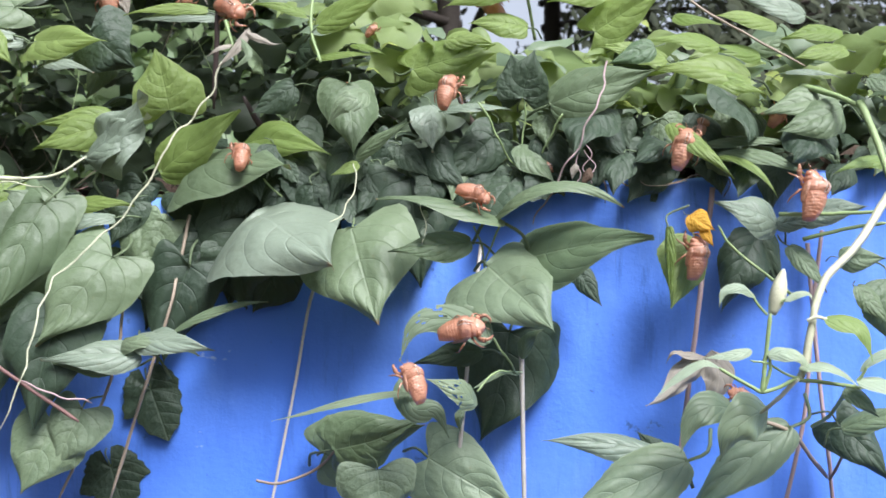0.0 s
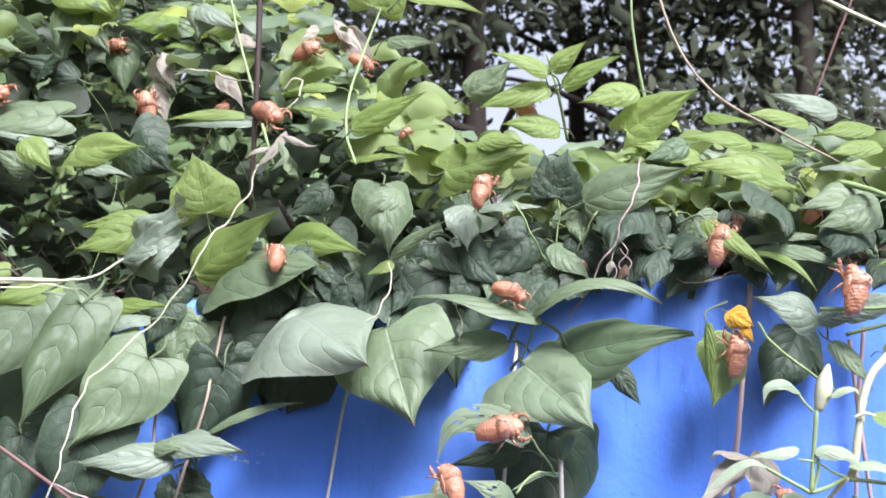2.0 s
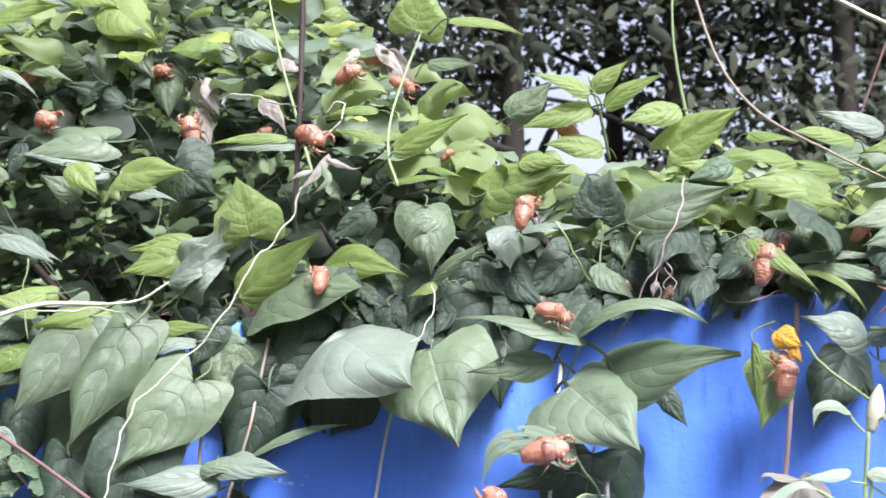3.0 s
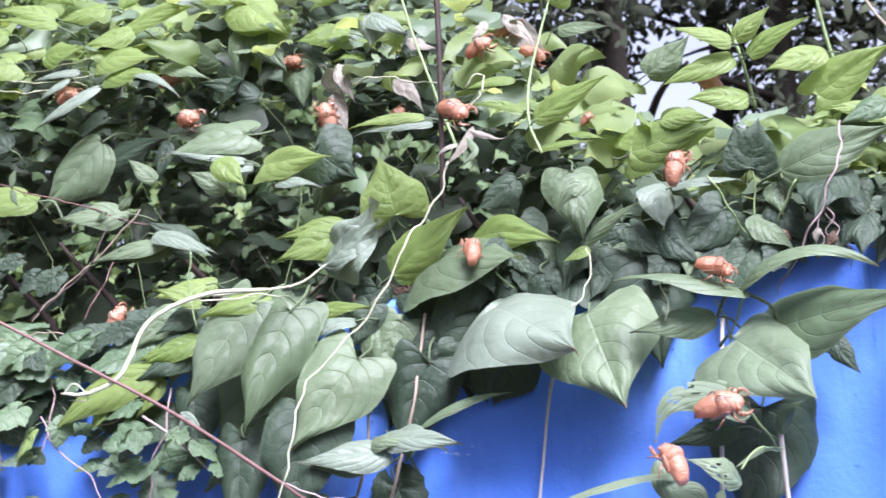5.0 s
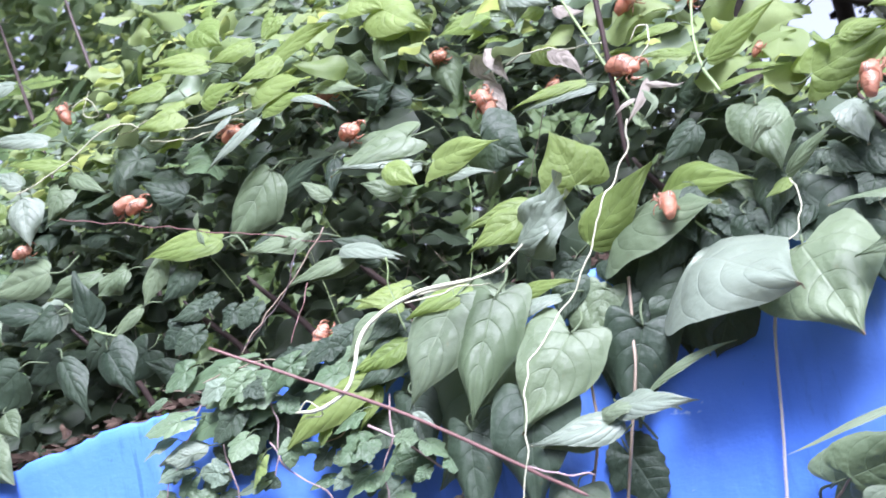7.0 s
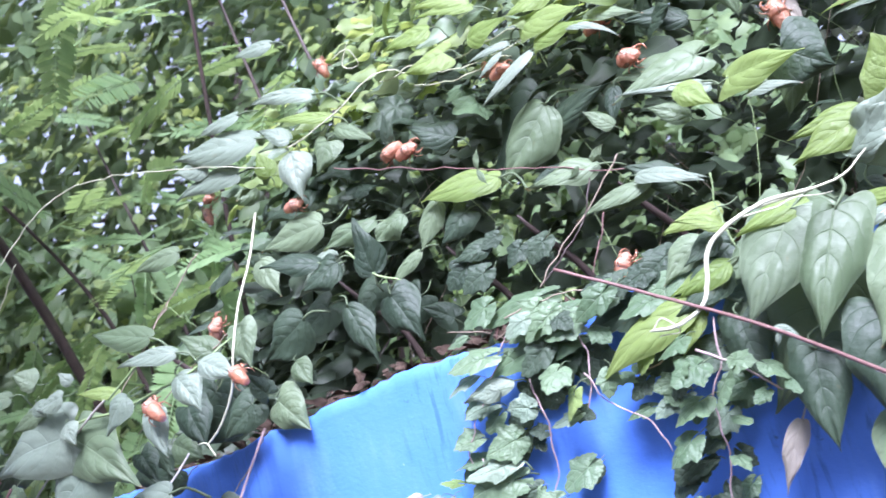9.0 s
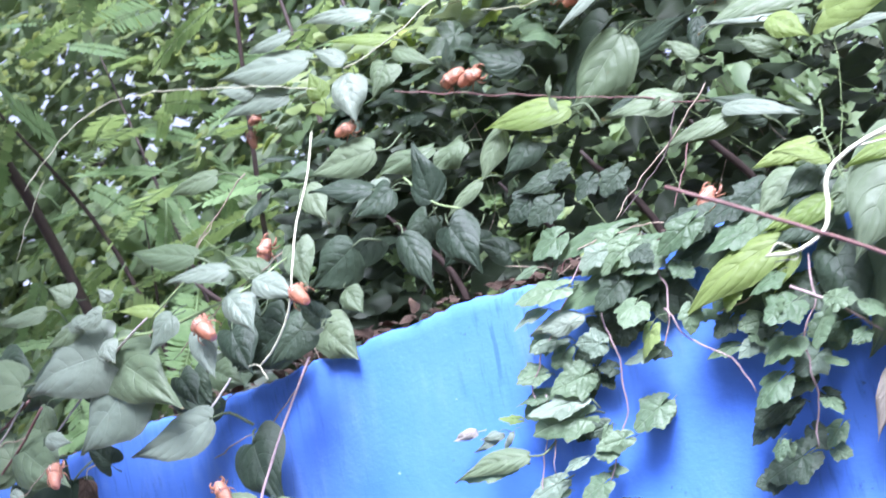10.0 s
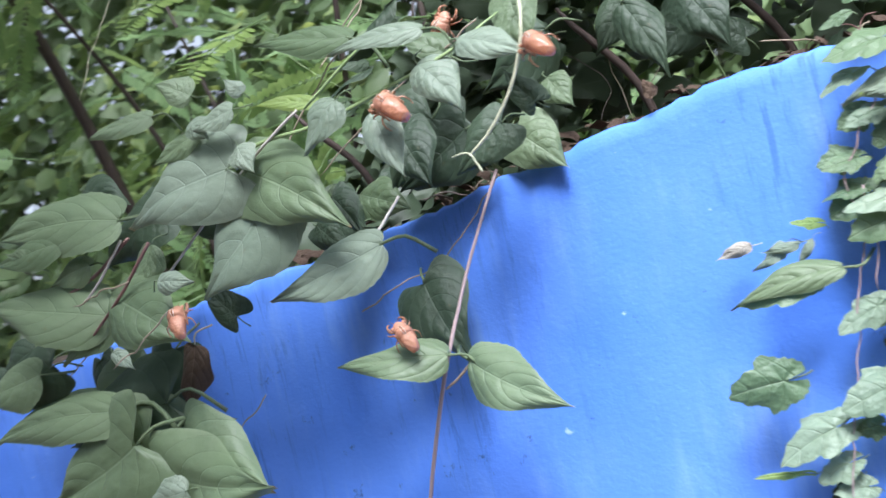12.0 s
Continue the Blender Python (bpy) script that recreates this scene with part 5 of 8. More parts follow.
leaf(vine_c, (-0.339, 0.991, 1.793), (-0.339, 0.987, 1.743), 0.5, 6, "om", fold=0.35, droop=0.5, wave=0.15)
leaf(vine_c, (-0.328, 0.989, 1.789), (-0.295, 0.980, 1.746), 0.5, 10, "om", fold=0.2, droop=0.5, wave=0.1)
leaf(vine_c, (-0.165, 0.872, 1.673), (-0.225, 0.872, 1.668), 0.2, 36, "oy", fold=0.2, droop=0.6, wave=0.06)
leaf(vine_c, (-0.159, 0.873, 1.668), (-0.220, 0.875, 1.663), 0.24, 40, "op", fold=0.2, droop=0.7, wave=0.1)
leaf(vine_c, (-0.323, 0.934, 1.686), (-0.396, 0.930, 1.670), 0.5, 36, "hm", fold=0.2, droop=0.5, wave=0.1)
leaf(vine_c, (-0.323, 0.928, 1.663), (-0.392, 0.928, 1.675), 0.22, 46, "op", fold=0.2, droop=0.5, wave=0.08)
leaf(vine_c, (-0.340, 0.911, 1.663), (-0.315, 0.901, 1.637), 0.62, 20, "oy", fold=0.2, droop=0.5, wave=0.1)
leaf(vine_c, (-0.459, 0.961, 1.698), (-0.521, 0.963, 1.640), 0.6, 6, "om", fold=0.25, droop=0.5, wave=0.12)
leaf(vine_c, (-0.464, 0.972, 1.674), (-0.397, 0.955, 1.694), 0.36, 12, "ok", fold=0.2, droop=0.5, wave=0.1)
leaf(vine_c, (-0.400, 0.927, 1.653), (-0.422, 0.925, 1.673), 0.52, 26, "om", fold=0.2, droop=0.5, wave=0.1)
leaf(vine_c, (-0.394, 0.946, 1.688), (-0.404, 0.944, 1.653), 0.42, 4, "ok", fold=0.2, droop=0.5, wave=0.1)
leaf(vine_c, (-0.512, 0.943, 1.647), (-0.591, 0.948, 1.650), 0.34, 34, "oy", fold=0.2, droop=0.5, wave=0.1)
leaf(vine_c, (-0.451, 0.929, 1.634), (-0.478, 0.926, 1.630), 0.55, 30, "vk", fold=0.2, droop=0.5, wave=0.1)
leaf(vine_c, (-0.378, 0.891, 1.597), (-0.444, 0.892, 1.584), 0.28, 40, "om", fold=0.2, droop=0.6, wave=0.1)
leaf(vine_c, (-0.386, 0.885, 1.603), (-0.333, 0.866, 1.579), 0.3, 40, "op", fold=0.2, droop=0.7, wave=0.1)
leaf(vine_c, (-0.334, 0.850, 1.557), (-0.374, 0.847, 1.550), 0.46, 32, "oy", fold=0.2, droop=0.5, wave=0.1)
leaf(vine_c, (-0.475, 0.903, 1.580), (-0.495, 0.901, 1.563), 0.9, 14, "vk", fold=0.2, droop=0.4, wave=0.1)
leaf(vine_c, (-0.534, 0.909, 1.570), (-0.562, 0.908, 1.557), 0.85, 16, "vk", fold=0.2, droop=0.4, wave=0.1)
leaf(vine_c, (-0.534, 0.933, 1.594), (-0.574, 0.934, 1.587), 0.5, 24, "ok", fold=0.2, droop=0.5, wave=0.1)
leaf(vine_c, (-0.552, 0.946, 1.629), (-0.585, 0.948, 1.606), 0.7, 10, "hk", fold=0.2, droop=0.5, wave=0.1)
leaf(vine_c, (-0.411, 0.843, 1.527), (-0.439, 0.837, 1.515), 0.75, 30, "vi", fold=0.2, droop=0.5, wave=0.1)
leaf(vine_c, (-0.475, 0.857, 1.533), (-0.534, 0.859, 1.523), 0.45, 40, "vi", fold=0.2, droop=0.5, wave=0.1)
leaf(vine_c, (-0.455, 0.848, 1.515), (-0.510, 0.849, 1.499), 0.6, 30, "vi", fold=0.2, droop=0.5, wave=0.1)
leaf(vine_c, (-0.463, 0.847, 1.496), (-0.534, 0.853, 1.483), 0.5, 34, "vi", fold=0.2, droop=0.5, wave=0.1)
leaf(vine_c, (-0.397, 0.843, 1.506), (-0.451, 0.847, 1.494), 0.55, 20, "vk", fold=0.2, droop=0.5, wave=0.1)
leaf(vine_c, (-0.363, 0.811, 1.497), (-0.441, 0.814, 1.457), 0.36, 26, "oo", fold=0.2, droop=0.7, wave=0.1)
leaf(vine_c, (-0.328, 0.815, 1.516), (-0.376, 0.815, 1.504), 0.4, 30, "oy", fold=0.2, droop=0.6, wave=0.1)
leaf(vine_c, (-0.428, 0.976, 1.738), (-0.464, 0.974, 1.721), 0.4, 24, "ok", fold=0.2, droop=0.5, wave=0.1)
leaf(vine_c, (-0.339, 0.925, 1.639), (-0.372, 0.926, 1.658), 0.5, 20, "om", fold=0.2, droop=0.5, wave=0.1)
leaf(vine_c, (-0.290, 0.903, 1.638), (-0.250, 0.886, 1.628), 0.3, 40, "op", fold=0.2, droop=0.8, wave=0.1)
leaf(vine_c, (-0.358, 0.898, 1.588), (-0.399, 0.899, 1.615), 0.5, 20, "ok", fold=0.2, droop=0.5, wave=0.1)
leaf(vine_c, (-0.553, 0.976, 1.702), (-0.597, 0.977, 1.727), 0.6, 20, "ok", fold=0.2, droop=0.5, wave=0.1)
leaf(vine_c, (-0.758, 0.980, 1.774), (-0.869, 0.992, 1.787), 0.36, 30, "op", fold=0.2, droop=0.5, wave=0.1)
leaf(vine_c, (-0.823, 0.983, 1.764), (-0.869, 0.984, 1.772), 0.6, 30, "op", fold=0.2, droop=0.5, wave=0.1)
leaf(vine_c, (-0.789, 0.981, 1.747), (-0.874, 0.987, 1.744), 0.36, 26, "op", fold=0.2, droop=0.5, wave=0.1)
leaf(vine_c, (-0.773, 0.982, 1.804), (-0.828, 0.986, 1.799), 0.36, 30, "op", fold=0.2, droop=0.5, wave=0.1)
leaf(vine_c, (-0.686, 0.982, 1.794), (-0.762, 0.987, 1.809), 0.28, 34, "op", fold=0.2, droop=0.5, wave=0.1)
leaf(vine_c, (-0.733, 1.016, 1.873), (-0.784, 1.018, 1.874), 0.4, 30, "op", fold=0.2, droop=0.5, wave=0.1)
leaf(vine_c, (-0.718, 0.973, 1.757), (-0.753, 0.975, 1.778), 0.5, 34, "op", fold=0.2, droop=0.5, wave=0.1)
leaf(vine_c, (-0.747, 0.968, 1.729), (-0.754, 0.967, 1.757), 0.8, 14, "oy", fold=0.2, droop=0.5, wave=0.1)
leaf(vine_c, (-0.722, 0.974, 1.746), (-0.718, 0.967, 1.695), 0.7, 14, "op", fold=0.3, droop=0.5, wave=0.15)
leaf(vine_c, (-0.682, 0.978, 1.743), (-0.699, 0.976, 1.715), 1.1, 16, "hm", fold=0.2, droop=0.5, wave=0.1)
leaf(vine_c, (-0.673, 0.986, 1.756), (-0.629, 0.973, 1.724), 0.32, 30, "om", fold=0.2, droop=0.5, wave=0.1)
leaf(vine_c, (-0.620, 0.977, 1.720), (-0.615, 0.974, 1.750), 0.42, 10, "ok", fold=0.2, droop=0.5, wave=0.1)
leaf(vine_c, (-0.670, 0.980, 1.765), (-0.737, 0.983, 1.783), 0.24, 40, "oy", fold=0.2, droop=0.5, wave=0.08)
leaf(vine_c, (-0.699, 0.970, 1.632), (-0.751, 0.971, 1.606), 0.62, 18, "op", fold=0.25, droop=0.5, wave=0.12)
leaf(vine_c, (-0.646, 0.962, 1.651), (-0.711, 0.964, 1.640), 0.42, 28, "om", fold=0.25, droop=0.8, wave=0.45)
leaf(vine_c, (-0.613, 0.952, 1.646), (-0.651, 0.952, 1.627), 0.68, 20, "om", fold=0.25, droop=0.8, wave=0.45)
leaf(vine_c, (-0.579, 0.955, 1.648), (-0.607, 0.953, 1.606), 0.5, 8, "om", fold=0.3, droop=0.5, wave=0.15)
leaf(vine_c, (-0.606, 0.949, 1.609), (-0.647, 0.948, 1.582), 0.3, 20, "om", fold=0.3, droop=0.5, wave=0.12)
leaf(vine_c, (-0.711, 0.978, 1.669), (-0.789, 0.985, 1.663), 0.5, 16, "om", fold=0.2, droop=0.4, wave=0.1)
leaf(vine_c, (-0.558, 0.937, 1.584), (-0.585, 0.935, 1.566), 0.95, 12, "vk", fold=0.2, droop=0.4, wave=0.1)
leaf(vine_c, (-0.525, 0.932, 1.598), (-0.542, 0.930, 1.590), 0.9, 14, "vk", fold=0.2, droop=0.4, wave=0.1)
leaf(vine_c, (-0.504, 0.924, 1.583), (-0.520, 0.921, 1.567), 0.9, 12, "vk", fold=0.2, droop=0.4, wave=0.1)
leaf(vine_c, (-0.481, 0.914, 1.566), (-0.494, 0.912, 1.551), 0.9, 12, "vk", fold=0.2, droop=0.4, wave=0.1)
leaf(vine_c, (-0.524, 0.945, 1.654), (-0.589, 0.948, 1.651), 0.36, 30, "oy", fold=0.2, droop=0.5, wave=0.1)
leaf(vine_c, (-0.417, 0.910, 1.625), (-0.482, 0.911, 1.624), 0.4, 34, "om", fold=0.25, droop=0.5, wave=0.35)
leaf(vine_c, (-0.377, 0.897, 1.591), (-0.427, 0.895, 1.584), 0.3, 32, "om", fold=0.25, droop=0.5, wave=0.15)
leaf(vine_c, (-0.370, 0.886, 1.595), (-0.332, 0.874, 1.582), 0.26, 46, "op", fold=0.2, droop=0.7, wave=0.1)
leaf(vine_c, (-0.329, 0.859, 1.558), (-0.374, 0.857, 1.550), 0.4, 28, "oy", fold=0.2, droop=0.5, wave=0.1)
leaf(vine_c, (-0.471, 1.013, 1.701), (-0.541, 1.016, 1.650), 0.68, 8, "hk", fold=0.2, droop=0.4, wave=0.1)
leaf(vine_c, (-0.916, 1.026, 1.702), (-0.984, 1.031, 1.697), 0.4, 26, "om", fold=0.2, droop=0.5, wave=0.1)
leaf(vine_c, (-0.787, 0.975, 1.655), (-0.769, 0.968, 1.612), 0.6, 14, "om", fold=0.2, droop=0.5, wave=0.1)
leaf(vine_c, (-0.691, 1.019, 1.599), (-0.721, 1.020, 1.567), 0.8, 6, "hk", fold=0.2, droop=0.4, wave=0.1)
leaf(vine_c, (-0.643, 1.007, 1.575), (-0.684, 1.010, 1.546), 0.8, 6, "hk", fold=0.2, droop=0.4, wave=0.1)
leaf(vine_c, (-0.761, 1.037, 1.595), (-0.810, 1.039, 1.572), 0.7, 10, "hk", fold=0.2, droop=0.4, wave=0.1)
leaf(vine_c, (-0.611, 0.996, 1.544), (-0.642, 0.997, 1.564), 0.7, 10, "hk", fold=0.2, droop=0.4, wave=0.1)
leaf(vine_c, (-0.258, 0.998, 1.722), (-0.252, 0.997, 1.691), 0.45, 10, "od", fold=0.3, droop=0.8)
leaf(vine_c, (-0.264, 0.999, 1.751), (-0.247, 0.996, 1.719), 0.5, 10, "od", fold=0.3, droop=1.0)
leaf(vine_c, (0.009, 0.873, 1.686), (0.033, 0.870, 1.714), 0.7, 0, "ok")
leaf(vine_c, (-0.092, 0.920, 1.752), (-0.069, 0.916, 1.721), 0.6, 10, "od", fold=0.3, droop=0.9, wave=0.3)
leaf(vine_c, (-0.477, 1.014, 1.706), (-0.549, 1.036, 1.652), 0.78, 5, "hk", fold=0.2, droop=0.4)
leaf(vine_c, (-0.685, 0.938, 1.623), (-0.727, 0.935, 1.606), 0.75, 15, "ok", fold=0.2, droop=0.4)
leaf(vine_c, (-0.705, 0.941, 1.628), (-0.770, 0.942, 1.642), 0.4, 40, "ok")
leaf(vine_c, (-0.257, 0.907, 1.662), (-0.224, 0.902, 1.635), 1.3, 0, "hk", fold=0.2, droop=0.3)
leaf(vine_c, (-0.643, 0.921, 1.599), (-0.650, 0.922, 1.654), 0.6, 0, "ok")
leaf(vine_c, (-0.676, 0.917, 1.578), (-0.657, 0.913, 1.521), 0.5, 0, "ok")
leaf(vine_c, (-0.637, 0.930, 1.576), (-0.616, 0.927, 1.529), 0.8, 0, "hk")
leaf(vine_c, (-0.734, 0.936, 1.582), (-0.793, 0.946, 1.553), 0.7, 0, "ok")
leaf(vine_c, (-0.667, 0.890, 1.510), (-0.671, 0.891, 1.523), 0.7, 0, "ob", fold=0.3, droop=1, wave=0.4, stalk=0)
leaf(vine_c, (-0.299, 0.694, 1.472), (-0.287, 0.692, 1.462), 0.35, 20, "lp", fold=0.3, droop=1, wave=0.3, stalk=0)
leaf(vine_c, (-0.297, 0.694, 1.469), (-0.301, 0.695, 1.460), 0.35, 0, "lp", fold=0.3, droop=1, wave=0.3, stalk=0)
leaf(vine_c, (-0.521, 0.917, 1.656), (-0.515, 0.916, 1.673), 0.3, 0, "lm", fold=0.3, droop=0.6, wave=0.3, stalk=0)
leaf(vine_c, (-0.521, 0.917, 1.655), (-0.515, 0.916, 1.640), 0.35, 0, "lm", fold=0.3, droop=0.6, wave=0.3, stalk=0)
leaf(vine_c, (-0.420, 0.900, 1.627), (-0.407, 0.898, 1.637), 0.5, 0, "lm", fold=0.3, droop=0.8, wave=0.4, stalk=0)
leaf(vine_c, (-0.432, 0.902, 1.627), (-0.444, 0.904, 1.618), 0.3, 0, "lm", fold=0.3, droop=0.8, wave=0.4, stalk=0)
stem(vine_d, "g", 3, 2, (-0.975, 0.826, 1.533), (-0.912, 0.815, 1.544), (-0.860, 0.807, 1.543), (-0.806, 0.798, 1.549), (-0.760, 0.790, 1.556), (-0.728, 0.805, 1.573))
stem(vine_d, "t", 1.7, 1.3, (-0.931, 0.859, 1.522), (-0.907, 0.865, 1.556), (-0.864, 0.878, 1.604), (-0.846, 0.895, 1.634))
stem(vine_d, "t", 1.7, 1.3, (-0.753, 0.849, 1.583), (-0.831, 0.862, 1.556), (-0.903, 0.874, 1.519))
stem(vine_d, "t", 1.7, 1.3, (-0.818, 0.920, 1.673), (-0.873, 0.909, 1.622), (-0.895, 0.903, 1.600))
stem(vine_d, "r", 3, 2, (-1.016, 0.823, 1.504), (-1.053, 0.829, 1.475), (-1.094, 0.836, 1.450))
stem(vine_d, "t", 1.7, 1.3, (-1.032, 0.815, 1.482), (-1.062, 0.820, 1.479), (-1.094, 0.826, 1.475))
stem(vine_d, "t", 1.7, 1.3, (-0.990, 0.793, 1.454), (-1.016, 0.798, 1.439), (-1.052, 0.804, 1.426))
stem(vine_d, "t", 1.7, 1.3, (-1.103, 0.917, 1.384), (-1.124, 0.910, 1.352), (-1.152, 0.905, 1.321))
stem(vine_d, "t", 1.7, 1.3, (-1.157, 0.906, 1.444), (-1.183, 0.910, 1.429), (-1.218, 0.916, 1.411))
stem(vine_d, "p", 1.7, 1.3, (-1.137, 1.023, 1.757), (-1.176, 1.029, 1.721), (-1.212, 1.035, 1.678))
stem(vine_d, "t", 1.6, 1.3, (-0.878, 0.920, 1.479), (-0.902, 0.924, 1.466), (-0.911, 0.925, 1.455))
leaf(vine_d, (-0.935, 0.815, 1.535), (-1.026, 0.820, 1.516), 0.72, 16, "hp", fold=0.15, droop=0.4, wave=0.1)
leaf(vine_d, (-0.927, 0.822, 1.531), (-0.852, 0.802, 1.475), 0.62, 12, "hm", fold=0.15, droop=0.4, wave=0.1)
leaf(vine_d, (-0.916, 0.818, 1.508), (-0.980, 0.819, 1.455), 0.82, 10, "hp", fold=0.15, droop=0.4, wave=0.1)
leaf(vine_d, (-0.848, 0.833, 1.462), (-0.940, 0.836, 1.443), 0.44, 22, "op", fold=0.2, droop=0.4, wave=0.1)
leaf(vine_d, (-0.813, 0.791, 1.537), (-0.799, 0.781, 1.493), 0.55, 10, "op", fold=0.2, droop=0.4, wave=0.1)
leaf(vine_d, (-0.839, 0.797, 1.552), (-0.866, 0.794, 1.524), 0.72, 16, "op", fold=0.2, droop=0.5, wave=0.1)
leaf(vine_d, (-0.778, 0.789, 1.555), (-0.755, 0.780, 1.519), 0.66, 14, "op", fold=0.2, droop=0.5, wave=0.1)
leaf(vine_d, (-0.769, 0.784, 1.573), (-0.831, 0.784, 1.576), 0.3, 36, "op", fold=0.2, droop=0.5, wave=0.1)
leaf(vine_d, (-0.749, 0.785, 1.561), (-0.706, 0.772, 1.537), 0.46, 26, "op", fold=0.2, droop=0.5, wave=0.1)
leaf(vine_d, (-0.949, 0.814, 1.589), (-0.974, 0.814, 1.604), 0.8, 20, "oq", fold=0.2, droop=0.4, wave=0.1)
leaf(vine_d, (-0.985, 0.817, 1.585), (-1.044, 0.819, 1.584), 0.34, 32, "oq", fold=0.2, droop=0.5, wave=0.1)
leaf(vine_d, (-0.917, 0.808, 1.570), (-0.953, 0.810, 1.564), 0.55, 26, "op", fold=0.2, droop=0.5, wave=0.1)
leaf(vine_d, (-0.955, 0.823, 1.566), (-0.999, 0.824, 1.553), 0.45, 24, "om", fold=0.2, droop=0.5, wave=0.1)
leaf(vine_d, (-0.858, 0.811, 1.557), (-0.904, 0.810, 1.567), 0.3, 36, "oy", fold=0.2, droop=0.5, wave=0.1)
leaf(vine_d, (-1.065, 0.835, 1.475), (-0.998, 0.818, 1.430), 0.72, 14, "om", fold=0.2, droop=0.4, wave=0.1)
leaf(vine_d, (-1.077, 0.843, 1.459), (-1.133, 0.846, 1.435), 0.5, 20, "om", fold=0.2, droop=0.5, wave=0.1)
leaf(vine_d, (-1.078, 0.841, 1.463), (-1.198, 0.849, 1.495), 0.46, 28, "om", fold=0.2, droop=0.4, wave=0.1)
leaf(vine_d, (-1.031, 0.845, 1.505), (-1.048, 0.842, 1.473), 0.8, 12, "om", fold=0.2, droop=0.4, wave=0.1)
leaf(vine_d, (-1.046, 0.838, 1.527), (-1.173, 0.849, 1.540), 0.42, 28, "om", fold=0.2, droop=0.4, wave=0.1)
leaf(vine_d, (-1.179, 0.870, 1.434), (-1.250, 0.875, 1.424), 0.6, 20, "om", fold=0.2, droop=0.4, wave=0.1)
leaf(vine_d, (-0.829, 0.862, 1.531), (-0.813, 0.855, 1.489), 0.85, 8, "hk", fold=0.15, droop=0.4, wave=0.1)
leaf(vine_d, (-0.757, 0.854, 1.517), (-0.794, 0.854, 1.492), 0.8, 10, "hk", fold=0.15, droop=0.4, wave=0.1)
leaf(vine_d, (-0.884, 0.851, 1.502), (-0.865, 0.844, 1.471), 0.7, 10, "hk", fold=0.15, droop=0.4, wave=0.1)
leaf(vine_d, (-1.092, 0.865, 1.561), (-1.046, 0.854, 1.538), 0.6, 20, "hk", fold=0.15, droop=0.4, wave=0.1)
leaf(vine_d, (-0.980, 0.857, 1.510), (-1.010, 0.856, 1.532), 0.8, 10, "hk", fold=0.15, droop=0.4, wave=0.1)
leaf(vine_d, (-0.727, 0.835, 1.521), (-0.741, 0.831, 1.545), 0.7, 10, "hk", fold=0.15, droop=0.4, wave=0.1)
stem(vine_d, "r", 3.0, 2.2, (-1.044, 0.839, 1.513), (-1.091, 0.845, 1.492), (-1.145, 0.852, 1.483))
stem(vine_d, "w", 2.2, 2.0, (-0.950, 0.832, 1.524), (-0.982, 0.835, 1.503), (-1.020, 0.841, 1.480))
stem(vine_d, "w", 2.2, 2.0, (-1.048, 0.836, 1.513), (-1.081, 0.839, 1.486), (-1.119, 0.846, 1.467))
stem(vine_d, "w", 2.2, 2.0, (-0.842, 0.864, 1.491), (-0.852, 0.856, 1.478), (-0.859, 0.841, 1.465))
stem(vine_d, "g", 2.2, 2.0, (-0.798, 0.797, 1.585), (-0.826, 0.799, 1.573), (-0.865, 0.804, 1.554))
stem(vine_d, "w", 2.2, 2.0, (-0.871, 0.807, 1.556), (-0.901, 0.812, 1.543), (-0.937, 0.826, 1.529))
stem(vine_d, "w", 2.2, 2.0, (-1.093, 0.869, 1.389), (-1.141, 0.875, 1.365), (-1.179, 0.882, 1.337))
leaf(vine_d, (-1.008, 0.861, 1.556), (-0.990, 0.858, 1.577), 0.8, 0, "op")
leaf(vine_d, (-1.007, 0.811, 1.475), (-0.974, 0.806, 1.468), 0.5, 20, "op")
leaf(vine_d, (-1.056, 0.809, 1.436), (-1.038, 0.806, 1.421), 0.5, 20, "op")
leaf(vine_d, (-1.125, 0.831, 1.513), (-1.152, 0.835, 1.528), 0.6, 0, "om")
leaf(vine_d, (-1.133, 0.892, 1.396), (-1.263, 0.893, 1.385), 0.3, 20, "om", fold=0.2, droop=0.4)
leaf(vine_d, (-1.106, 0.897, 1.403), (-1.178, 0.899, 1.359), 0.95, 5, "hm", fold=0.15, droop=0.3)
leaf(vine_d, (-1.063, 0.840, 1.339), (-0.956, 0.813, 1.324), 0.66, 0, "hm", fold=0.1, droop=0.3)
leaf(vine_d, (-1.073, 0.832, 1.368), (-1.173, 0.849, 1.335), 0.8, 5, "hm", fold=0.1, droop=0.3)
leaf(vine_d, (-1.080, 0.843, 1.361), (-1.069, 0.841, 1.331), 0.5, 10, "op")
leaf(vine_d, (-1.036, 0.826, 1.330), (-1.084, 0.834, 1.323), 0.6, 10, "op")
leaf(vine_d, (-1.086, 0.844, 1.503), (-1.133, 0.852, 1.496), 0.5, 20, "om")
leaf(vine_d, (-1.146, 0.864, 1.547), (-1.198, 0.873, 1.541), 0.5, 20, "om")
leaf(vine_d, (-0.720, 0.808, 1.580), (-0.714, 0.803, 1.544), 0.8, 6, "hm", fold=0.2, droop=0.4, wave=0.1)
leaf(vine_d, (-0.919, 0.807, 1.546), (-0.908, 0.801, 1.525), 0.85, 16, "op", fold=0.2, droop=0.6, wave=0.1)
leaf(vine_d, (-0.952, 0.812, 1.572), (-0.940, 0.808, 1.556), 0.95, 14, "op", fold=0.2, droop=0.4, wave=0.1)
leaf(vine_d, (-0.763, 0.905, 1.514), (-0.732, 0.896, 1.481), 0.9, 6, "hm", fold=0.15, droop=0.4, wave=0.1)
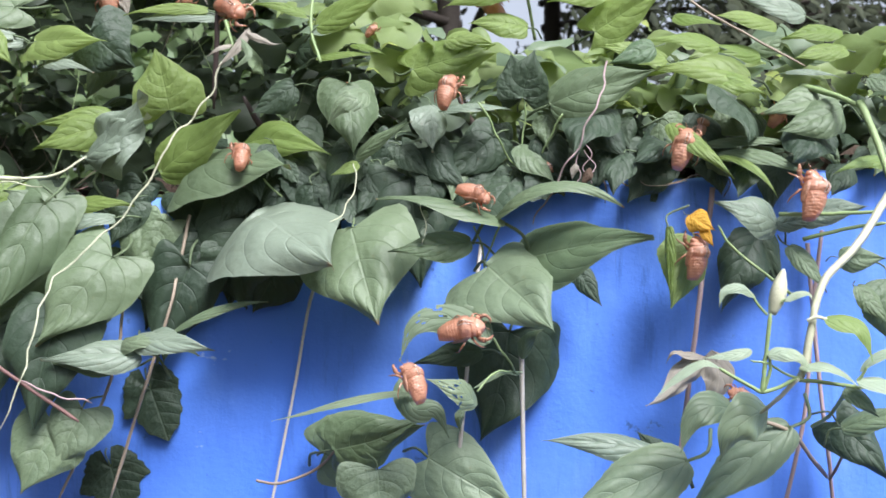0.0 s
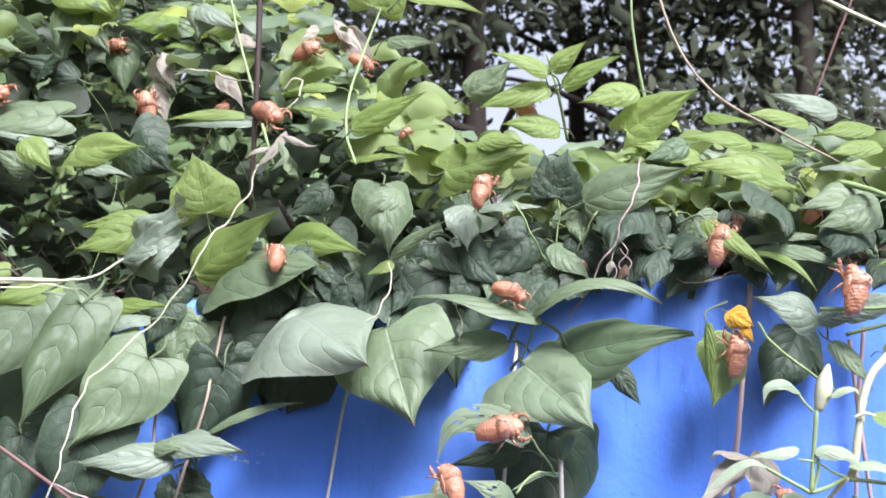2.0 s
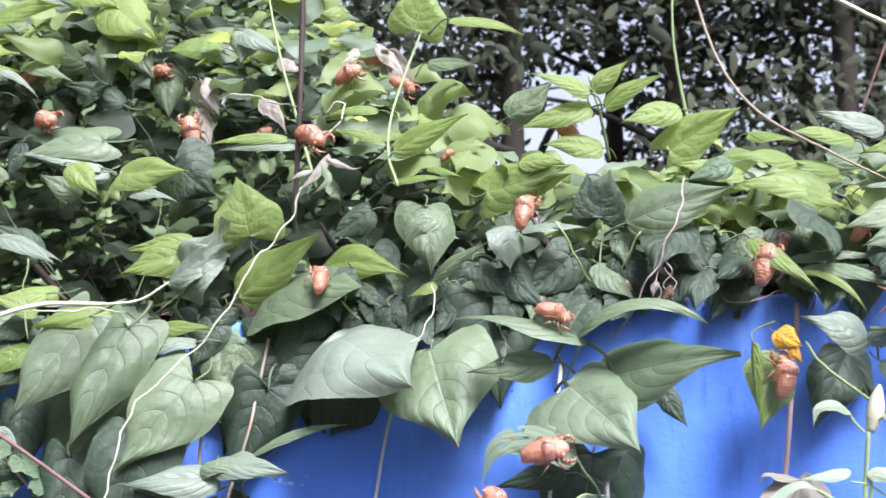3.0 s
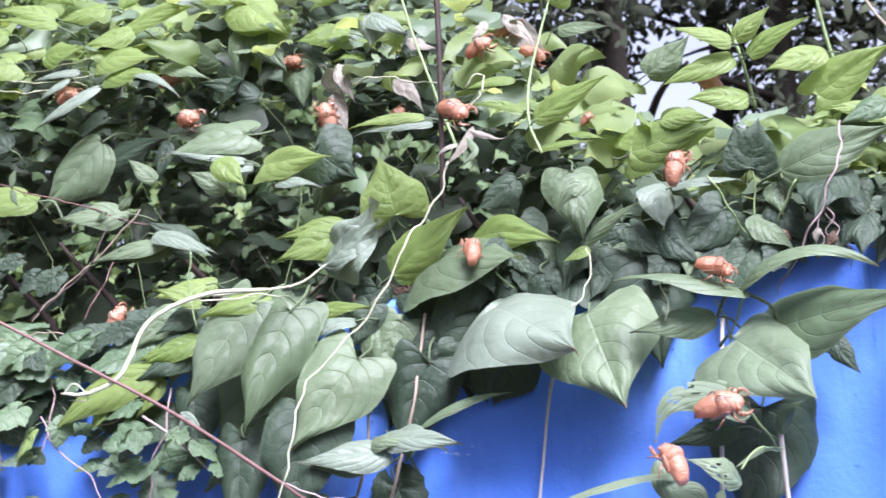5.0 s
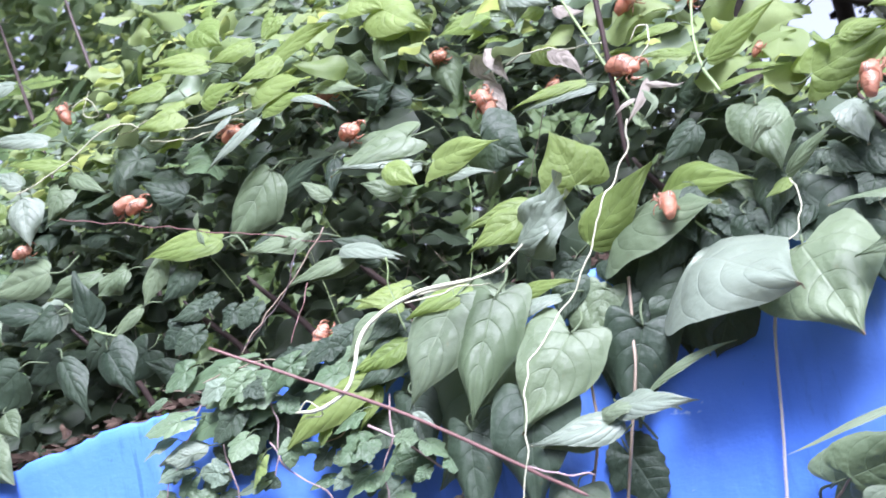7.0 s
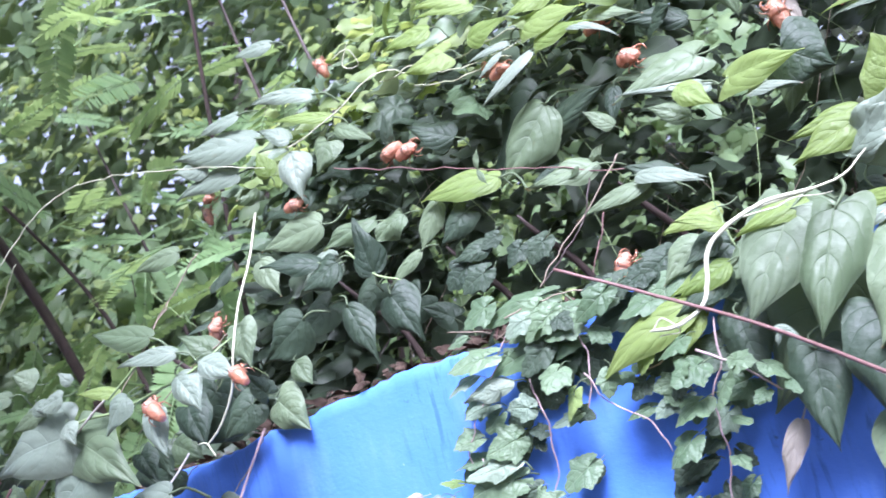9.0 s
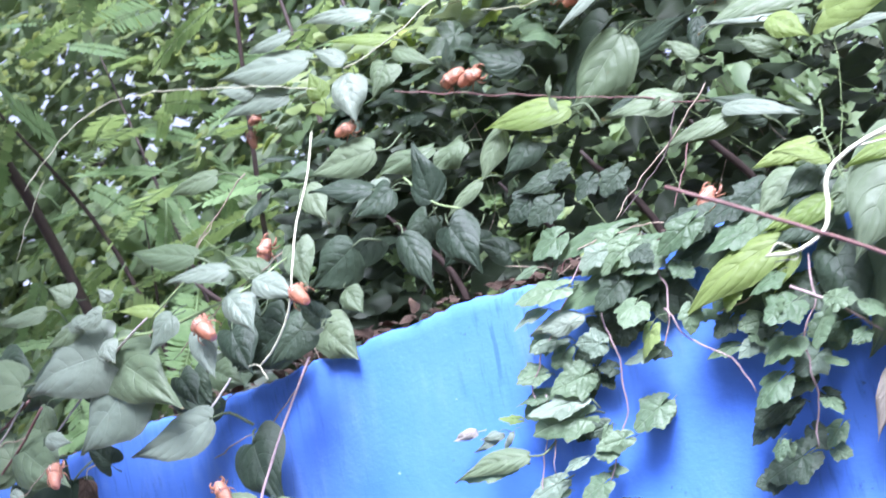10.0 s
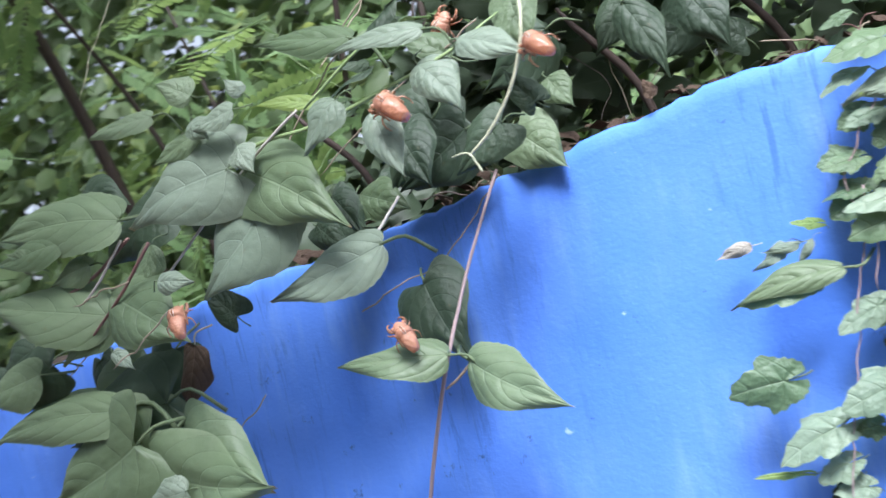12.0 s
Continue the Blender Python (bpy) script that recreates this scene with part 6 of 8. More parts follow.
leaf(vine_d, (-0.793, 0.888, 1.525), (-0.852, 0.892, 1.496), 0.8, 4, "hk", fold=0.15, droop=0.4, wave=0.1)
leaf(vine_d, (-0.734, 0.904, 1.544), (-0.719, 0.898, 1.519), 0.8, 10, "om", fold=0.15, droop=0.4, wave=0.1)
leaf(vine_d, (-0.845, 0.854, 1.601), (-0.929, 0.878, 1.624), 0.3, 34, "om", fold=0.2, droop=0.5, wave=0.1)
leaf(vine_d, (-1.098, 0.836, 1.524), (-1.170, 0.838, 1.521), 0.4, 30, "om", fold=0.2, droop=0.5, wave=0.1)
leaf(vine_d, (-1.086, 0.840, 1.393), (-1.224, 0.851, 1.388), 0.3, 30, "om", fold=0.2, droop=0.5, wave=0.1)
leaf(vine_d, (-1.062, 0.864, 1.390), (-1.169, 0.874, 1.372), 0.82, 10, "hk", fold=0.15, droop=0.3, wave=0.1)
leaf(vine_d, (-1.077, 0.841, 1.362), (-1.177, 0.847, 1.334), 0.8, 8, "hm", fold=0.15, droop=0.3, wave=0.1)
leaf(vine_d, (-1.051, 0.854, 1.353), (-0.968, 0.831, 1.317), 0.9, 8, "hm", fold=0.12, droop=0.3, wave=0.1)
leaf(vine_d, (-0.912, 0.817, 1.580), (-0.924, 0.817, 1.593), 0.7, 20, "op", fold=0.2, droop=0.6, wave=0.1)
leaf(vine_d, (-0.935, 0.823, 1.496), (-0.962, 0.822, 1.495), 0.6, 20, "om", fold=0.2, droop=0.4, wave=0.1)
leaf(vine_d, (-0.886, 0.901, 1.503), (-0.845, 0.888, 1.482), 0.7, 14, "om", fold=0.2, droop=0.4, wave=0.1)
leaf(vine_d, (-0.982, 0.857, 1.440), (-1.004, 0.857, 1.466), 0.8, 8, "hk", fold=0.2, droop=0.4, wave=0.1)
leaf(vine_d, (-1.187, 0.891, 1.438), (-1.246, 0.895, 1.416), 0.8, 4, "hk", fold=0.2, droop=0.4, wave=0.1)
leaf(vine_d, (-0.778, 0.853, 1.567), (-0.816, 0.854, 1.594), 0.5, 26, "om", fold=0.2, droop=0.5, wave=0.1)
leaf(vine_d, (-0.815, 0.889, 1.538), (-0.858, 0.897, 1.498), 1, 0, "hk", fold=0.1, droop=0.3)
leaf(vine_d, (-1.224, 0.917, 1.456), (-1.279, 0.926, 1.430), 0.6, 10, "ok")
leaf(vine_d, (-1.228, 0.938, 1.443), (-1.280, 0.946, 1.406), 0.8, 0, "ok")
leaf(vine_d, (-1.075, 0.892, 1.362), (-1.020, 0.883, 1.367), 0.6, 0, "hk")
leaf(vine_d, (-1.158, 0.936, 1.405), (-1.120, 0.930, 1.357), 0.7, 0, "hk")
leaf(vine_d, (-0.844, 0.894, 1.510), (-0.817, 0.890, 1.491), 0.8, 0, "ok")
leaf(vine_d, (-1.060, 0.910, 1.427), (-1.081, 0.913, 1.376), 0.55, 0, "ob", fold=0.3, droop=0.8, wave=0.35)
leaf(vine_d, (-1.090, 0.925, 1.428), (-1.135, 0.932, 1.367), 0.7, 0, "hk", fold=0.1, droop=0.3)
leaf(vine_d, (-1.166, 0.927, 1.433), (-1.156, 0.926, 1.392), 0.7, 0, "hk", fold=0.1, droop=0.3)
leaf(vine_d, (-1.263, 0.933, 1.421), (-1.305, 0.940, 1.459), 0.6, 0, "hk")
leaf(vine_d, (-0.919, 0.887, 1.489), (-0.895, 0.883, 1.467), 0.8, 0, "hk")
leaf(vine_d, (-0.900, 0.893, 1.505), (-0.884, 0.891, 1.472), 0.7, 0, "hk")
leaf(vine_d, (-0.889, 0.892, 1.480), (-0.922, 0.897, 1.451), 0.8, 0, "hk")
leaf(vine_d, (-1.064, 0.901, 1.534), (-1.122, 0.910, 1.504), 0.8, 10, "hk")
leaf(vine_d, (-0.822, 0.911, 1.532), (-0.785, 0.895, 1.493), 0.8, 0, "hk")
stem(vine_e, "n", 2.4, 2.9, (-0.784, 0.904, 1.494), (-0.807, 0.868, 1.435), (-0.827, 0.841, 1.378), (-0.858, 0.857, 1.320), (-0.892, 0.882, 1.256))
stem(vine_e, "t", 2, 1.6, (-0.810, 0.839, 1.375), (-0.823, 0.841, 1.366), (-0.833, 0.842, 1.361))
stem(vine_e, "t", 1.6, 1.4, (-0.921, 0.927, 1.421), (-0.882, 0.910, 1.432), (-0.838, 0.913, 1.447), (-0.784, 0.904, 1.490))
stem(vine_e, "t", 1.6, 1.4, (-1.031, 0.945, 1.375), (-1.063, 0.950, 1.351), (-1.091, 0.955, 1.322))
leaf(vine_e, (-0.821, 0.830, 1.383), (-0.895, 0.823, 1.390), 0.42, 40, "om", fold=0.2, droop=0.7)
leaf(vine_e, (-0.811, 0.839, 1.376), (-0.745, 0.818, 1.338), 0.5, 15, "om", fold=0.1, droop=0.5)
leaf(vine_e, (-0.850, 0.890, 1.430), (-0.822, 0.871, 1.372), 0.82, 5, "hk", fold=0.1, droop=0.3)


def strand(vine, mm, leaf_mm, *points):
    """An ivy runner with lobed leaves to both sides."""
    rng = random.Random(int(abs(points[0][0]) * 5000 + mm * 10))
    stem(vine, "n" if rng.random() < 0.6 else "t", mm, mm * 0.8, *points)
    line = smooth_line(points, 8)
    run, side = 0.0, 1
    for a, b in zip(line, line[1:]):
        run += (b - a).length
        if run > leaf_mm / 1000 * rng.uniform(0.2, 0.42) * (2.2 if mm < 1.95 else 1.0):
            run, side = 0.0, -side
            size = leaf_mm / 1000 * rng.uniform(0.6, 1.4)
            p = b + Vector((side * rng.uniform(0.006, 0.022), -rng.uniform(0.002, 0.01), rng.uniform(-0.002, 0.008)))
            d = Vector((side * rng.uniform(0.1, 0.9), -rng.uniform(0.1, 0.55), -rng.uniform(0.2, 0.9))).normalized()
            leaf(vine, tuple(p), tuple(p + d * size), rng.uniform(0.95, 1.15), rng.uniform(15, 70), "vy" if rng.random() < 0.04 else "vi", fold=rng.uniform(0.1, 0.5), droop=rng.uniform(0.1, 0.8), wave=0.12, stalk=0.6)


leaf(vine_i, (-0.522, 0.856, 1.539), (-0.548, 0.855, 1.526), 1.05, 35, "vi", fold=0.1, droop=0.3, wave=0.1)
leaf(vine_i, (-0.479, 0.848, 1.528), (-0.499, 0.844, 1.515), 1.05, 22, "vi", fold=0.1, droop=0.3, wave=0.1)
leaf(vine_i, (-0.465, 0.844, 1.518), (-0.482, 0.841, 1.511), 0.87, 54, "vk", fold=0.1, droop=0.3, wave=0.1)
leaf(vine_i, (-0.490, 0.848, 1.513), (-0.512, 0.848, 1.505), 0.79, 36, "vi", fold=0.1, droop=0.3, wave=0.1)
leaf(vine_i, (-0.419, 0.832, 1.525), (-0.440, 0.832, 1.528), 0.90, 12, "vk", fold=0.1, droop=0.3, wave=0.1)
leaf(vine_i, (-0.510, 0.853, 1.495), (-0.527, 0.854, 1.490), 1.05, 12, "vi", fold=0.1, droop=0.4, wave=0.1)
leaf(vine_i, (-0.470, 0.852, 1.496), (-0.486, 0.850, 1.493), 0.9, 10, "vk", fold=0.1, droop=0.3, wave=0.1)
leaf(vine_i, (-0.499, 0.861, 1.476), (-0.488, 0.856, 1.451), 0.95, 0, "vkf", fold=0.06, droop=0.2, wave=0.1)
leaf(vine_i, (-0.517, 0.848, 1.477), (-0.561, 0.846, 1.470), 0.42, 40, "op", fold=0.3, droop=0.9, wave=0.3)
leaf(vine_i, (-0.514, 0.859, 1.453), (-0.537, 0.861, 1.441), 0.9, 8, "vk", fold=0.1, droop=0.3, wave=0.1)
leaf(vine_i, (-0.522, 0.854, 1.433), (-0.537, 0.851, 1.421), 0.98, 0, "vi", fold=0.1, droop=0.4, wave=0.1)
leaf(vine_i, (-0.534, 0.858, 1.426), (-0.557, 0.858, 1.416), 0.9, 12, "vk", fold=0.1, droop=0.4, wave=0.1)
leaf(vine_i, (-0.557, 0.856, 1.419), (-0.583, 0.852, 1.411), 1.05, 15, "vi", fold=0.1, droop=0.4, wave=0.1)
leaf(vine_i, (-0.538, 0.854, 1.401), (-0.552, 0.854, 1.394), 1.05, 0, "vi", fold=0.1, droop=0.4, wave=0.1)
leaf(vine_i, (-0.503, 0.851, 1.433), (-0.516, 0.846, 1.436), 1.05, 36, "vk", fold=0.1, droop=0.4, wave=0.1)
leaf(vine_i, (-0.514, 0.857, 1.428), (-0.508, 0.851, 1.418), 0.9, 10, "vk", fold=0.1, droop=0.4, wave=0.1)
leaf(vine_i, (-0.473, 0.856, 1.398), (-0.492, 0.857, 1.389), 1.0, 6, "vk", fold=0.1, droop=0.2, wave=0.1)
leaf(vine_i, (-0.411, 0.827, 1.433), (-0.433, 0.827, 1.428), 0.54, 41, "vi", fold=0.1, droop=0.6, wave=0.1)
leaf(vine_i, (-0.397, 0.821, 1.439), (-0.392, 0.814, 1.430), 1.05, 34, "vi", fold=0.1, droop=0.4, wave=0.1)
leaf(vine_i, (-0.378, 0.822, 1.426), (-0.384, 0.816, 1.415), 1.03, 20, "vi", fold=0.1, droop=0.4, wave=0.1)
leaf(vine_i, (-0.354, 0.826, 1.428), (-0.341, 0.819, 1.419), 1.05, 0, "vi", fold=0.1, droop=0.4, wave=0.1)
leaf(vine_i, (-0.368, 0.820, 1.405), (-0.384, 0.816, 1.394), 1.05, 40, "vk", fold=0.1, droop=0.4, wave=0.1)
leaf(vine_i, (-0.397, 0.827, 1.382), (-0.418, 0.826, 1.365), 0.81, 33, "vk", fold=0.1, droop=0.4, wave=0.1)
leaf(vine_i, (-0.363, 0.828, 1.391), (-0.352, 0.822, 1.378), 0.8, 14, "vk", fold=0.1, droop=0.4, wave=0.1)
leaf(vine_i, (-0.384, 0.839, 1.454), (-0.403, 0.842, 1.445), 0.9, 6, "vk", fold=0.1, droop=0.3, wave=0.1)
leaf(vine_i, (-0.377, 0.833, 1.369), (-0.370, 0.823, 1.354), 0.92, 2, "vk", fold=0.1, droop=0.3, wave=0.1)
leaf(vine_i, (-0.374, 0.838, 1.461), (-0.352, 0.832, 1.449), 1.0, 4, "vk", fold=0.1, droop=0.3, wave=0.1)
leaf(vine_i, (-0.417, 0.839, 1.466), (-0.388, 0.830, 1.465), 0.81, 38, "vi", fold=0.1, droop=0.4, wave=0.1)
leaf(vine_i, (-0.465, 0.855, 1.484), (-0.430, 0.848, 1.467), 1.0, 2, "vkf", fold=0.1, droop=0.3, wave=0.1)
leaf(vine_i, (-0.368, 0.829, 1.425), (-0.374, 0.830, 1.410), 1.02, 7, "vi", fold=0.1, droop=0.4, wave=0.1)
leaf(vine_i, (-0.533, 0.845, 1.474), (-0.552, 0.842, 1.473), 0.34, 40, "vy", fold=0.2, droop=0.6, wave=0.1)
leaf(vine_i, (-0.550, 0.854, 1.465), (-0.567, 0.852, 1.458), 1.05, 12, "vi", fold=0.1, droop=0.4, wave=0.1)
leaf(vine_i, (-0.535, 0.850, 1.455), (-0.550, 0.849, 1.442), 1.05, 25, "vi", fold=0.1, droop=0.4, wave=0.1)
leaf(vine_i, (-0.563, 0.857, 1.442), (-0.583, 0.856, 1.440), 0.97, 22, "vi", fold=0.1, droop=0.4, wave=0.1)
leaf(vine_i, (-0.541, 0.848, 1.435), (-0.555, 0.845, 1.423), 0.85, 44, "vi", fold=0.1, droop=0.4, wave=0.1)
leaf(vine_i, (-0.519, 0.860, 1.431), (-0.538, 0.860, 1.425), 0.9, 10, "vk", fold=0.1, droop=0.4, wave=0.1)
leaf(vine_i, (-0.564, 0.851, 1.423), (-0.585, 0.846, 1.420), 0.60, 50, "vi", fold=0.1, droop=0.4, wave=0.1)
leaf(vine_i, (-0.506, 0.858, 1.464), (-0.519, 0.857, 1.474), 0.9, 6, "vk", fold=0.1, droop=0.4, wave=0.1)
leaf(vine_i, (-0.549, 0.851, 1.399), (-0.563, 0.851, 1.394), 1.04, 38, "vi", fold=0.1, droop=0.4, wave=0.1)
leaf(vine_i, (-0.534, 0.858, 1.393), (-0.548, 0.856, 1.385), 0.9, 12, "vk", fold=0.1, droop=0.4, wave=0.1)
leaf(vine_i, (-0.519, 0.848, 1.392), (-0.528, 0.848, 1.380), 1.05, 31, "vi", fold=0.1, droop=0.4, wave=0.1)
leaf(vine_i, (-0.525, 0.851, 1.376), (-0.512, 0.844, 1.376), 0.83, 27, "vi", fold=0.1, droop=0.4, wave=0.1)
leaf(vine_i, (-0.528, 0.844, 1.354), (-0.549, 0.842, 1.344), 1.01, 34, "vi", fold=0.1, droop=0.4, wave=0.1)
leaf(vine_i, (-0.564, 0.857, 1.352), (-0.582, 0.856, 1.354), 1.05, 34, "vi", fold=0.1, droop=0.4, wave=0.1)
leaf(vine_i, (-0.567, 0.866, 1.335), (-0.557, 0.862, 1.324), 0.9, 10, "vk", fold=0.1, droop=0.4, wave=0.1)
leaf(vine_i, (-0.623, 0.852, 1.325), (-0.662, 0.849, 1.322), 0.86, 1, "vi", fold=0.12, droop=0.4, wave=0.1)
leaf(vine_i, (-0.600, 0.847, 1.379), (-0.643, 0.845, 1.373), 0.50, 31, "vi", fold=0.15, droop=0.5, wave=0.1)
leaf(vine_i, (-0.533, 0.846, 1.307), (-0.551, 0.839, 1.294), 1.03, 43, "vi", fold=0.1, droop=0.4, wave=0.1)
leaf(vine_i, (-0.583, 0.859, 1.289), (-0.598, 0.856, 1.288), 1.05, 15, "vi", fold=0.1, droop=0.4, wave=0.1)
leaf(vine_i, (-0.517, 0.860, 1.331), (-0.509, 0.856, 1.322), 0.9, 10, "vk", fold=0.1, droop=0.4, wave=0.1)
leaf(vine_i, (-0.631, 0.864, 1.267), (-0.661, 0.861, 1.269), 0.2, 50, "vy", fold=0.1, droop=0.4, wave=0.1)
leaf(vine_i, (-0.603, 0.870, 1.257), (-0.621, 0.868, 1.247), 0.9, 12, "vk", fold=0.1, droop=0.4, wave=0.1)
leaf(vine_i, (-0.559, 0.862, 1.247), (-0.546, 0.853, 1.238), 1.05, 10, "vi", fold=0.1, droop=0.4, wave=0.1)
leaf(vine_i, (-0.547, 0.849, 1.519), (-0.563, 0.849, 1.514), 0.50, 28, "vi", fold=0.1, droop=0.4, wave=0.1)
leaf(vine_i, (-0.472, 0.838, 1.443), (-0.456, 0.832, 1.435), 0.81, 22, "vk", fold=0.1, droop=0.4, wave=0.1)
leaf(vine_i, (-0.524, 0.857, 1.429), (-0.544, 0.858, 1.417), 0.95, 10, "vk", fold=0.1, droop=0.4, wave=0.1)
leaf(vine_i, (-0.477, 0.855, 1.402), (-0.492, 0.855, 1.391), 1.0, 4, "vk", fold=0.1, droop=0.3, wave=0.1)
leaf(vine_i, (-0.381, 0.820, 1.389), (-0.402, 0.816, 1.378), 0.61, 49, "vk", fold=0.1, droop=0.4, wave=0.1)
leaf(vine_i, (-0.373, 0.821, 1.412), (-0.365, 0.817, 1.399), 0.98, 19, "vi", fold=0.1, droop=0.4, wave=0.1)
leaf(vine_i, (-0.392, 0.824, 1.362), (-0.401, 0.824, 1.351), 0.98, 38, "vi", fold=0.1, droop=0.4, wave=0.1)
leaf(vine_i, (-0.366, 0.820, 1.356), (-0.354, 0.815, 1.350), 1.05, 9, "vi", fold=0.1, droop=0.4, wave=0.1)
leaf(vine_i, (-0.409, 0.825, 1.454), (-0.424, 0.822, 1.441), 0.91, 26, "vk", fold=0.1, droop=0.4, wave=0.1)
leaf(vine_i, (-0.396, 0.823, 1.442), (-0.382, 0.813, 1.439), 1.05, 16, "vk", fold=0.1, droop=0.4, wave=0.1)
leaf(vine_i, (-0.313, 0.802, 1.404), (-0.337, 0.806, 1.358), 0.3, 0, "od", fold=0.3, droop=0.7, wave=0.35)
leaf(vine_i, (-0.602, 0.854, 1.400), (-0.624, 0.858, 1.400), 0.3, 0, "op", fold=0.3, droop=1.2, wave=0.5)
leaf(vine_i, (-0.594, 0.853, 1.401), (-0.605, 0.855, 1.388), 0.35, 0, "lp", fold=0.3, droop=1.2, wave=0.5)
leaf(vine_i, (-0.609, 0.855, 1.288), (-0.621, 0.858, 1.288), 0.4, 0, "oy", fold=0.3, droop=1.2, wave=0.5)
leaf(vine_i, (-0.582, 0.841, 1.383), (-0.647, 0.842, 1.372), 0.3, 30, "om", fold=0.2, droop=0.5)
leaf(vine_i, (-0.630, 0.869, 1.405), (-0.652, 0.869, 1.401), 0.4, 0, "od", fold=0.3, droop=1.2, wave=0.5)
leaf(vine_i, (-0.609, 0.860, 1.402), (-0.631, 0.859, 1.390), 0.4, 10, "op", fold=0.3, droop=1.2, wave=0.5)
leaf(vine_i, (-0.523, 0.831, 1.473), (-0.551, 0.836, 1.471), 0.5, 10, "op", fold=0.3, droop=1, wave=0.4)
strand(vine_i, 1.9, 22, (-0.351, 0.813, 1.484), (-0.353, 0.803, 1.453), (-0.366, 0.805, 1.425), (-0.367, 0.806, 1.394), (-0.374, 0.807, 1.361))
strand(vine_i, 1.9, 22, (-0.370, 0.816, 1.473), (-0.396, 0.820, 1.463), (-0.417, 0.824, 1.458))
stem(vine_i, "n", 1.5, 1.2, (-0.560, 0.852, 1.423), (-0.573, 0.850, 1.378), (-0.585, 0.852, 1.334), (-0.600, 0.854, 1.284), (-0.609, 0.856, 1.245))
stem(vine_i, "n", 1.6, 1.3, (-0.453, 0.820, 1.469), (-0.437, 0.817, 1.443), (-0.415, 0.813, 1.425), (-0.404, 0.812, 1.401))
strand(vine_i, 2, 20, (-0.365, 0.795, 1.466), (-0.340, 0.791, 1.449), (-0.317, 0.787, 1.427))
stem(vine_i, "n", 1.8, 1.4, (-0.503, 0.848, 1.475), (-0.497, 0.842, 1.445), (-0.500, 0.843, 1.410), (-0.511, 0.844, 1.383), (-0.532, 0.848, 1.344), (-0.554, 0.851, 1.307), (-0.567, 0.854, 1.271))
stem(vine_i, "n", 1.5, 1.2, (-0.505, 0.848, 1.520), (-0.532, 0.848, 1.486), (-0.554, 0.846, 1.455), (-0.570, 0.849, 1.425), (-0.561, 0.848, 1.397), (-0.566, 0.848, 1.364))
strand(vine_i, 1.9, 20, (-0.469, 0.842, 1.519), (-0.454, 0.840, 1.494), (-0.450, 0.834, 1.465), (-0.463, 0.836, 1.440))
stem(vine_i, "t", 1.6, 1.3, (-0.511, 0.849, 1.525), (-0.489, 0.851, 1.530), (-0.456, 0.845, 1.530), (-0.427, 0.835, 1.523))
stem(vine_b, "g", 2.6, 2.4, (0.163, 0.632, 1.427), (0.165, 0.632, 1.447), (0.167, 0.631, 1.469))
stem(vine_b, "g", 1.9, 1.6, (0.167, 0.631, 1.469), (0.162, 0.631, 1.473), (0.158, 0.631, 1.478))
stem(vine_b, "g", 1.9, 1.6, (0.168, 0.631, 1.469), (0.171, 0.630, 1.473), (0.174, 0.628, 1.476))
stem(vine_b, "g", 2.0, 1.7, (0.164, 0.632, 1.428), (0.167, 0.631, 1.439), (0.166, 0.630, 1.447))
stem(vine_b, "g", 2.4, 2.2, (0.163, 0.632, 1.427), (0.172, 0.631, 1.430), (0.182, 0.629, 1.436))
stem(vine_b, "g", 2.2, 1.8, (0.163, 0.632, 1.427), (0.152, 0.632, 1.433), (0.140, 0.632, 1.440))
stem(vine_b, "g", 1.9, 1.6, (0.181, 0.629, 1.435), (0.168, 0.631, 1.440), (0.157, 0.633, 1.445))
stem(vine_b, "p", 2.6, 2.2, (0.181, 0.629, 1.435), (0.174, 0.638, 1.423), (0.168, 0.649, 1.413))
stem(vine_b, "g", 2.4, 2.2, (0.182, 0.629, 1.434), (0.198, 0.630, 1.432), (0.218, 0.631, 1.429))
stem(vine_b, "g", 2.0, 1.6, (0.213, 0.630, 1.433), (0.215, 0.629, 1.436), (0.217, 0.627, 1.441))
stem(vine_b, "p", 2.0, 1.6, (0.185, 0.627, 1.465), (0.189, 0.625, 1.467), (0.194, 0.623, 1.466))
stem(vine_b, "t", 2.6, 2.6, (0.181, 0.685, 1.403), (0.202, 0.692, 1.394), (0.221, 0.709, 1.375), (0.238, 0.726, 1.359))
stem(vine_b, "g", 2.4, 2.2, (0.209, 0.680, 1.400), (0.211, 0.660, 1.410), (0.212, 0.640, 1.427))
bent(vine_b, "lw", 6, 30, 0.3, (0.159, 0.631, 1.477), (0.150, 0.630, 1.482), (0.142, 0.630, 1.480), (0.139, 0.629, 1.472))
bent(vine_b, "lw", 4.5, 40, 0.3, (0.173, 0.628, 1.475), (0.180, 0.626, 1.479), (0.185, 0.625, 1.479), (0.186, 0.623, 1.476))
bent(vine_b, "ow", 8.5, 30, 0.3, (0.165, 0.630, 1.447), (0.172, 0.627, 1.448), (0.180, 0.624, 1.446), (0.186, 0.622, 1.438))
bent(vine_b, "lw", 6, 55, 0.3, (0.141, 0.632, 1.440), (0.131, 0.631, 1.443), (0.118, 0.632, 1.435), (0.106, 0.632, 1.424))
bent(vine_b, "ow", 6.5, 30, 0.3, (0.158, 0.633, 1.449), (0.150, 0.632, 1.447), (0.141, 0.633, 1.446), (0.132, 0.633, 1.445))
bent(vine_b, "ow", 8, 55, 0.3, (0.181, 0.628, 1.440), (0.192, 0.624, 1.442), (0.202, 0.622, 1.438), (0.211, 0.620, 1.430))
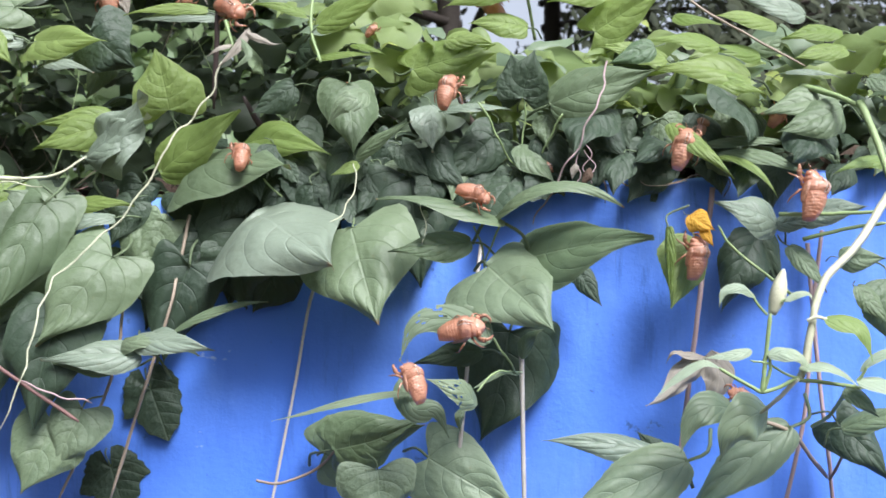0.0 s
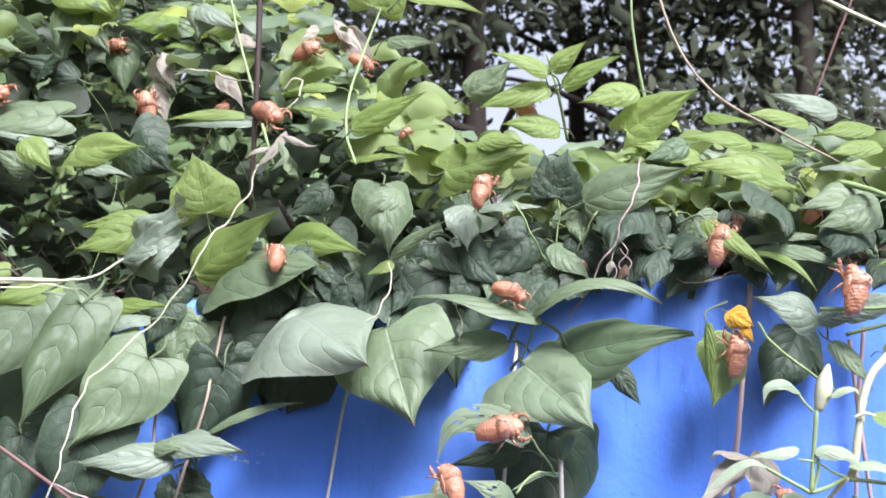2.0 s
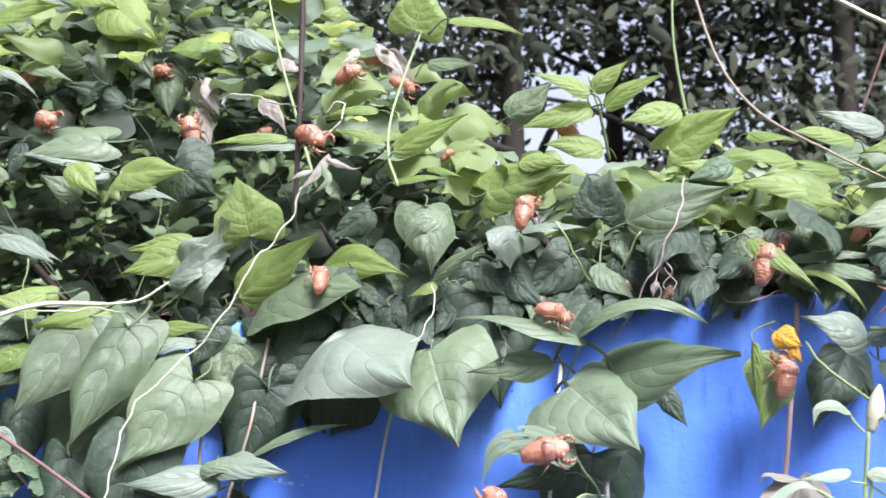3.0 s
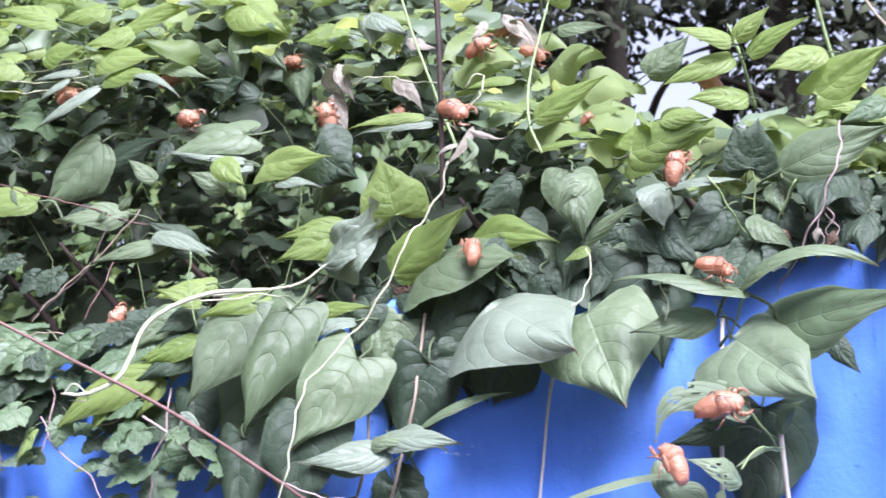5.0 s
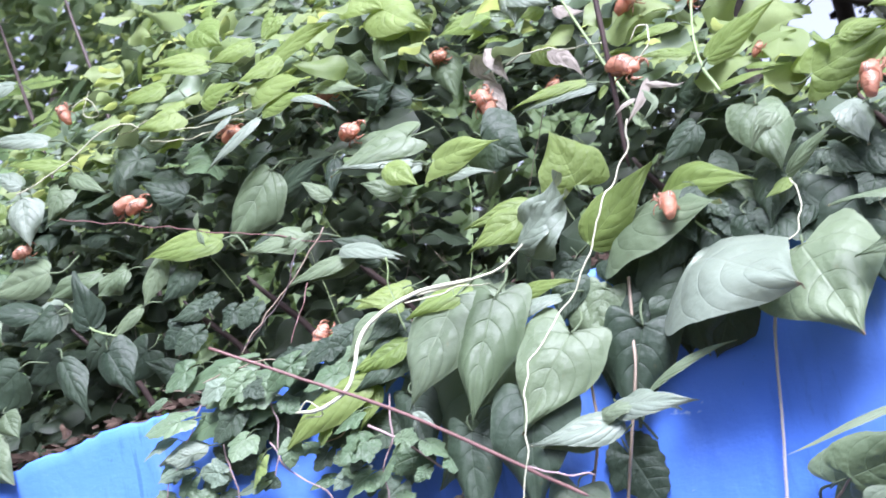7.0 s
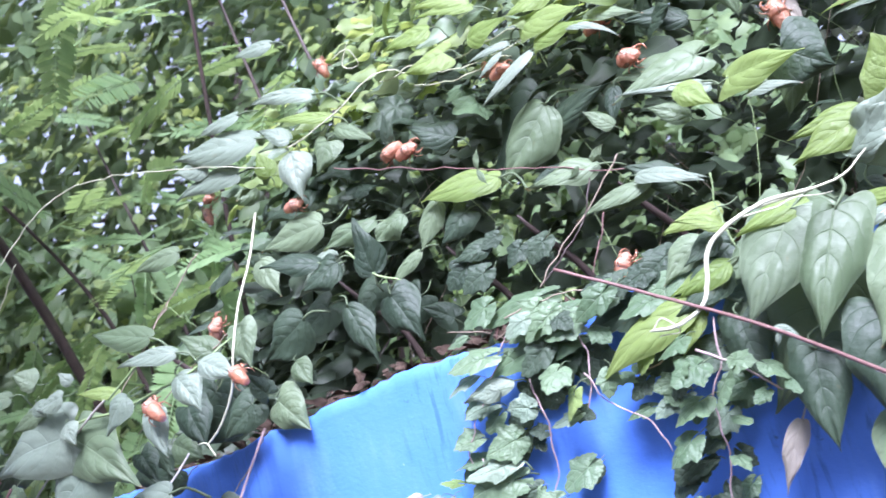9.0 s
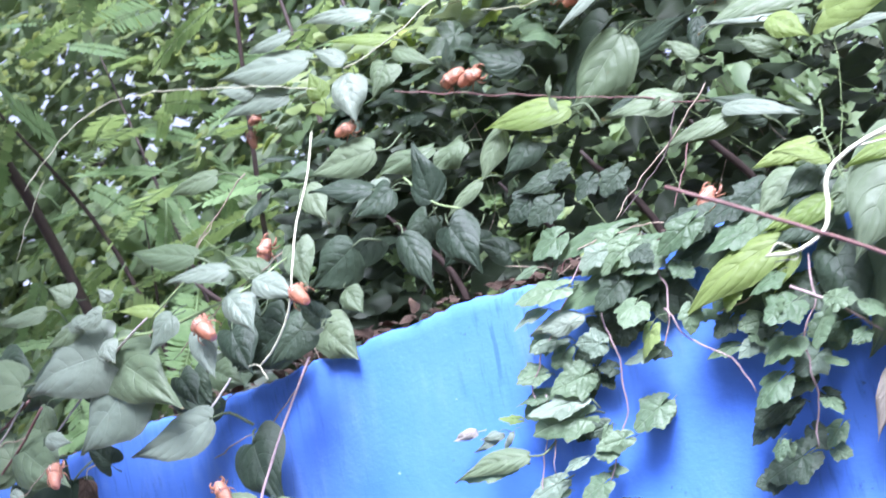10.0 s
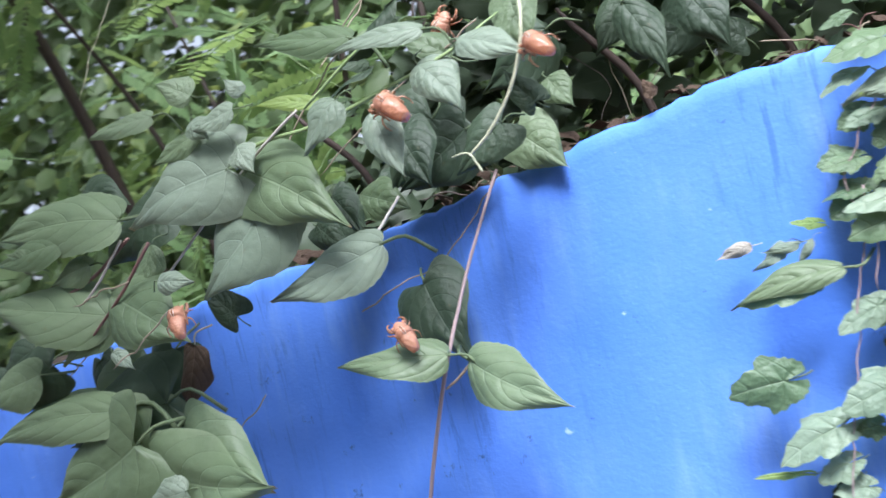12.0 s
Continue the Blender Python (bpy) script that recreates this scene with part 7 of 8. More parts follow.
bent(vine_b, "ow", 11, 50, 0.3, (0.212, 0.629, 1.433), (0.223, 0.626, 1.432), (0.236, 0.624, 1.427), (0.252, 0.621, 1.419))
bent(vine_b, "lw", 6, 50, 0.3, (0.214, 0.629, 1.438), (0.219, 0.627, 1.444), (0.228, 0.625, 1.449), (0.242, 0.623, 1.453))
bent(vine_b, "oy", 13, 45, 0.35, (0.192, 0.623, 1.466), (0.202, 0.619, 1.465), (0.209, 0.615, 1.461), (0.214, 0.614, 1.445))
bent(vine_a, "oq", 20, 30, 0.25, (0.159, 0.663, 1.413), (0.143, 0.655, 1.416), (0.132, 0.653, 1.409), (0.126, 0.654, 1.391))
bent(vine_a, "oq", 26, 10, 0.4, (0.175, 0.656, 1.414), (0.161, 0.644, 1.412), (0.150, 0.642, 1.403), (0.146, 0.649, 1.387))
bent(vine_a, "od", 20, 0, 0.6, (0.164, 0.724, 1.439), (0.166, 0.714, 1.422), (0.162, 0.718, 1.409), (0.158, 0.723, 1.400))
bent(vine_a, "od", 16, 0, 0.8, (0.160, 0.721, 1.435), (0.143, 0.715, 1.422), (0.132, 0.713, 1.412), (0.121, 0.713, 1.407))
bent(vine_a, "od", 8, 60, 0.6, (0.158, 0.721, 1.436), (0.144, 0.715, 1.439), (0.137, 0.714, 1.439), (0.134, 0.717, 1.432))
bent(vine_a, "ob", 15, 0, 0.2, (0.162, 0.736, 1.433), (0.154, 0.742, 1.425), (0.144, 0.741, 1.419))
bent(vine_a, "oqx", 21, 20, 0.2, (0.026, 0.691, 1.448), (0.014, 0.693, 1.458), (-0.005, 0.698, 1.461), (-0.019, 0.698, 1.455), (-0.026, 0.697, 1.437))
bent(vine_a, "oqx", 16, 30, 0.4, (0.018, 0.686, 1.413), (0.010, 0.677, 1.421), (-0.000, 0.675, 1.426), (-0.012, 0.679, 1.429))
bent(vine_a, "lq", 4.5, 50, 0.3, (0.044, 0.712, 1.426), (0.034, 0.699, 1.430), (0.023, 0.689, 1.426), (0.013, 0.685, 1.421))
bent(vine_a, "oq", 17, 10, 0.4, (-0.026, 0.705, 1.426), (-0.018, 0.696, 1.410), (-0.005, 0.692, 1.408), (0.002, 0.693, 1.393))
bent(vine_a, "lq", 7.5, 60, 0.3, (-0.013, 0.695, 1.419), (-0.034, 0.695, 1.418), (-0.060, 0.697, 1.413), (-0.083, 0.701, 1.406), (-0.101, 0.706, 1.401))
bent(vine_a, "om", 9, 20, 0.6, (0.048, 0.723, 1.434), (0.050, 0.717, 1.445), (0.054, 0.712, 1.451), (0.061, 0.713, 1.454))
bent(vine_a, "om", 6, 20, 0.6, (0.012, 0.723, 1.405), (0.010, 0.719, 1.400), (0.011, 0.725, 1.389))
stem(vine_a, "w", 2.9, 2.9, (0.048, 0.727, 1.439), (0.049, 0.727, 1.391), (0.051, 0.731, 1.301))
stem(vine_a, "w", 2.7, 2.7, (0.027, 0.767, 1.504), (0.020, 0.752, 1.458), (0.013, 0.739, 1.396), (0.004, 0.744, 1.297))
stem(vine_a, "w", 2.2, 2.2, (-0.071, 0.793, 1.523), (-0.080, 0.790, 1.481), (-0.086, 0.787, 1.457), (-0.095, 0.789, 1.406), (-0.106, 0.791, 1.352), (-0.119, 0.793, 1.285))
stem(vine_a, "n", 3.6, 3.4, (0.172, 0.749, 1.539), (0.167, 0.746, 1.504), (0.162, 0.742, 1.471), (0.156, 0.743, 1.419), (0.150, 0.746, 1.361), (0.146, 0.749, 1.293))
stem(vine_a, "n", 2.8, 2.6, (0.237, 0.736, 1.512), (0.231, 0.735, 1.461), (0.226, 0.734, 1.398), (0.214, 0.736, 1.338), (0.205, 0.739, 1.295))
stem(vine_a, "n", 2.8, 2.6, (0.229, 0.739, 1.504), (0.232, 0.735, 1.454), (0.236, 0.732, 1.405), (0.241, 0.731, 1.364), (0.247, 0.732, 1.296))
stem(vine_a, "t", 2.6, 2.2, (0.134, 0.733, 1.362), (0.142, 0.740, 1.350), (0.149, 0.744, 1.338))
stem(vine_a, "t", 2.2, 1.8, (0.240, 0.729, 1.358), (0.241, 0.721, 1.367), (0.242, 0.709, 1.382))
leaf(vine_i, (-0.548, 0.849, 1.487), (-0.572, 0.843, 1.476), 0.61, 52, "vj", fold=0.1, droop=0.5, wave=0.1)
leaf(vine_i, (-0.488, 0.837, 1.520), (-0.509, 0.834, 1.509), 0.78, 14, "vj", fold=0.1, droop=0.4, wave=0.1)
leaf(vine_i, (-0.465, 0.833, 1.515), (-0.452, 0.826, 1.503), 0.97, 27, "vk", fold=0.1, droop=0.4, wave=0.1)
leaf(vine_i, (-0.537, 0.847, 1.463), (-0.563, 0.843, 1.457), 0.61, 37, "vj", fold=0.1, droop=0.4, wave=0.1)
leaf(vine_i, (-0.474, 0.843, 1.487), (-0.494, 0.841, 1.488), 0.7, 20, "vk", fold=0.1, droop=0.4, wave=0.1)
leaf(vine_i, (-0.484, 0.857, 1.476), (-0.498, 0.858, 1.446), 1.0, 0, "vkf", fold=0.1, droop=0.3, wave=0.1)
leaf(vine_i, (-0.469, 0.834, 1.441), (-0.492, 0.831, 1.436), 0.50, 32, "vj", fold=0.1, droop=0.4, wave=0.1)
leaf(vine_i, (-0.558, 0.850, 1.440), (-0.580, 0.844, 1.437), 0.73, 35, "vi", fold=0.1, droop=0.4, wave=0.1)
leaf(vine_i, (-0.524, 0.847, 1.434), (-0.552, 0.840, 1.427), 1.05, 11, "vi", fold=0.1, droop=0.4, wave=0.1)
leaf(vine_i, (-0.534, 0.844, 1.417), (-0.575, 0.840, 1.412), 0.50, 31, "vj", fold=0.1, droop=0.4, wave=0.1)
leaf(vine_i, (-0.588, 0.858, 1.409), (-0.605, 0.855, 1.413), 0.5, 40, "vy", fold=0.1, droop=0.4, wave=0.1)
leaf(vine_i, (-0.533, 0.848, 1.403), (-0.576, 0.841, 1.397), 0.71, 17, "vi", fold=0.1, droop=0.4, wave=0.1)
leaf(vine_i, (-0.520, 0.851, 1.394), (-0.539, 0.846, 1.390), 0.79, 3, "vk", fold=0.1, droop=0.4, wave=0.1)
leaf(vine_i, (-0.504, 0.842, 1.383), (-0.529, 0.836, 1.380), 0.65, 14, "vi", fold=0.1, droop=0.4, wave=0.1)
leaf(vine_i, (-0.516, 0.842, 1.375), (-0.532, 0.838, 1.375), 0.98, 33, "vi", fold=0.1, droop=0.4, wave=0.1)
leaf(vine_i, (-0.543, 0.848, 1.372), (-0.564, 0.844, 1.362), 0.50, 52, "vj", fold=0.1, droop=0.4, wave=0.1)
leaf(vine_i, (-0.565, 0.854, 1.358), (-0.594, 0.849, 1.345), 0.62, 22, "vj", fold=0.1, droop=0.4, wave=0.1)
leaf(vine_i, (-0.525, 0.849, 1.360), (-0.510, 0.844, 1.359), 0.66, 17, "vi", fold=0.1, droop=0.4, wave=0.1)
leaf(vine_i, (-0.511, 0.853, 1.331), (-0.537, 0.854, 1.326), 0.7, 12, "vk", fold=0.1, droop=0.4, wave=0.1)
leaf(vine_i, (-0.518, 0.846, 1.319), (-0.532, 0.844, 1.311), 0.82, 41, "vj", fold=0.1, droop=0.4, wave=0.1)
leaf(vine_i, (-0.565, 0.850, 1.313), (-0.602, 0.845, 1.302), 0.82, 28, "vj", fold=0.1, droop=0.4, wave=0.1)
leaf(vine_i, (-0.535, 0.845, 1.309), (-0.570, 0.837, 1.301), 0.99, 20, "vj", fold=0.1, droop=0.4, wave=0.1)
leaf(vine_i, (-0.601, 0.857, 1.294), (-0.643, 0.852, 1.276), 0.61, 27, "vj", fold=0.1, droop=0.4, wave=0.1)
leaf(vine_i, (-0.539, 0.849, 1.275), (-0.567, 0.850, 1.254), 0.58, 32, "vi", fold=0.1, droop=0.4, wave=0.1)
leaf(vine_i, (-0.602, 0.860, 1.271), (-0.625, 0.861, 1.260), 0.85, 45, "vj", fold=0.1, droop=0.4, wave=0.1)
leaf(vine_i, (-0.569, 0.859, 1.258), (-0.588, 0.860, 1.256), 0.94, 2, "vi", fold=0.1, droop=0.4, wave=0.1)
leaf(vine_i, (-0.597, 0.863, 1.254), (-0.618, 0.859, 1.254), 0.87, 28, "vj", fold=0.1, droop=0.4, wave=0.1)
leaf(vine_i, (-0.390, 0.823, 1.447), (-0.407, 0.819, 1.445), 1.05, 8, "vi", fold=0.1, droop=0.4, wave=0.1)
leaf(vine_i, (-0.335, 0.816, 1.437), (-0.364, 0.813, 1.432), 1.05, 6, "vi", fold=0.1, droop=0.4, wave=0.1)
leaf(vine_i, (-0.358, 0.816, 1.420), (-0.376, 0.806, 1.408), 1.05, 5, "vj", fold=0.1, droop=0.4, wave=0.1)
leaf(vine_i, (-0.385, 0.822, 1.392), (-0.411, 0.818, 1.377), 0.92, 14, "vk", fold=0.1, droop=0.4, wave=0.1)
leaf(vine_i, (-0.381, 0.821, 1.355), (-0.413, 0.821, 1.340), 0.92, 33, "vk", fold=0.1, droop=0.4, wave=0.1)
leaf(vine_i, (-0.357, 0.817, 1.370), (-0.369, 0.815, 1.356), 0.84, 31, "vi", fold=0.1, droop=0.4, wave=0.1)
leaf(vine_i, (-0.405, 0.829, 1.339), (-0.422, 0.825, 1.338), 1.05, 19, "vk", fold=0.1, droop=0.4, wave=0.1)
leaf(vine_i, (-0.506, 0.842, 1.453), (-0.527, 0.843, 1.457), 1.05, 12, "vj", fold=0.1, droop=0.4, wave=0.1)
leaf(vine_i, (-0.472, 0.842, 1.403), (-0.499, 0.838, 1.387), 0.90, 26, "vi", fold=0.1, droop=0.4, wave=0.1)
leaf(vine_i, (-0.486, 0.857, 1.480), (-0.506, 0.859, 1.449), 1.0, 0, "vkf", fold=0.1, droop=0.3, wave=0.1)
leaf(vine_i, (-0.466, 0.835, 1.520), (-0.494, 0.833, 1.502), 0.64, 15, "vi", fold=0.1, droop=0.4, wave=0.1)
leaf(vine_i, (-0.419, 0.825, 1.524), (-0.450, 0.826, 1.506), 0.65, 16, "vi", fold=0.1, droop=0.4, wave=0.1)
leaf(vine_i, (-0.386, 0.820, 1.507), (-0.415, 0.814, 1.500), 0.71, 40, "vi", fold=0.1, droop=0.4, wave=0.1)
leaf(vine_i, (-0.478, 0.837, 1.498), (-0.505, 0.834, 1.478), 0.74, 11, "vk", fold=0.1, droop=0.4, wave=0.1)
leaf(vine_i, (-0.527, 0.843, 1.500), (-0.566, 0.841, 1.496), 0.69, 45, "vi", fold=0.1, droop=0.4, wave=0.1)
leaf(vine_i, (-0.381, 0.828, 1.515), (-0.409, 0.823, 1.504), 0.9, 24, "vi", fold=0.1, droop=0.4, wave=0.1)
leaf(vine_i, (-0.358, 0.826, 1.500), (-0.384, 0.821, 1.490), 0.9, 20, "vk", fold=0.1, droop=0.4, wave=0.1)
leaf(vine_i, (-0.407, 0.838, 1.528), (-0.431, 0.834, 1.517), 0.9, 16, "vk", fold=0.1, droop=0.4, wave=0.1)
leaf(vine_i, (-0.449, 0.839, 1.510), (-0.479, 0.834, 1.499), 0.8, 30, "vi", fold=0.1, droop=0.4, wave=0.1)
leaf(vine_i, (-0.420, 0.832, 1.516), (-0.448, 0.829, 1.510), 0.7, 34, "vi", fold=0.1, droop=0.4, wave=0.1)
leaf(vine_i, (-0.374, 0.828, 1.471), (-0.410, 0.827, 1.456), 0.9, 14, "vk", fold=0.1, droop=0.4, wave=0.1)
leaf(vine_i, (-0.346, 0.822, 1.464), (-0.376, 0.817, 1.447), 0.9, 18, "vk", fold=0.1, droop=0.4, wave=0.1)
leaf(vine_i, (-0.468, 0.850, 1.488), (-0.507, 0.851, 1.471), 0.95, 8, "vk", fold=0.1, droop=0.4, wave=0.1)
leaf(vine_i, (-0.385, 0.822, 1.437), (-0.411, 0.819, 1.425), 0.7, 30, "vj", fold=0.1, droop=0.4, wave=0.1)
leaf(vine_c, (-0.329, 0.809, 1.517), (-0.368, 0.806, 1.502), 0.5, 26, "oy", fold=0.2, droop=0.5, wave=0.1)
leaf(vine_c, (-0.323, 0.822, 1.523), (-0.355, 0.820, 1.485), 0.6, 14, "om", fold=0.2, droop=0.4, wave=0.1)
leaf(vine_c, (-0.323, 0.828, 1.493), (-0.355, 0.828, 1.464), 0.7, 8, "hm", fold=0.2, droop=0.4, wave=0.1)
leaf(vine_c, (-0.322, 0.802, 1.540), (-0.355, 0.798, 1.553), 0.4, 40, "oo", fold=0.2, droop=0.5, wave=0.1)
leaf(vine_c, (-0.357, 0.814, 1.491), (-0.377, 0.809, 1.463), 0.4, 20, "oo", fold=0.2, droop=0.4, wave=0.1)
leaf(vine_a, (-0.187, 0.756, 1.435), (-0.247, 0.752, 1.432), 0.4, 36, "op", fold=0.2, droop=0.5, wave=0.1)
leaf(vine_a, (-0.191, 0.756, 1.444), (-0.138, 0.736, 1.439), 0.34, 40, "op", fold=0.2, droop=0.6, wave=0.15)
leaf(vine_a, (-0.228, 0.773, 1.398), (-0.244, 0.767, 1.360), 0.95, 6, "hqf", fold=0.1, droop=0.3, wave=0.1)
leaf(vine_i, (-0.369, 0.830, 1.536), (-0.394, 0.826, 1.519), 0.9, 14, "vk", fold=0.1, droop=0.4, wave=0.1)
leaf(vine_i, (-0.359, 0.824, 1.521), (-0.388, 0.819, 1.505), 0.8, 24, "vi", fold=0.1, droop=0.4, wave=0.1)
leaf(vine_i, (-0.338, 0.820, 1.509), (-0.365, 0.816, 1.495), 0.8, 24, "vi", fold=0.1, droop=0.4, wave=0.1)
leaf(vine_i, (-0.386, 0.828, 1.528), (-0.410, 0.825, 1.518), 0.8, 24, "vk", fold=0.1, droop=0.4, wave=0.1)
leaf(vine_a, (-0.343, 0.822, 1.539), (-0.377, 0.817, 1.513), 0.6, 16, "om", fold=0.2, droop=0.4, wave=0.1)
leaf(vine_a, (-0.325, 0.823, 1.529), (-0.354, 0.819, 1.498), 0.7, 10, "hk", fold=0.2, droop=0.4, wave=0.1)
leaf(vine_a, (-0.311, 0.816, 1.521), (-0.337, 0.813, 1.502), 0.7, 14, "hm", fold=0.2, droop=0.4, wave=0.1)
leaf(vine_a, (-0.331, 0.814, 1.538), (-0.358, 0.808, 1.522), 0.6, 20, "ok", fold=0.2, droop=0.4, wave=0.1)
bent(vine_c, "od", 14, 10, 0.4, (-0.243, 0.943, 1.740), (-0.237, 0.934, 1.724), (-0.231, 0.931, 1.710), (-0.228, 0.933, 1.703))
bent(vine_c, "od", 15, 10, 0.4, (-0.251, 0.950, 1.716), (-0.243, 0.941, 1.699), (-0.239, 0.938, 1.686), (-0.238, 0.940, 1.677))
bent(vine_a, "od", 7, 20, 0.6, (-0.119, 0.755, 1.638), (-0.125, 0.748, 1.626), (-0.133, 0.747, 1.617), (-0.139, 0.750, 1.611))
bent(vine_a, "od", 5, 20, 0.7, (-0.121, 0.753, 1.635), (-0.110, 0.743, 1.629), (-0.103, 0.742, 1.626), (-0.097, 0.745, 1.627))
bent(vine_a, "oq", 5, 20, 0.7, (-0.124, 0.751, 1.631), (-0.118, 0.742, 1.620), (-0.124, 0.741, 1.613), (-0.130, 0.747, 1.610))
bent(vine_a, "od", 3.5, 20, 0.7, (-0.129, 0.752, 1.627), (-0.137, 0.748, 1.624), (-0.145, 0.751, 1.619))
bent(vine_c, "od", 11, 10, 0.5, (-0.100, 0.901, 1.754), (-0.091, 0.894, 1.742), (-0.081, 0.890, 1.730), (-0.078, 0.892, 1.719))
bent(vine_c, "od", 9, 30, 0.5, (-0.114, 0.904, 1.751), (-0.120, 0.899, 1.742), (-0.128, 0.900, 1.737))
bent(vine_a, "oqx", 16, 10, 0.3, (-0.046, 0.753, 1.599), (-0.053, 0.742, 1.593), (-0.062, 0.741, 1.588), (-0.071, 0.747, 1.576))
bent(vine_a, "od", 14, 20, 0.5, (-0.188, 0.886, 1.707), (-0.177, 0.876, 1.697), (-0.170, 0.873, 1.688), (-0.165, 0.874, 1.677))
bent(vine_c, "od", 12, 20, 0.5, (-0.177, 0.904, 1.744), (-0.166, 0.896, 1.735), (-0.153, 0.892, 1.730))
leaf(vine_a, (-0.182, 0.803, 1.518), (-0.200, 0.802, 1.483), 0.8, 4, "hm", fold=0.15, droop=0.3, wave=0.1)
leaf(vine_a, (-0.128, 0.800, 1.520), (-0.150, 0.802, 1.466), 1.0, 0, "hkf", fold=0.1, droop=0.3, wave=0.1)
leaf(vine_a, (-0.159, 0.803, 1.511), (-0.171, 0.803, 1.471), 0.9, 0, "hkf", fold=0.1, droop=0.3, wave=0.1)
leaf(vine_a, (-0.111, 0.799, 1.508), (-0.106, 0.797, 1.471), 0.8, 0, "hkf", fold=0.1, droop=0.3, wave=0.1)
leaf(vine_a, (-0.203, 0.804, 1.530), (-0.217, 0.801, 1.501), 0.8, 6, "hk", fold=0.15, droop=0.3, wave=0.1)
leaf(vine_a, (-0.216, 0.813, 1.493), (-0.195, 0.807, 1.463), 0.8, 2, "hkf", fold=0.1, droop=0.3, wave=0.1)


# ---- the fill of the mound: leaves that can be told apart, then the joined rest ----
def fill_mound():
    rng = random.Random(11)
    shapes = [("heart", 0.8), ("ovate", 0.5), ("ovate", 0.6), ("heart", 0.95), ("lobed", 1.0), ("ovate", 0.42), ("heart", 0.7), ("ovate", 0.66)]
    shared = {}
    for tone, mat in (("m", MATURE), ("y", YOUNG), ("k", DARK), ("p", PALE), ("i", IVY)):
        for i, (kind, wide) in enumerate(shapes):
            v, f, uv = blade(kind, wide, 0.3, 0.4 + 0.1 * i, 0.18, 40 + i)
            shared[tone, i] = mesh_of("leaf", v, f, uv, LEAVES[tone])
    count = 0
    while count < 300:
        x = rng.uniform(-0.98, 0.4)
        s = rng.random() ** 0.65
        if rng.random() < 0.4:
            x, s = rng.uniform(-0.9, -0.2), rng.uniform(0.5, 1.0)
        h = crest(x)
        z = 1.5 + (h - 1.5) * s
        d = -slope(x, s) - rng.random() * 0.03
        p = Vector((x, face_y(x) - d, z))
        if hollow(p):
            continue
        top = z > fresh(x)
        # Low leaves take the darkened tone, shade put into their colour.
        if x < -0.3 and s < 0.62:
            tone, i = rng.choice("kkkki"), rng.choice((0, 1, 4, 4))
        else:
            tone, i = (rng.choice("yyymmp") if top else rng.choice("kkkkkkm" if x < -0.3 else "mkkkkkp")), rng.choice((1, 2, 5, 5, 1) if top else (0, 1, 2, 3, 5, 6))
        size = rng.uniform(0.028, 0.055 if top else 0.05)
        m = leaf_pose(rng, p, 0.7 if not top else 0.4, 48 if top else 45, 0.6 if top else 0.45)
        part("leaf", shared[tone, i], vine_c, m @ Matrix.Scale(size, 4))
        count += 1
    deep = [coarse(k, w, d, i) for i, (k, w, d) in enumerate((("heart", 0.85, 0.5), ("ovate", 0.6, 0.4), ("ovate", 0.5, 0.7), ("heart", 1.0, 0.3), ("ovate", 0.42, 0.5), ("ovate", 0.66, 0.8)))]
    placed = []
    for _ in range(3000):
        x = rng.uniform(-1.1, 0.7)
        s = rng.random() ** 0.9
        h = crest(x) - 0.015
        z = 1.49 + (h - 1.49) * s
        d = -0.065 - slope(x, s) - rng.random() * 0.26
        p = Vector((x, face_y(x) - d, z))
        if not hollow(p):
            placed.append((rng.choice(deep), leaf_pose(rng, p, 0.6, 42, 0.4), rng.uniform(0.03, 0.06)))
    joined("leaf_mass", vine_c, placed, MASS, "inner leaves of the creeper mound, shade put into their colour")
    sunlit, plain = [], []
    for _ in range(1500):
        x = rng.uniform(-0.9, 0.7)
        h = crest(x)
        back = rng.uniform(-0.08, 0.4)
        z = h - 0.1 * abs(back) + rng.uniform(-0.04, 0.04)
        if back < 0.06:
            z = fresh(x) + (h - fresh(x)) * rng.random()
            back = slope(x, (z - 1.5) / (h - 1.5)) - slope(x, 1.0) - rng.uniform(0.0, 0.06)
        p = Vector((x, face_y(x) + slope(x, 1.0) + back, z))
        if hollow(p):
            continue
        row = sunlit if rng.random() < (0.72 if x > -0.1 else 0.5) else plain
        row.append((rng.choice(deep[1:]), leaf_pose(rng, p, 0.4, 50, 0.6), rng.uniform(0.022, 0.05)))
    joined("top_leaves", vine_c, sunlit, MASS_YOUNG, "yellow-green leaves on top of the mound, sunlight put into their colour")
    joined("crest_leaves", vine_c, plain, MASS_GREEN, "grey-green leaves among the brightened ones")
    for _ in range(34):                                      # tangled runners inside
        x = rng.uniform(-0.95, 0.45)
        h = crest(x)
        a = Vector((x, face_y(x) + rng.uniform(0.12, 0.3), 1.5 + rng.uniform(0, 0.05)))
        b = Vector((x + rng.uniform(-0.25, 0.25), a.y + rng.uniform(0.02, 0.14), 1.5 + (h - 1.5) * rng.uniform(0.4, 0.95)))
        c = a.lerp(b, 0.5) + Vector((rng.uniform(-0.09, 0.09), rng.uniform(-0.03, 0.03), rng.uniform(-0.03, 0.05)))
        stem(vine_c, rng.choice("tgkgg"), rng.uniform(0.9, 1.5), rng.uniform(0.6, 1.0), tuple(a), tuple(c), tuple(b), name="runner")


fill_mound()


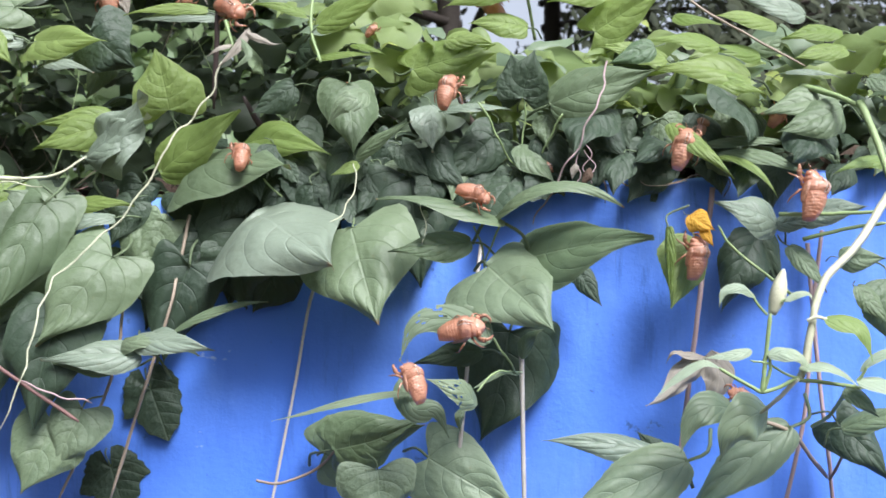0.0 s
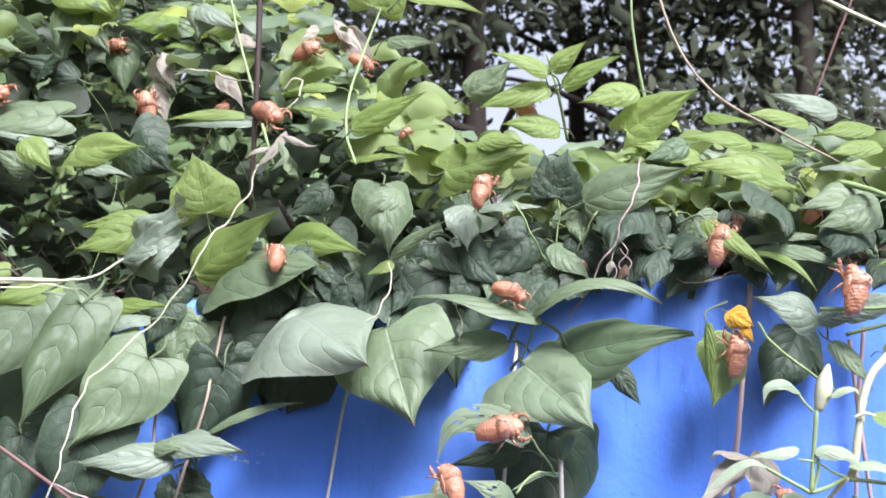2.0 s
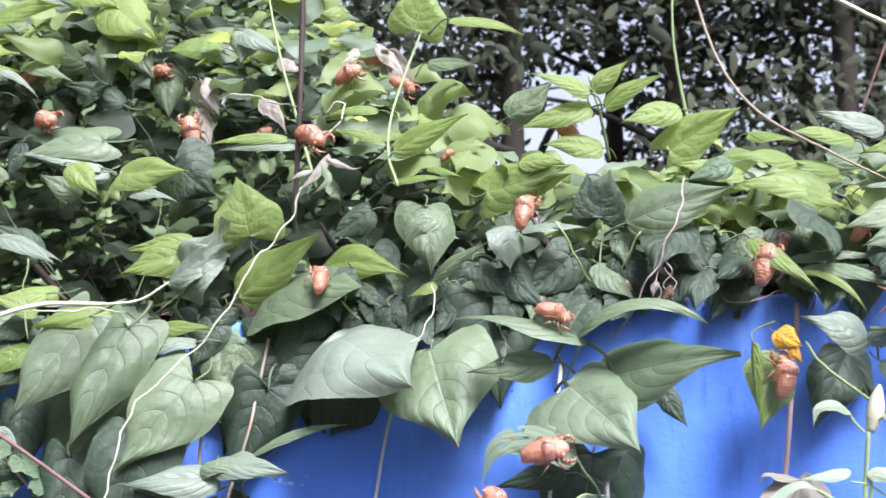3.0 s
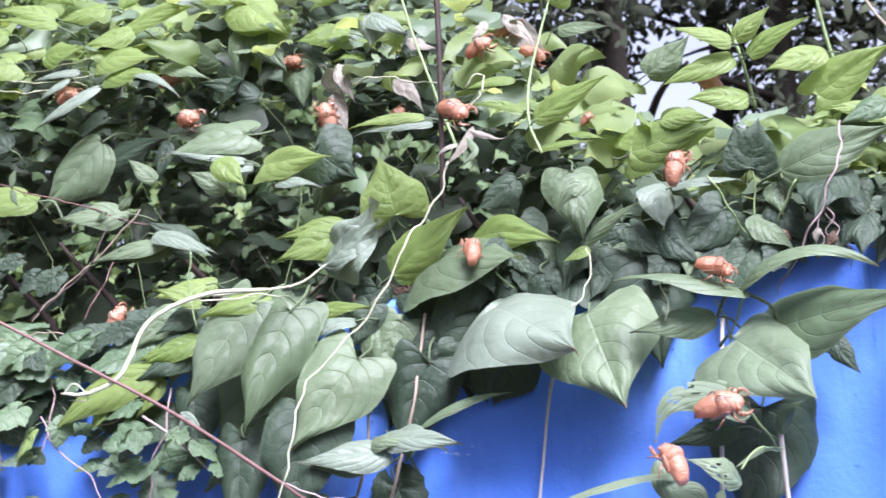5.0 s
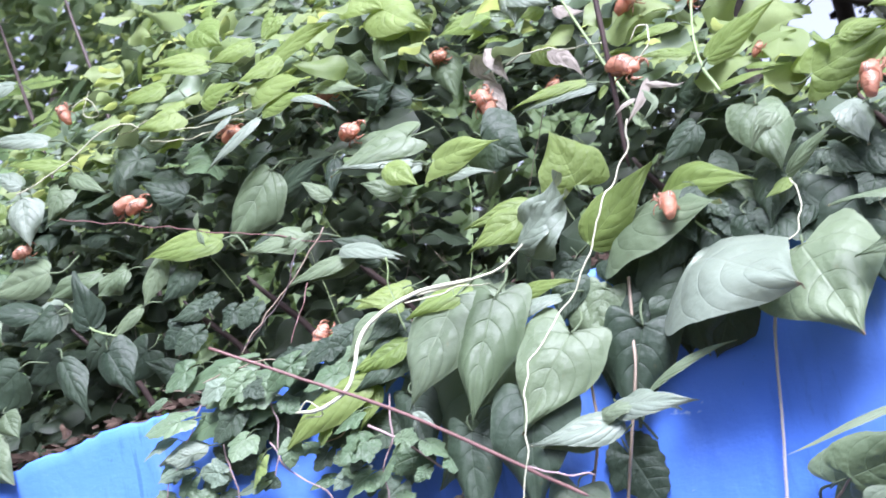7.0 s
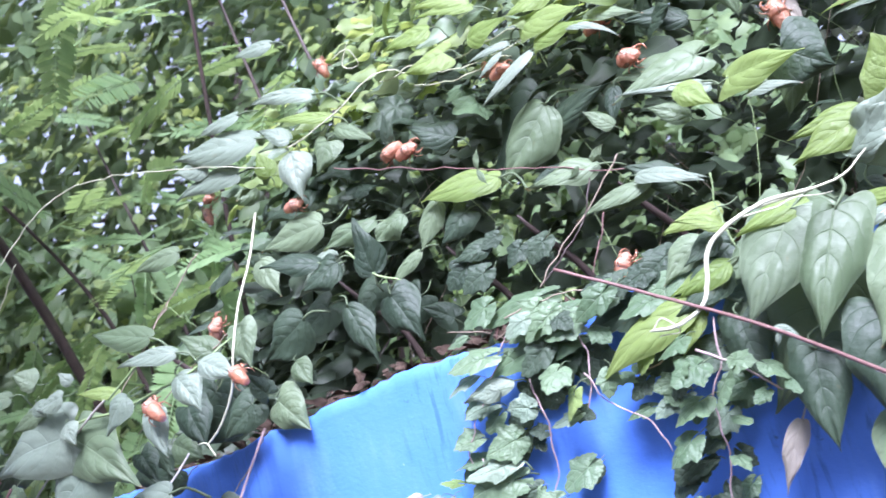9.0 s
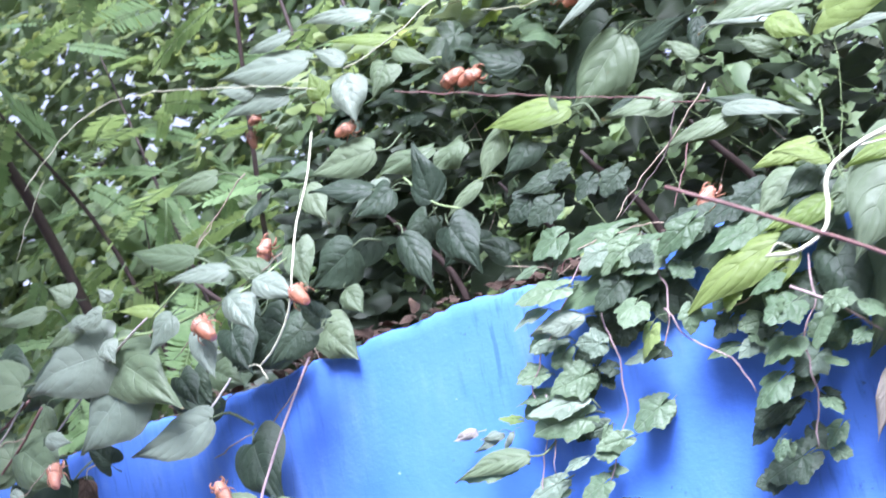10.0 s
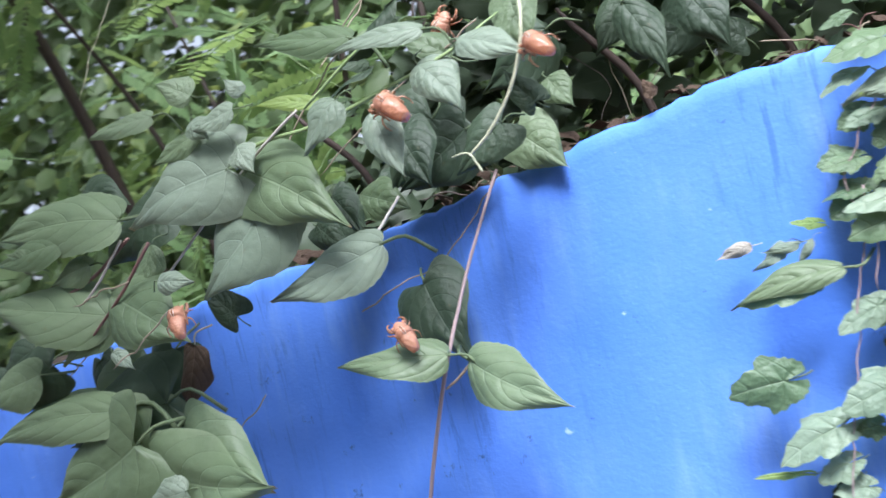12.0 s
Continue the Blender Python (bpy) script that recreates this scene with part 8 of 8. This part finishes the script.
def fringe():
    """Small leaves, mostly in the shade-darkened tone, that hang over the wall's top edge."""
    rng = random.Random(8)
    for x0, x1, n in ((-0.125, 0.055, 30), (0.055, 0.3, 26), (-0.3, -0.23, 8)):
        for _ in range(n):
            x = rng.uniform(x0, x1)
            z = top_z(x) + rng.uniform(0.004, 0.03 if x < 0.055 else 0.045)
            a = Vector((x, face_y(x) - rng.uniform(-0.006, 0.014), z))
            d = Vector((rng.uniform(-0.7, 0.7), -rng.uniform(0.05, 0.35), -rng.uniform(0.5, 1.0))).normalized()
            b = a + d * rng.uniform(0.022, 0.04)
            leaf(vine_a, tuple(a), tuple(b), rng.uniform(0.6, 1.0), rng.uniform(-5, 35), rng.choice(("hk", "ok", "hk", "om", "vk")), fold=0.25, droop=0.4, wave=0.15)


fringe()


def litter():
    """Dead leaves, husks of twigs and crumbs along the wall's top."""
    rng = random.Random(3)
    shapes = [coarse("ovate", 0.5, 1.2, i) for i in range(3)]
    placed = []
    for _ in range(420):
        x = rng.uniform(-1.0, 0.4)
        p = Vector((x, face_y(x) + rng.uniform(0.018, 0.16), top_z(x) + rng.uniform(0.001, 0.012)))
        d = Vector((rng.uniform(-1, 1), rng.uniform(-1, 1), rng.uniform(-0.1, 0.3)))
        placed.append((rng.choice(shapes), orient(p, p + d, rng.uniform(40, 120)), rng.uniform(0.006, 0.026)))
    base = thing("leaf_litter", (-0.5, face_y(-0.5) + 0.08, top_z(-0.5)), "dry brown leaf litter and twigs on the wall top", "leaf litter")
    joined("dead_leaves", base, placed, LITTER, "dry brown leaf fragments")
    for _ in range(26):
        x = rng.uniform(-0.85, 0.2)
        y = face_y(x) + rng.uniform(0.01, 0.1)
        a = Vector((x, y, top_z(x) + 0.004))
        b = a + Vector((rng.uniform(-0.05, 0.05), rng.uniform(-0.02, 0.03), rng.uniform(0.0, 0.02)))
        stem(base, rng.choice("rtk"), 1.6, 1.0, tuple(a), tuple(a.lerp(b, 0.5) + Vector((0, 0, 0.004))), tuple(b), name="twig")


litter()


# ---- insect husks ----
def loft(rows, sides=14):
    """rows: y, half width, half height, middle height."""
    verts, faces = [], []
    for y, rx, rz, zc in rows:
        for k in range(sides):
            a = 2 * math.pi * k / sides
            verts.append((rx * math.cos(a), y, zc + rz * math.sin(a)))
    n = len(rows)
    for i in range(n - 1):
        for k in range(sides):
            k2 = (k + 1) % sides
            faces.append((i * sides + k, (i + 1) * sides + k, (i + 1) * sides + k2, i * sides + k2))
    faces += [tuple(range(sides)), tuple((n - 1) * sides + k for k in range(sides))[::-1]]
    return verts, faces


def husk_template():
    """The empty amber skin of a cicada nymph, 1 long, nose towards +Y, back up."""
    t = thing("cicada_husk", (0, 0, 0), "empty amber-brown moulted cicada shell clinging to a leaf", "insect shell", "moulted shells on the vines")
    rows, rings = [(-0.455, 0.03, 0.03, -0.13)], 8
    for i in range(rings):                                   # each ring overlaps the next with a raised lip
        for q, swell in ((0.0, 0.99), (0.25, 0.998), (0.6, 1.0), (0.9, 1.0), (0.96, 0.985)):
            s = (i + q) / rings
            w = 0.24 * math.sin(math.pi * (0.12 + 0.46 * s)) ** 0.62 * swell
            rows.append((-0.44 + 0.48 * s, w, w * 0.98, 0.03 - 0.14 * (1 - s) ** 2))
    v, f = loft(rows, 20)
    part("abdomen", mesh_of("abdomen", v, f, mat=HUSK_RINGS), t)
    v, f = loft([(0.0, 0.21, 0.2, 0.03), (0.03, 0.25, 0.25, 0.045), (0.08, 0.262, 0.28, 0.055), (0.14, 0.258, 0.29, 0.06), (0.19, 0.245, 0.27, 0.05), (0.225, 0.225, 0.235, 0.035), (0.235, 0.205, 0.205, 0.03),
                 (0.25, 0.225, 0.21, 0.025), (0.29, 0.23, 0.2, 0.015), (0.325, 0.215, 0.175, 0.0), (0.335, 0.18, 0.15, 0.0)], 20)
    thorax = part("thorax", mesh_of("thorax", v, f, mat=HUSK), t)
    v, f = loft([(0.325, 0.17, 0.14, -0.005), (0.345, 0.19, 0.145, -0.01), (0.385, 0.185, 0.135, -0.02), (0.43, 0.145, 0.125, -0.035), (0.47, 0.1, 0.105, -0.05), (0.495, 0.05, 0.06, -0.06)], 16)
    head = part("head", mesh_of("head", v, f, mat=HUSK), t)
    for sx in (-1, 1):
        v, f = loft([(0.34, 0.012, 0.012, 0.025), (0.352, 0.042, 0.042, 0.025), (0.38, 0.058, 0.058, 0.025), (0.408, 0.045, 0.045, 0.025), (0.422, 0.012, 0.012, 0.025)], 10)
        piece(head, "eye", [(x + sx * 0.195, y, z) for x, y, z in v], f, HUSK)
        v, f = loft([(-0.19, 0.008, 0.02, -0.07), (-0.14, 0.02, 0.06, -0.06), (-0.04, 0.028, 0.09, -0.035), (0.06, 0.03, 0.095, 0.0), (0.14, 0.024, 0.07, 0.04), (0.2, 0.01, 0.03, 0.07)], 12)
        piece(thorax, "wing_pad", [(sx * (0.262 + x - 0.1 * max(0.0, z)), y, z) for x, y, z in v], f, HUSK_LEG)
        for kind, pts, r0, r1 in (
            ("foreleg", [(0.13, 0.3, -0.13), (0.24, 0.36, -0.16), (0.3, 0.45, -0.12)], 0.035, 0.06),
            ("foreleg", [(0.3, 0.45, -0.12), (0.28, 0.54, -0.14), (0.2, 0.6, -0.2), (0.15, 0.58, -0.28)], 0.045, 0.01),
            ("leg", [(0.16, 0.2, -0.16), (0.29, 0.25, -0.1), (0.37, 0.3, -0.13), (0.4, 0.36, -0.24), (0.38, 0.42, -0.33)], 0.032, 0.01),
            ("leg", [(0.16, 0.08, -0.16), (0.29, 0.06, -0.1), (0.39, -0.02, -0.12), (0.42, -0.1, -0.24), (0.4, -0.17, -0.33)], 0.03, 0.01)):
            v, f = tube(smooth_line([(sx * a, b, c) for a, b, c in pts], 4), r0, r1, 7)
            part(kind, mesh_of(kind, v, f, mat=HUSK_LEG), t)
        v, f = tube(smooth_line([(sx * 0.05, 0.47, -0.03), (sx * 0.09, 0.55, -0.02), (sx * 0.13, 0.6, -0.04)], 3), 0.008, 0.004, 5)
        piece(head, "antenna", v, f, HUSK_LEG)
    v, f = loft([(0.0, 0.004, 0.01, 0.25), (0.05, 0.022, 0.014, 0.305), (0.12, 0.036, 0.014, 0.342), (0.2, 0.03, 0.014, 0.31), (0.25, 0.026, 0.012, 0.232), (0.31, 0.008, 0.012, 0.196)], 8)
    piece(thorax, "split", v, f, HUSK_SLIT, "dark split along the back")
    for dx in (-0.045, 0.045):
        v, f = tube(smooth_line([(dx * 0.4, 0.0, 0.262), (dx, 0.08, 0.338), (dx, 0.18, 0.334), (dx * 0.5, 0.28, 0.225)], 4), 0.012, 0.008, 6)
        piece(thorax, "split_rim", v, f, HUSK_PALE, "pale curled rim of the split")
    for dx in (-0.02, 0.018):
        v, f = tube(smooth_line([(dx, 0.02, 0.27), (dx * 2.2, 0.1, 0.37), (dx * 0.6, 0.2, 0.33)], 4), 0.007, 0.005, 5)
        piece(thorax, "thread", v, f, HUSK_PALE, "white thread of breathing tube")
    return t


TEMPLATE = husk_template()
MADE = []


def husk(middle, nose, face, mm, label=""):
    m = orient(middle, nose, face) @ Matrix.Diagonal((mm * 0.00074, mm * 0.00084, mm * 0.00076, 1.0))
    if not MADE:
        ob = TEMPLATE
        ob.matrix_basis = m
    else:
        ob = copy_thing(TEMPLATE, m)
        ob.matrix_basis = m
    MADE.append(ob)
    return tagged(ob, label)


husk((-0.127, 0.774, 1.560), (-0.128, 0.784, 1.570), 30, 28)
husk((0.017, 0.710, 1.534), (0.024, 0.709, 1.531), 40, 27)
husk((0.007, 0.674, 1.457), (0.023, 0.671, 1.460), 30, 34, "amber moulted cicada shell lying on a chewed leaf")
husk((-0.018, 0.673, 1.428), (-0.022, 0.679, 1.436), 40, 31, "amber moulted cicada shell clasping a curled chewed leaf")
husk((0.200, 0.657, 1.531), (0.202, 0.662, 1.546), 30, 36, "large pale glossy moulted cicada shell on a leaf tip")
husk((0.150, 0.708, 1.495), (0.151, 0.710, 1.506), 30, 33, "reddish moulted cicada shell on a yellowing curled leaf")
husk((0.003, 0.735, 1.597), (0.006, 0.739, 1.605), 30, 30)
husk((-0.054, 0.806, 1.602), (-0.055, 0.810, 1.611), 20, 26)
husk((0.144, 0.716, 1.561), (0.149, 0.720, 1.574), 10, 34)
husk((0.164, 0.748, 1.575), (0.168, 0.752, 1.582), 30, 28)
husk((0.068, 0.769, 1.551), (0.077, 0.767, 1.555), 10, 28, "shaded brown moulted cicada shell under the leaves")
husk((0.166, 0.672, 1.419), (0.160, 0.672, 1.421), 20, 20)
husk((0.221, 0.769, 1.587), (0.224, 0.768, 1.592), 10, 24)
husk((-0.133, 0.762, 1.652), (-0.123, 0.755, 1.647), 20, 33, "amber moulted cicada shell gripping a dark stem")
husk((-0.252, 0.935, 1.692), (-0.254, 0.935, 1.701), 10, 36, "amber moulted cicada shell hanging on a dry leaf")
husk((-0.377, 0.947, 1.707), (-0.363, 0.935, 1.706), 20, 36)
husk((0.036, 0.789, 1.660), (0.031, 0.790, 1.666), -20, 30)
husk((-0.122, 0.895, 1.728), (-0.112, 0.893, 1.733), 20, 30)
husk((-0.099, 0.911, 1.745), (-0.087, 0.909, 1.747), 20, 28)
husk((-0.080, 0.908, 1.723), (-0.073, 0.907, 1.719), 10, 28)
husk((-0.045, 0.832, 1.651), (-0.042, 0.832, 1.654), 20, 14, "very small brown moulted shell among young leaves")
husk((-0.295, 0.984, 1.757), (-0.288, 0.983, 1.758), 10, 28)
husk((-0.413, 0.866, 1.536), (-0.408, 0.868, 1.546), 20, 32, "amber moulted cicada shell on the wall top litter")
husk((-0.600, 0.964, 1.703), (-0.590, 0.962, 1.705), 10, 32)
husk((-0.492, 0.966, 1.741), (-0.482, 0.965, 1.743), 10, 28)
husk((-0.201, 0.968, 1.697), (-0.195, 0.967, 1.701), 10, 24)
husk((-0.685, 1.018, 1.827), (-0.689, 1.019, 1.839), 10, 28)
husk((-0.502, 0.988, 1.752), (-0.510, 0.989, 1.755), 10, 32)
husk((-0.619, 0.977, 1.711), (-0.628, 0.979, 1.707), 10, 32)
husk((-0.736, 0.976, 1.695), (-0.725, 0.975, 1.696), 10, 30)
husk((-0.794, 0.771, 1.533), (-0.807, 0.778, 1.544), 20, 34, "amber moulted cicada shell on a trailing vine leaf")
husk((-0.699, 0.760, 1.539), (-0.707, 0.767, 1.545), 20, 30, "amber moulted cicada shell beside a white hanging tendril")
husk((-0.832, 0.982, 1.734), (-0.826, 0.981, 1.735), 10, 22)
husk((-0.977, 0.781, 1.445), (-0.980, 0.787, 1.454), 20, 30)
husk((-0.838, 0.813, 1.401), (-0.842, 0.814, 1.408), 30, 28, "amber moulted cicada shell on a bare vine leaf")
husk((-0.789, 0.875, 1.590), (-0.785, 0.874, 1.596), 10, 32)
husk((-0.400, 0.971, 1.750), (-0.394, 0.970, 1.752), 10, 30)
husk((-0.853, 1.006, 1.722), (-0.854, 1.006, 1.734), 10, 24)


# ---- the pinnate shrub beyond the wall's end ----
def pinnate(seed):
    """A feather leaf 1 long: a stalk with pairs of oval leaflets."""
    rng = random.Random(seed)
    verts, faces, uvs = [], [], []
    pairs = 21
    droop = rng.uniform(0.25, 0.6)
    for i in range(pairs * 2 + 1):
        t = 0.14 + 0.86 * (i // 2) / pairs
        side = 1 if i % 2 else -1
        L = 0.165 * (0.55 + 0.6 * math.sin(math.pi * (0.15 + 0.75 * t)))
        a = Vector((0, t, -droop * t * t * 0.5))
        d = Vector((side * 0.93, 0.36 + 0.1 * rng.random(), -0.12 + rng.uniform(-0.12, 0.1))).normalized() if i < pairs * 2 else Vector((0, 1, -droop))
        n = Vector((0.1 * side + rng.uniform(-0.2, 0.2), 0.1, 1))
        w = d.cross(n).normalized() * L * 0.135
        k = len(verts)
        verts += [a, a + d * L * 0.3 + w, a + d * L * 0.75 + w * 0.9, a + d * L, a + d * L * 0.75 - w * 0.9, a + d * L * 0.3 - w]
        uvs += [(0.5, 0), (1, 0.3), (0.95, 0.75), (0.5, 1), (0.05, 0.75), (0, 0.3)]
        faces += [(k, k + 1, k + 2, k + 3), (k, k + 3, k + 4, k + 5)]
    tv, tf = tube(smooth_line([(0, -0.06, 0.01), (0, 0.3, -droop * 0.045), (0, 0.65, -droop * 0.21), (0, 1.0, -droop * 0.5)], 3), 0.008, 0.003, 4)
    k = len(verts)
    verts += tv
    uvs += [(0.5, 0.5)] * len(tv)
    faces += [tuple(i + k for i in q) for q in tf]
    return mesh_of("feather_leaf", verts, faces, uvs, FERN)


def build_shrub():
    rng = random.Random(21)
    shrub = thing("mimosa_shrub", (-1.5, 1.75, 0.0), "shrub with dark twigs and feathery pinnate green leaves behind the wall", "shrub")
    kinds = [pinnate(i) for i in range(5)]
    twigs = []
    for i in range(9):
        a = Vector((-1.5 + rng.uniform(-0.25, 0.25), 1.75 + rng.uniform(-0.15, 0.2), 0.0))
        b = Vector((rng.uniform(-2.3, -0.75), rng.uniform(1.4, 2.3), rng.uniform(1.3, 1.7)))
        c = b + Vector((rng.uniform(-0.3, 0.3), rng.uniform(-0.3, 0.2), rng.uniform(0.4, 0.9)))
        pts = [a - Vector((0, 0, 0.03)), a.lerp(b, 0.5) + Vector((rng.uniform(-0.1, 0.1), 0.05, 0.1)), b, c]
        stem(shrub, "k", 22, 4, *[tuple(p) for p in pts], name="branch")
        twigs.append(smooth_line(pts, 10))
    for _ in range(296):
        line = rng.choice(twigs)
        p = line[rng.randrange(len(line) // 2 - 2, len(line))] + Vector((rng.uniform(-0.25, 0.25), rng.uniform(-0.3, 0.2), rng.uniform(-0.2, 0.2)))
        p.y = max(p.y, face_y(p.x) + 0.32)
        d = Vector((rng.uniform(-1, 1), rng.uniform(-0.9, 0.4), rng.uniform(-0.55, 0.35)))
        m = orient(p, p + d, rng.uniform(45, 110))
        part("feather_leaf", rng.choice(kinds), shrub, m @ Matrix.Scale(rng.uniform(0.12, 0.22), 4))
    deep = [coarse("ovate", 0.5, 0.5, i) for i in range(3)]
    far = [sprig(0.5, i) for i in range(4)]
    placed = []
    for _ in range(26000):
        p = Vector((rng.uniform(-4.2, 0.0), rng.uniform(2.1, 3.4), rng.uniform(0.2, 3.6)))
        ragged = noise.noise(Vector((p.x * 2.4, p.z * 2.4, 5.0)))
        if p.y < 2.25 + 0.3 * ragged or p.x > -0.25 + 0.5 * noise.noise(Vector((p.y * 2.0, p.z * 2.0, 9.0))) or p.x < -3.9 + 0.6 * ragged:
            continue
        if noise.noise(p * 2.2) < -0.3 or p.z > 3.6 - 1.7 * max(0.0, p.x + 1.1):
            continue
        placed.append((rng.choice(far), leaf_pose(rng, p, 0.5, 40), rng.uniform(0.05, 0.11)))
    for _ in range(9000):
        p = Vector((rng.uniform(-5.5, 0.2), rng.uniform(3.2, 4.0), rng.uniform(0.0, 3.4)))
        if p.z > 3.4 - 1.7 * max(0.0, p.x + 1.1):
            continue
        placed.append((rng.choice(far), leaf_pose(rng, p, 0.5, 40), rng.uniform(0.09, 0.18)))
    joined("back_leaves", shrub, placed, BACK, "deep green leaves inside the shrub")
    placed = []
    for _ in range(5200):
        p = Vector((rng.uniform(-2.4, -0.6), rng.uniform(1.9, 2.6), rng.uniform(1.2, 2.6)))
        # More bright leaves higher up, standing in for light on the shrub's top.
        if noise.noise(p * 3.1 + Vector((4, 1, 2))) < 0.3 - 0.3 * (p.z - 1.4):
            continue
        placed.append((rng.choice(deep), leaf_pose(rng, p, 0.5, 50), rng.uniform(0.03, 0.055)))
    joined("young_leaves", shrub, placed, MASS_YOUNG, "yellow-green leaves of the shrub, denser up high for its lit top")
    # An unseen branch for the leaves added overhead as shade.
    stem(shrub, "k", 24, 7, (-1.7, 1.9, 1.2), (-1.65, 1.5, 2.0), (-1.55, 0.9, 2.45), (-1.2, 0.45, 2.5), name="branch")
    placed = []
    for _ in range(15000):                                   # unseen limbs added over the lane, to shade its left part
        p = Vector((rng.uniform(-3.6, -0.62), rng.uniform(-0.7, 1.6), rng.uniform(2.35, 2.85)))
        if p.y > 0.33 + 2.5 * max(0.0, -1.15 - p.x) or noise.noise(p * 3.3) < 0.0:
            continue
        placed.append((rng.choice(far), leaf_pose(rng, p, 0.3, 70), rng.uniform(0.06, 0.11)))
    for _ in range(2400):                                    # and an unseen crown added to shade the shrub
        p = Vector((rng.uniform(-4.2, -0.85), rng.uniform(0.3, 3.4), rng.uniform(3.2, 3.7)))
        if noise.noise(p * 2.6) < -0.2:
            continue
        placed.append((rng.choice(far), leaf_pose(rng, p, 0.3, 70), rng.uniform(0.09, 0.16)))
    joined("overhanging_leaves", shrub, placed, MASS, "unseen leaves added overhead to shade the lane and shrub")


build_shrub()


# ---- trees further back ----
def sky_gap(p):
    """Distance from the middle of the hole between the crowns."""
    a, d = Vector((0.65, 6.08, 2.85)), Vector((0.12, 0.97, 0.22)).normalized()
    q = p - a
    return (q - d * q.dot(d)).length * (1.0 + 0.6 * noise.noise(p * 6.0))


def tree(x, y, height, spread, seed):
    rng = random.Random(seed)
    t = thing("conifer_tree", (x, y, 0), "tall dark evergreen tree with gaps of sky in its crown", "tree", "trees behind the wall")
    lean = Vector((rng.uniform(-0.3, 0.3), rng.uniform(-0.2, 0.2), height))
    trunk = [Vector((x, y, -0.05)), Vector((x, y, 0)) + lean * 0.4 + Vector((rng.uniform(-0.1, 0.1), 0, 0)), Vector((x, y, 0)) + lean]
    v, f = tube(smooth_line(trunk, 8), 0.075, 0.03, 10, 0.1, rng)
    part("trunk", mesh_of("trunk", v, f, mat=BARK), t)
    tips = []
    for i in range(34):
        h = rng.uniform(0.1, 0.97)
        a = Vector((x, y, 0)) + lean * h
        ang = rng.uniform(0, 6.28)
        ln = spread * (1.15 - 0.75 * h) * rng.uniform(0.6, 1.1)
        b = a + Vector((math.cos(ang) * ln, math.sin(ang) * ln, rng.uniform(-0.1, 0.35) * ln))
        v, f = tube(smooth_line([a, a.lerp(b, 0.5) + Vector((0, 0, 0.08)), b], 4), 0.03 * (1.2 - h), 0.006, 5)
        part("limb", mesh_of("limb", v, f, mat=BARK), t)
        tips.append((a, b))
    quads = [sprig(0.42, i) for i in range(4)]
    placed = []
    for a, b in tips:
        for _ in range(20):
            c = a.lerp(b, rng.uniform(0.3, 1.05)) + Vector((rng.gauss(0, 0.2), rng.gauss(0, 0.2), rng.gauss(0, 0.2)))
            for _ in range(14):
                p = c + Vector((rng.gauss(0, 0.15), rng.gauss(0, 0.15), rng.gauss(0, 0.09)))
                if sky_gap(p) < 0.36:
                    continue
                placed.append((rng.choice(quads), leaf_pose(rng, p, 0.3, 40), rng.uniform(0.05, 0.1)))
    joined("crown", t, placed, TREE, "needle sprays with gaps, darkened in colour as if backlit")


for i, (x, y, h, s) in enumerate(((0.3, 4.4, 5.2, 1.3), (1.7, 4.9, 6.0, 1.4), (3.1, 5.6, 6.0, 1.5), (-1.2, 4.8, 5.6, 1.4), (-2.9, 4.6, 6.0, 1.5), (0.9, 6.6, 7.0, 1.7), (2.5, 7.2, 7.0, 1.7), (-0.6, 7.0, 7.0, 1.7), (0.95, 5.3, 5.5, 1.4), (2.3, 6.0, 6.0, 1.5))):
    tree(x, y, h, s, 60 + i)
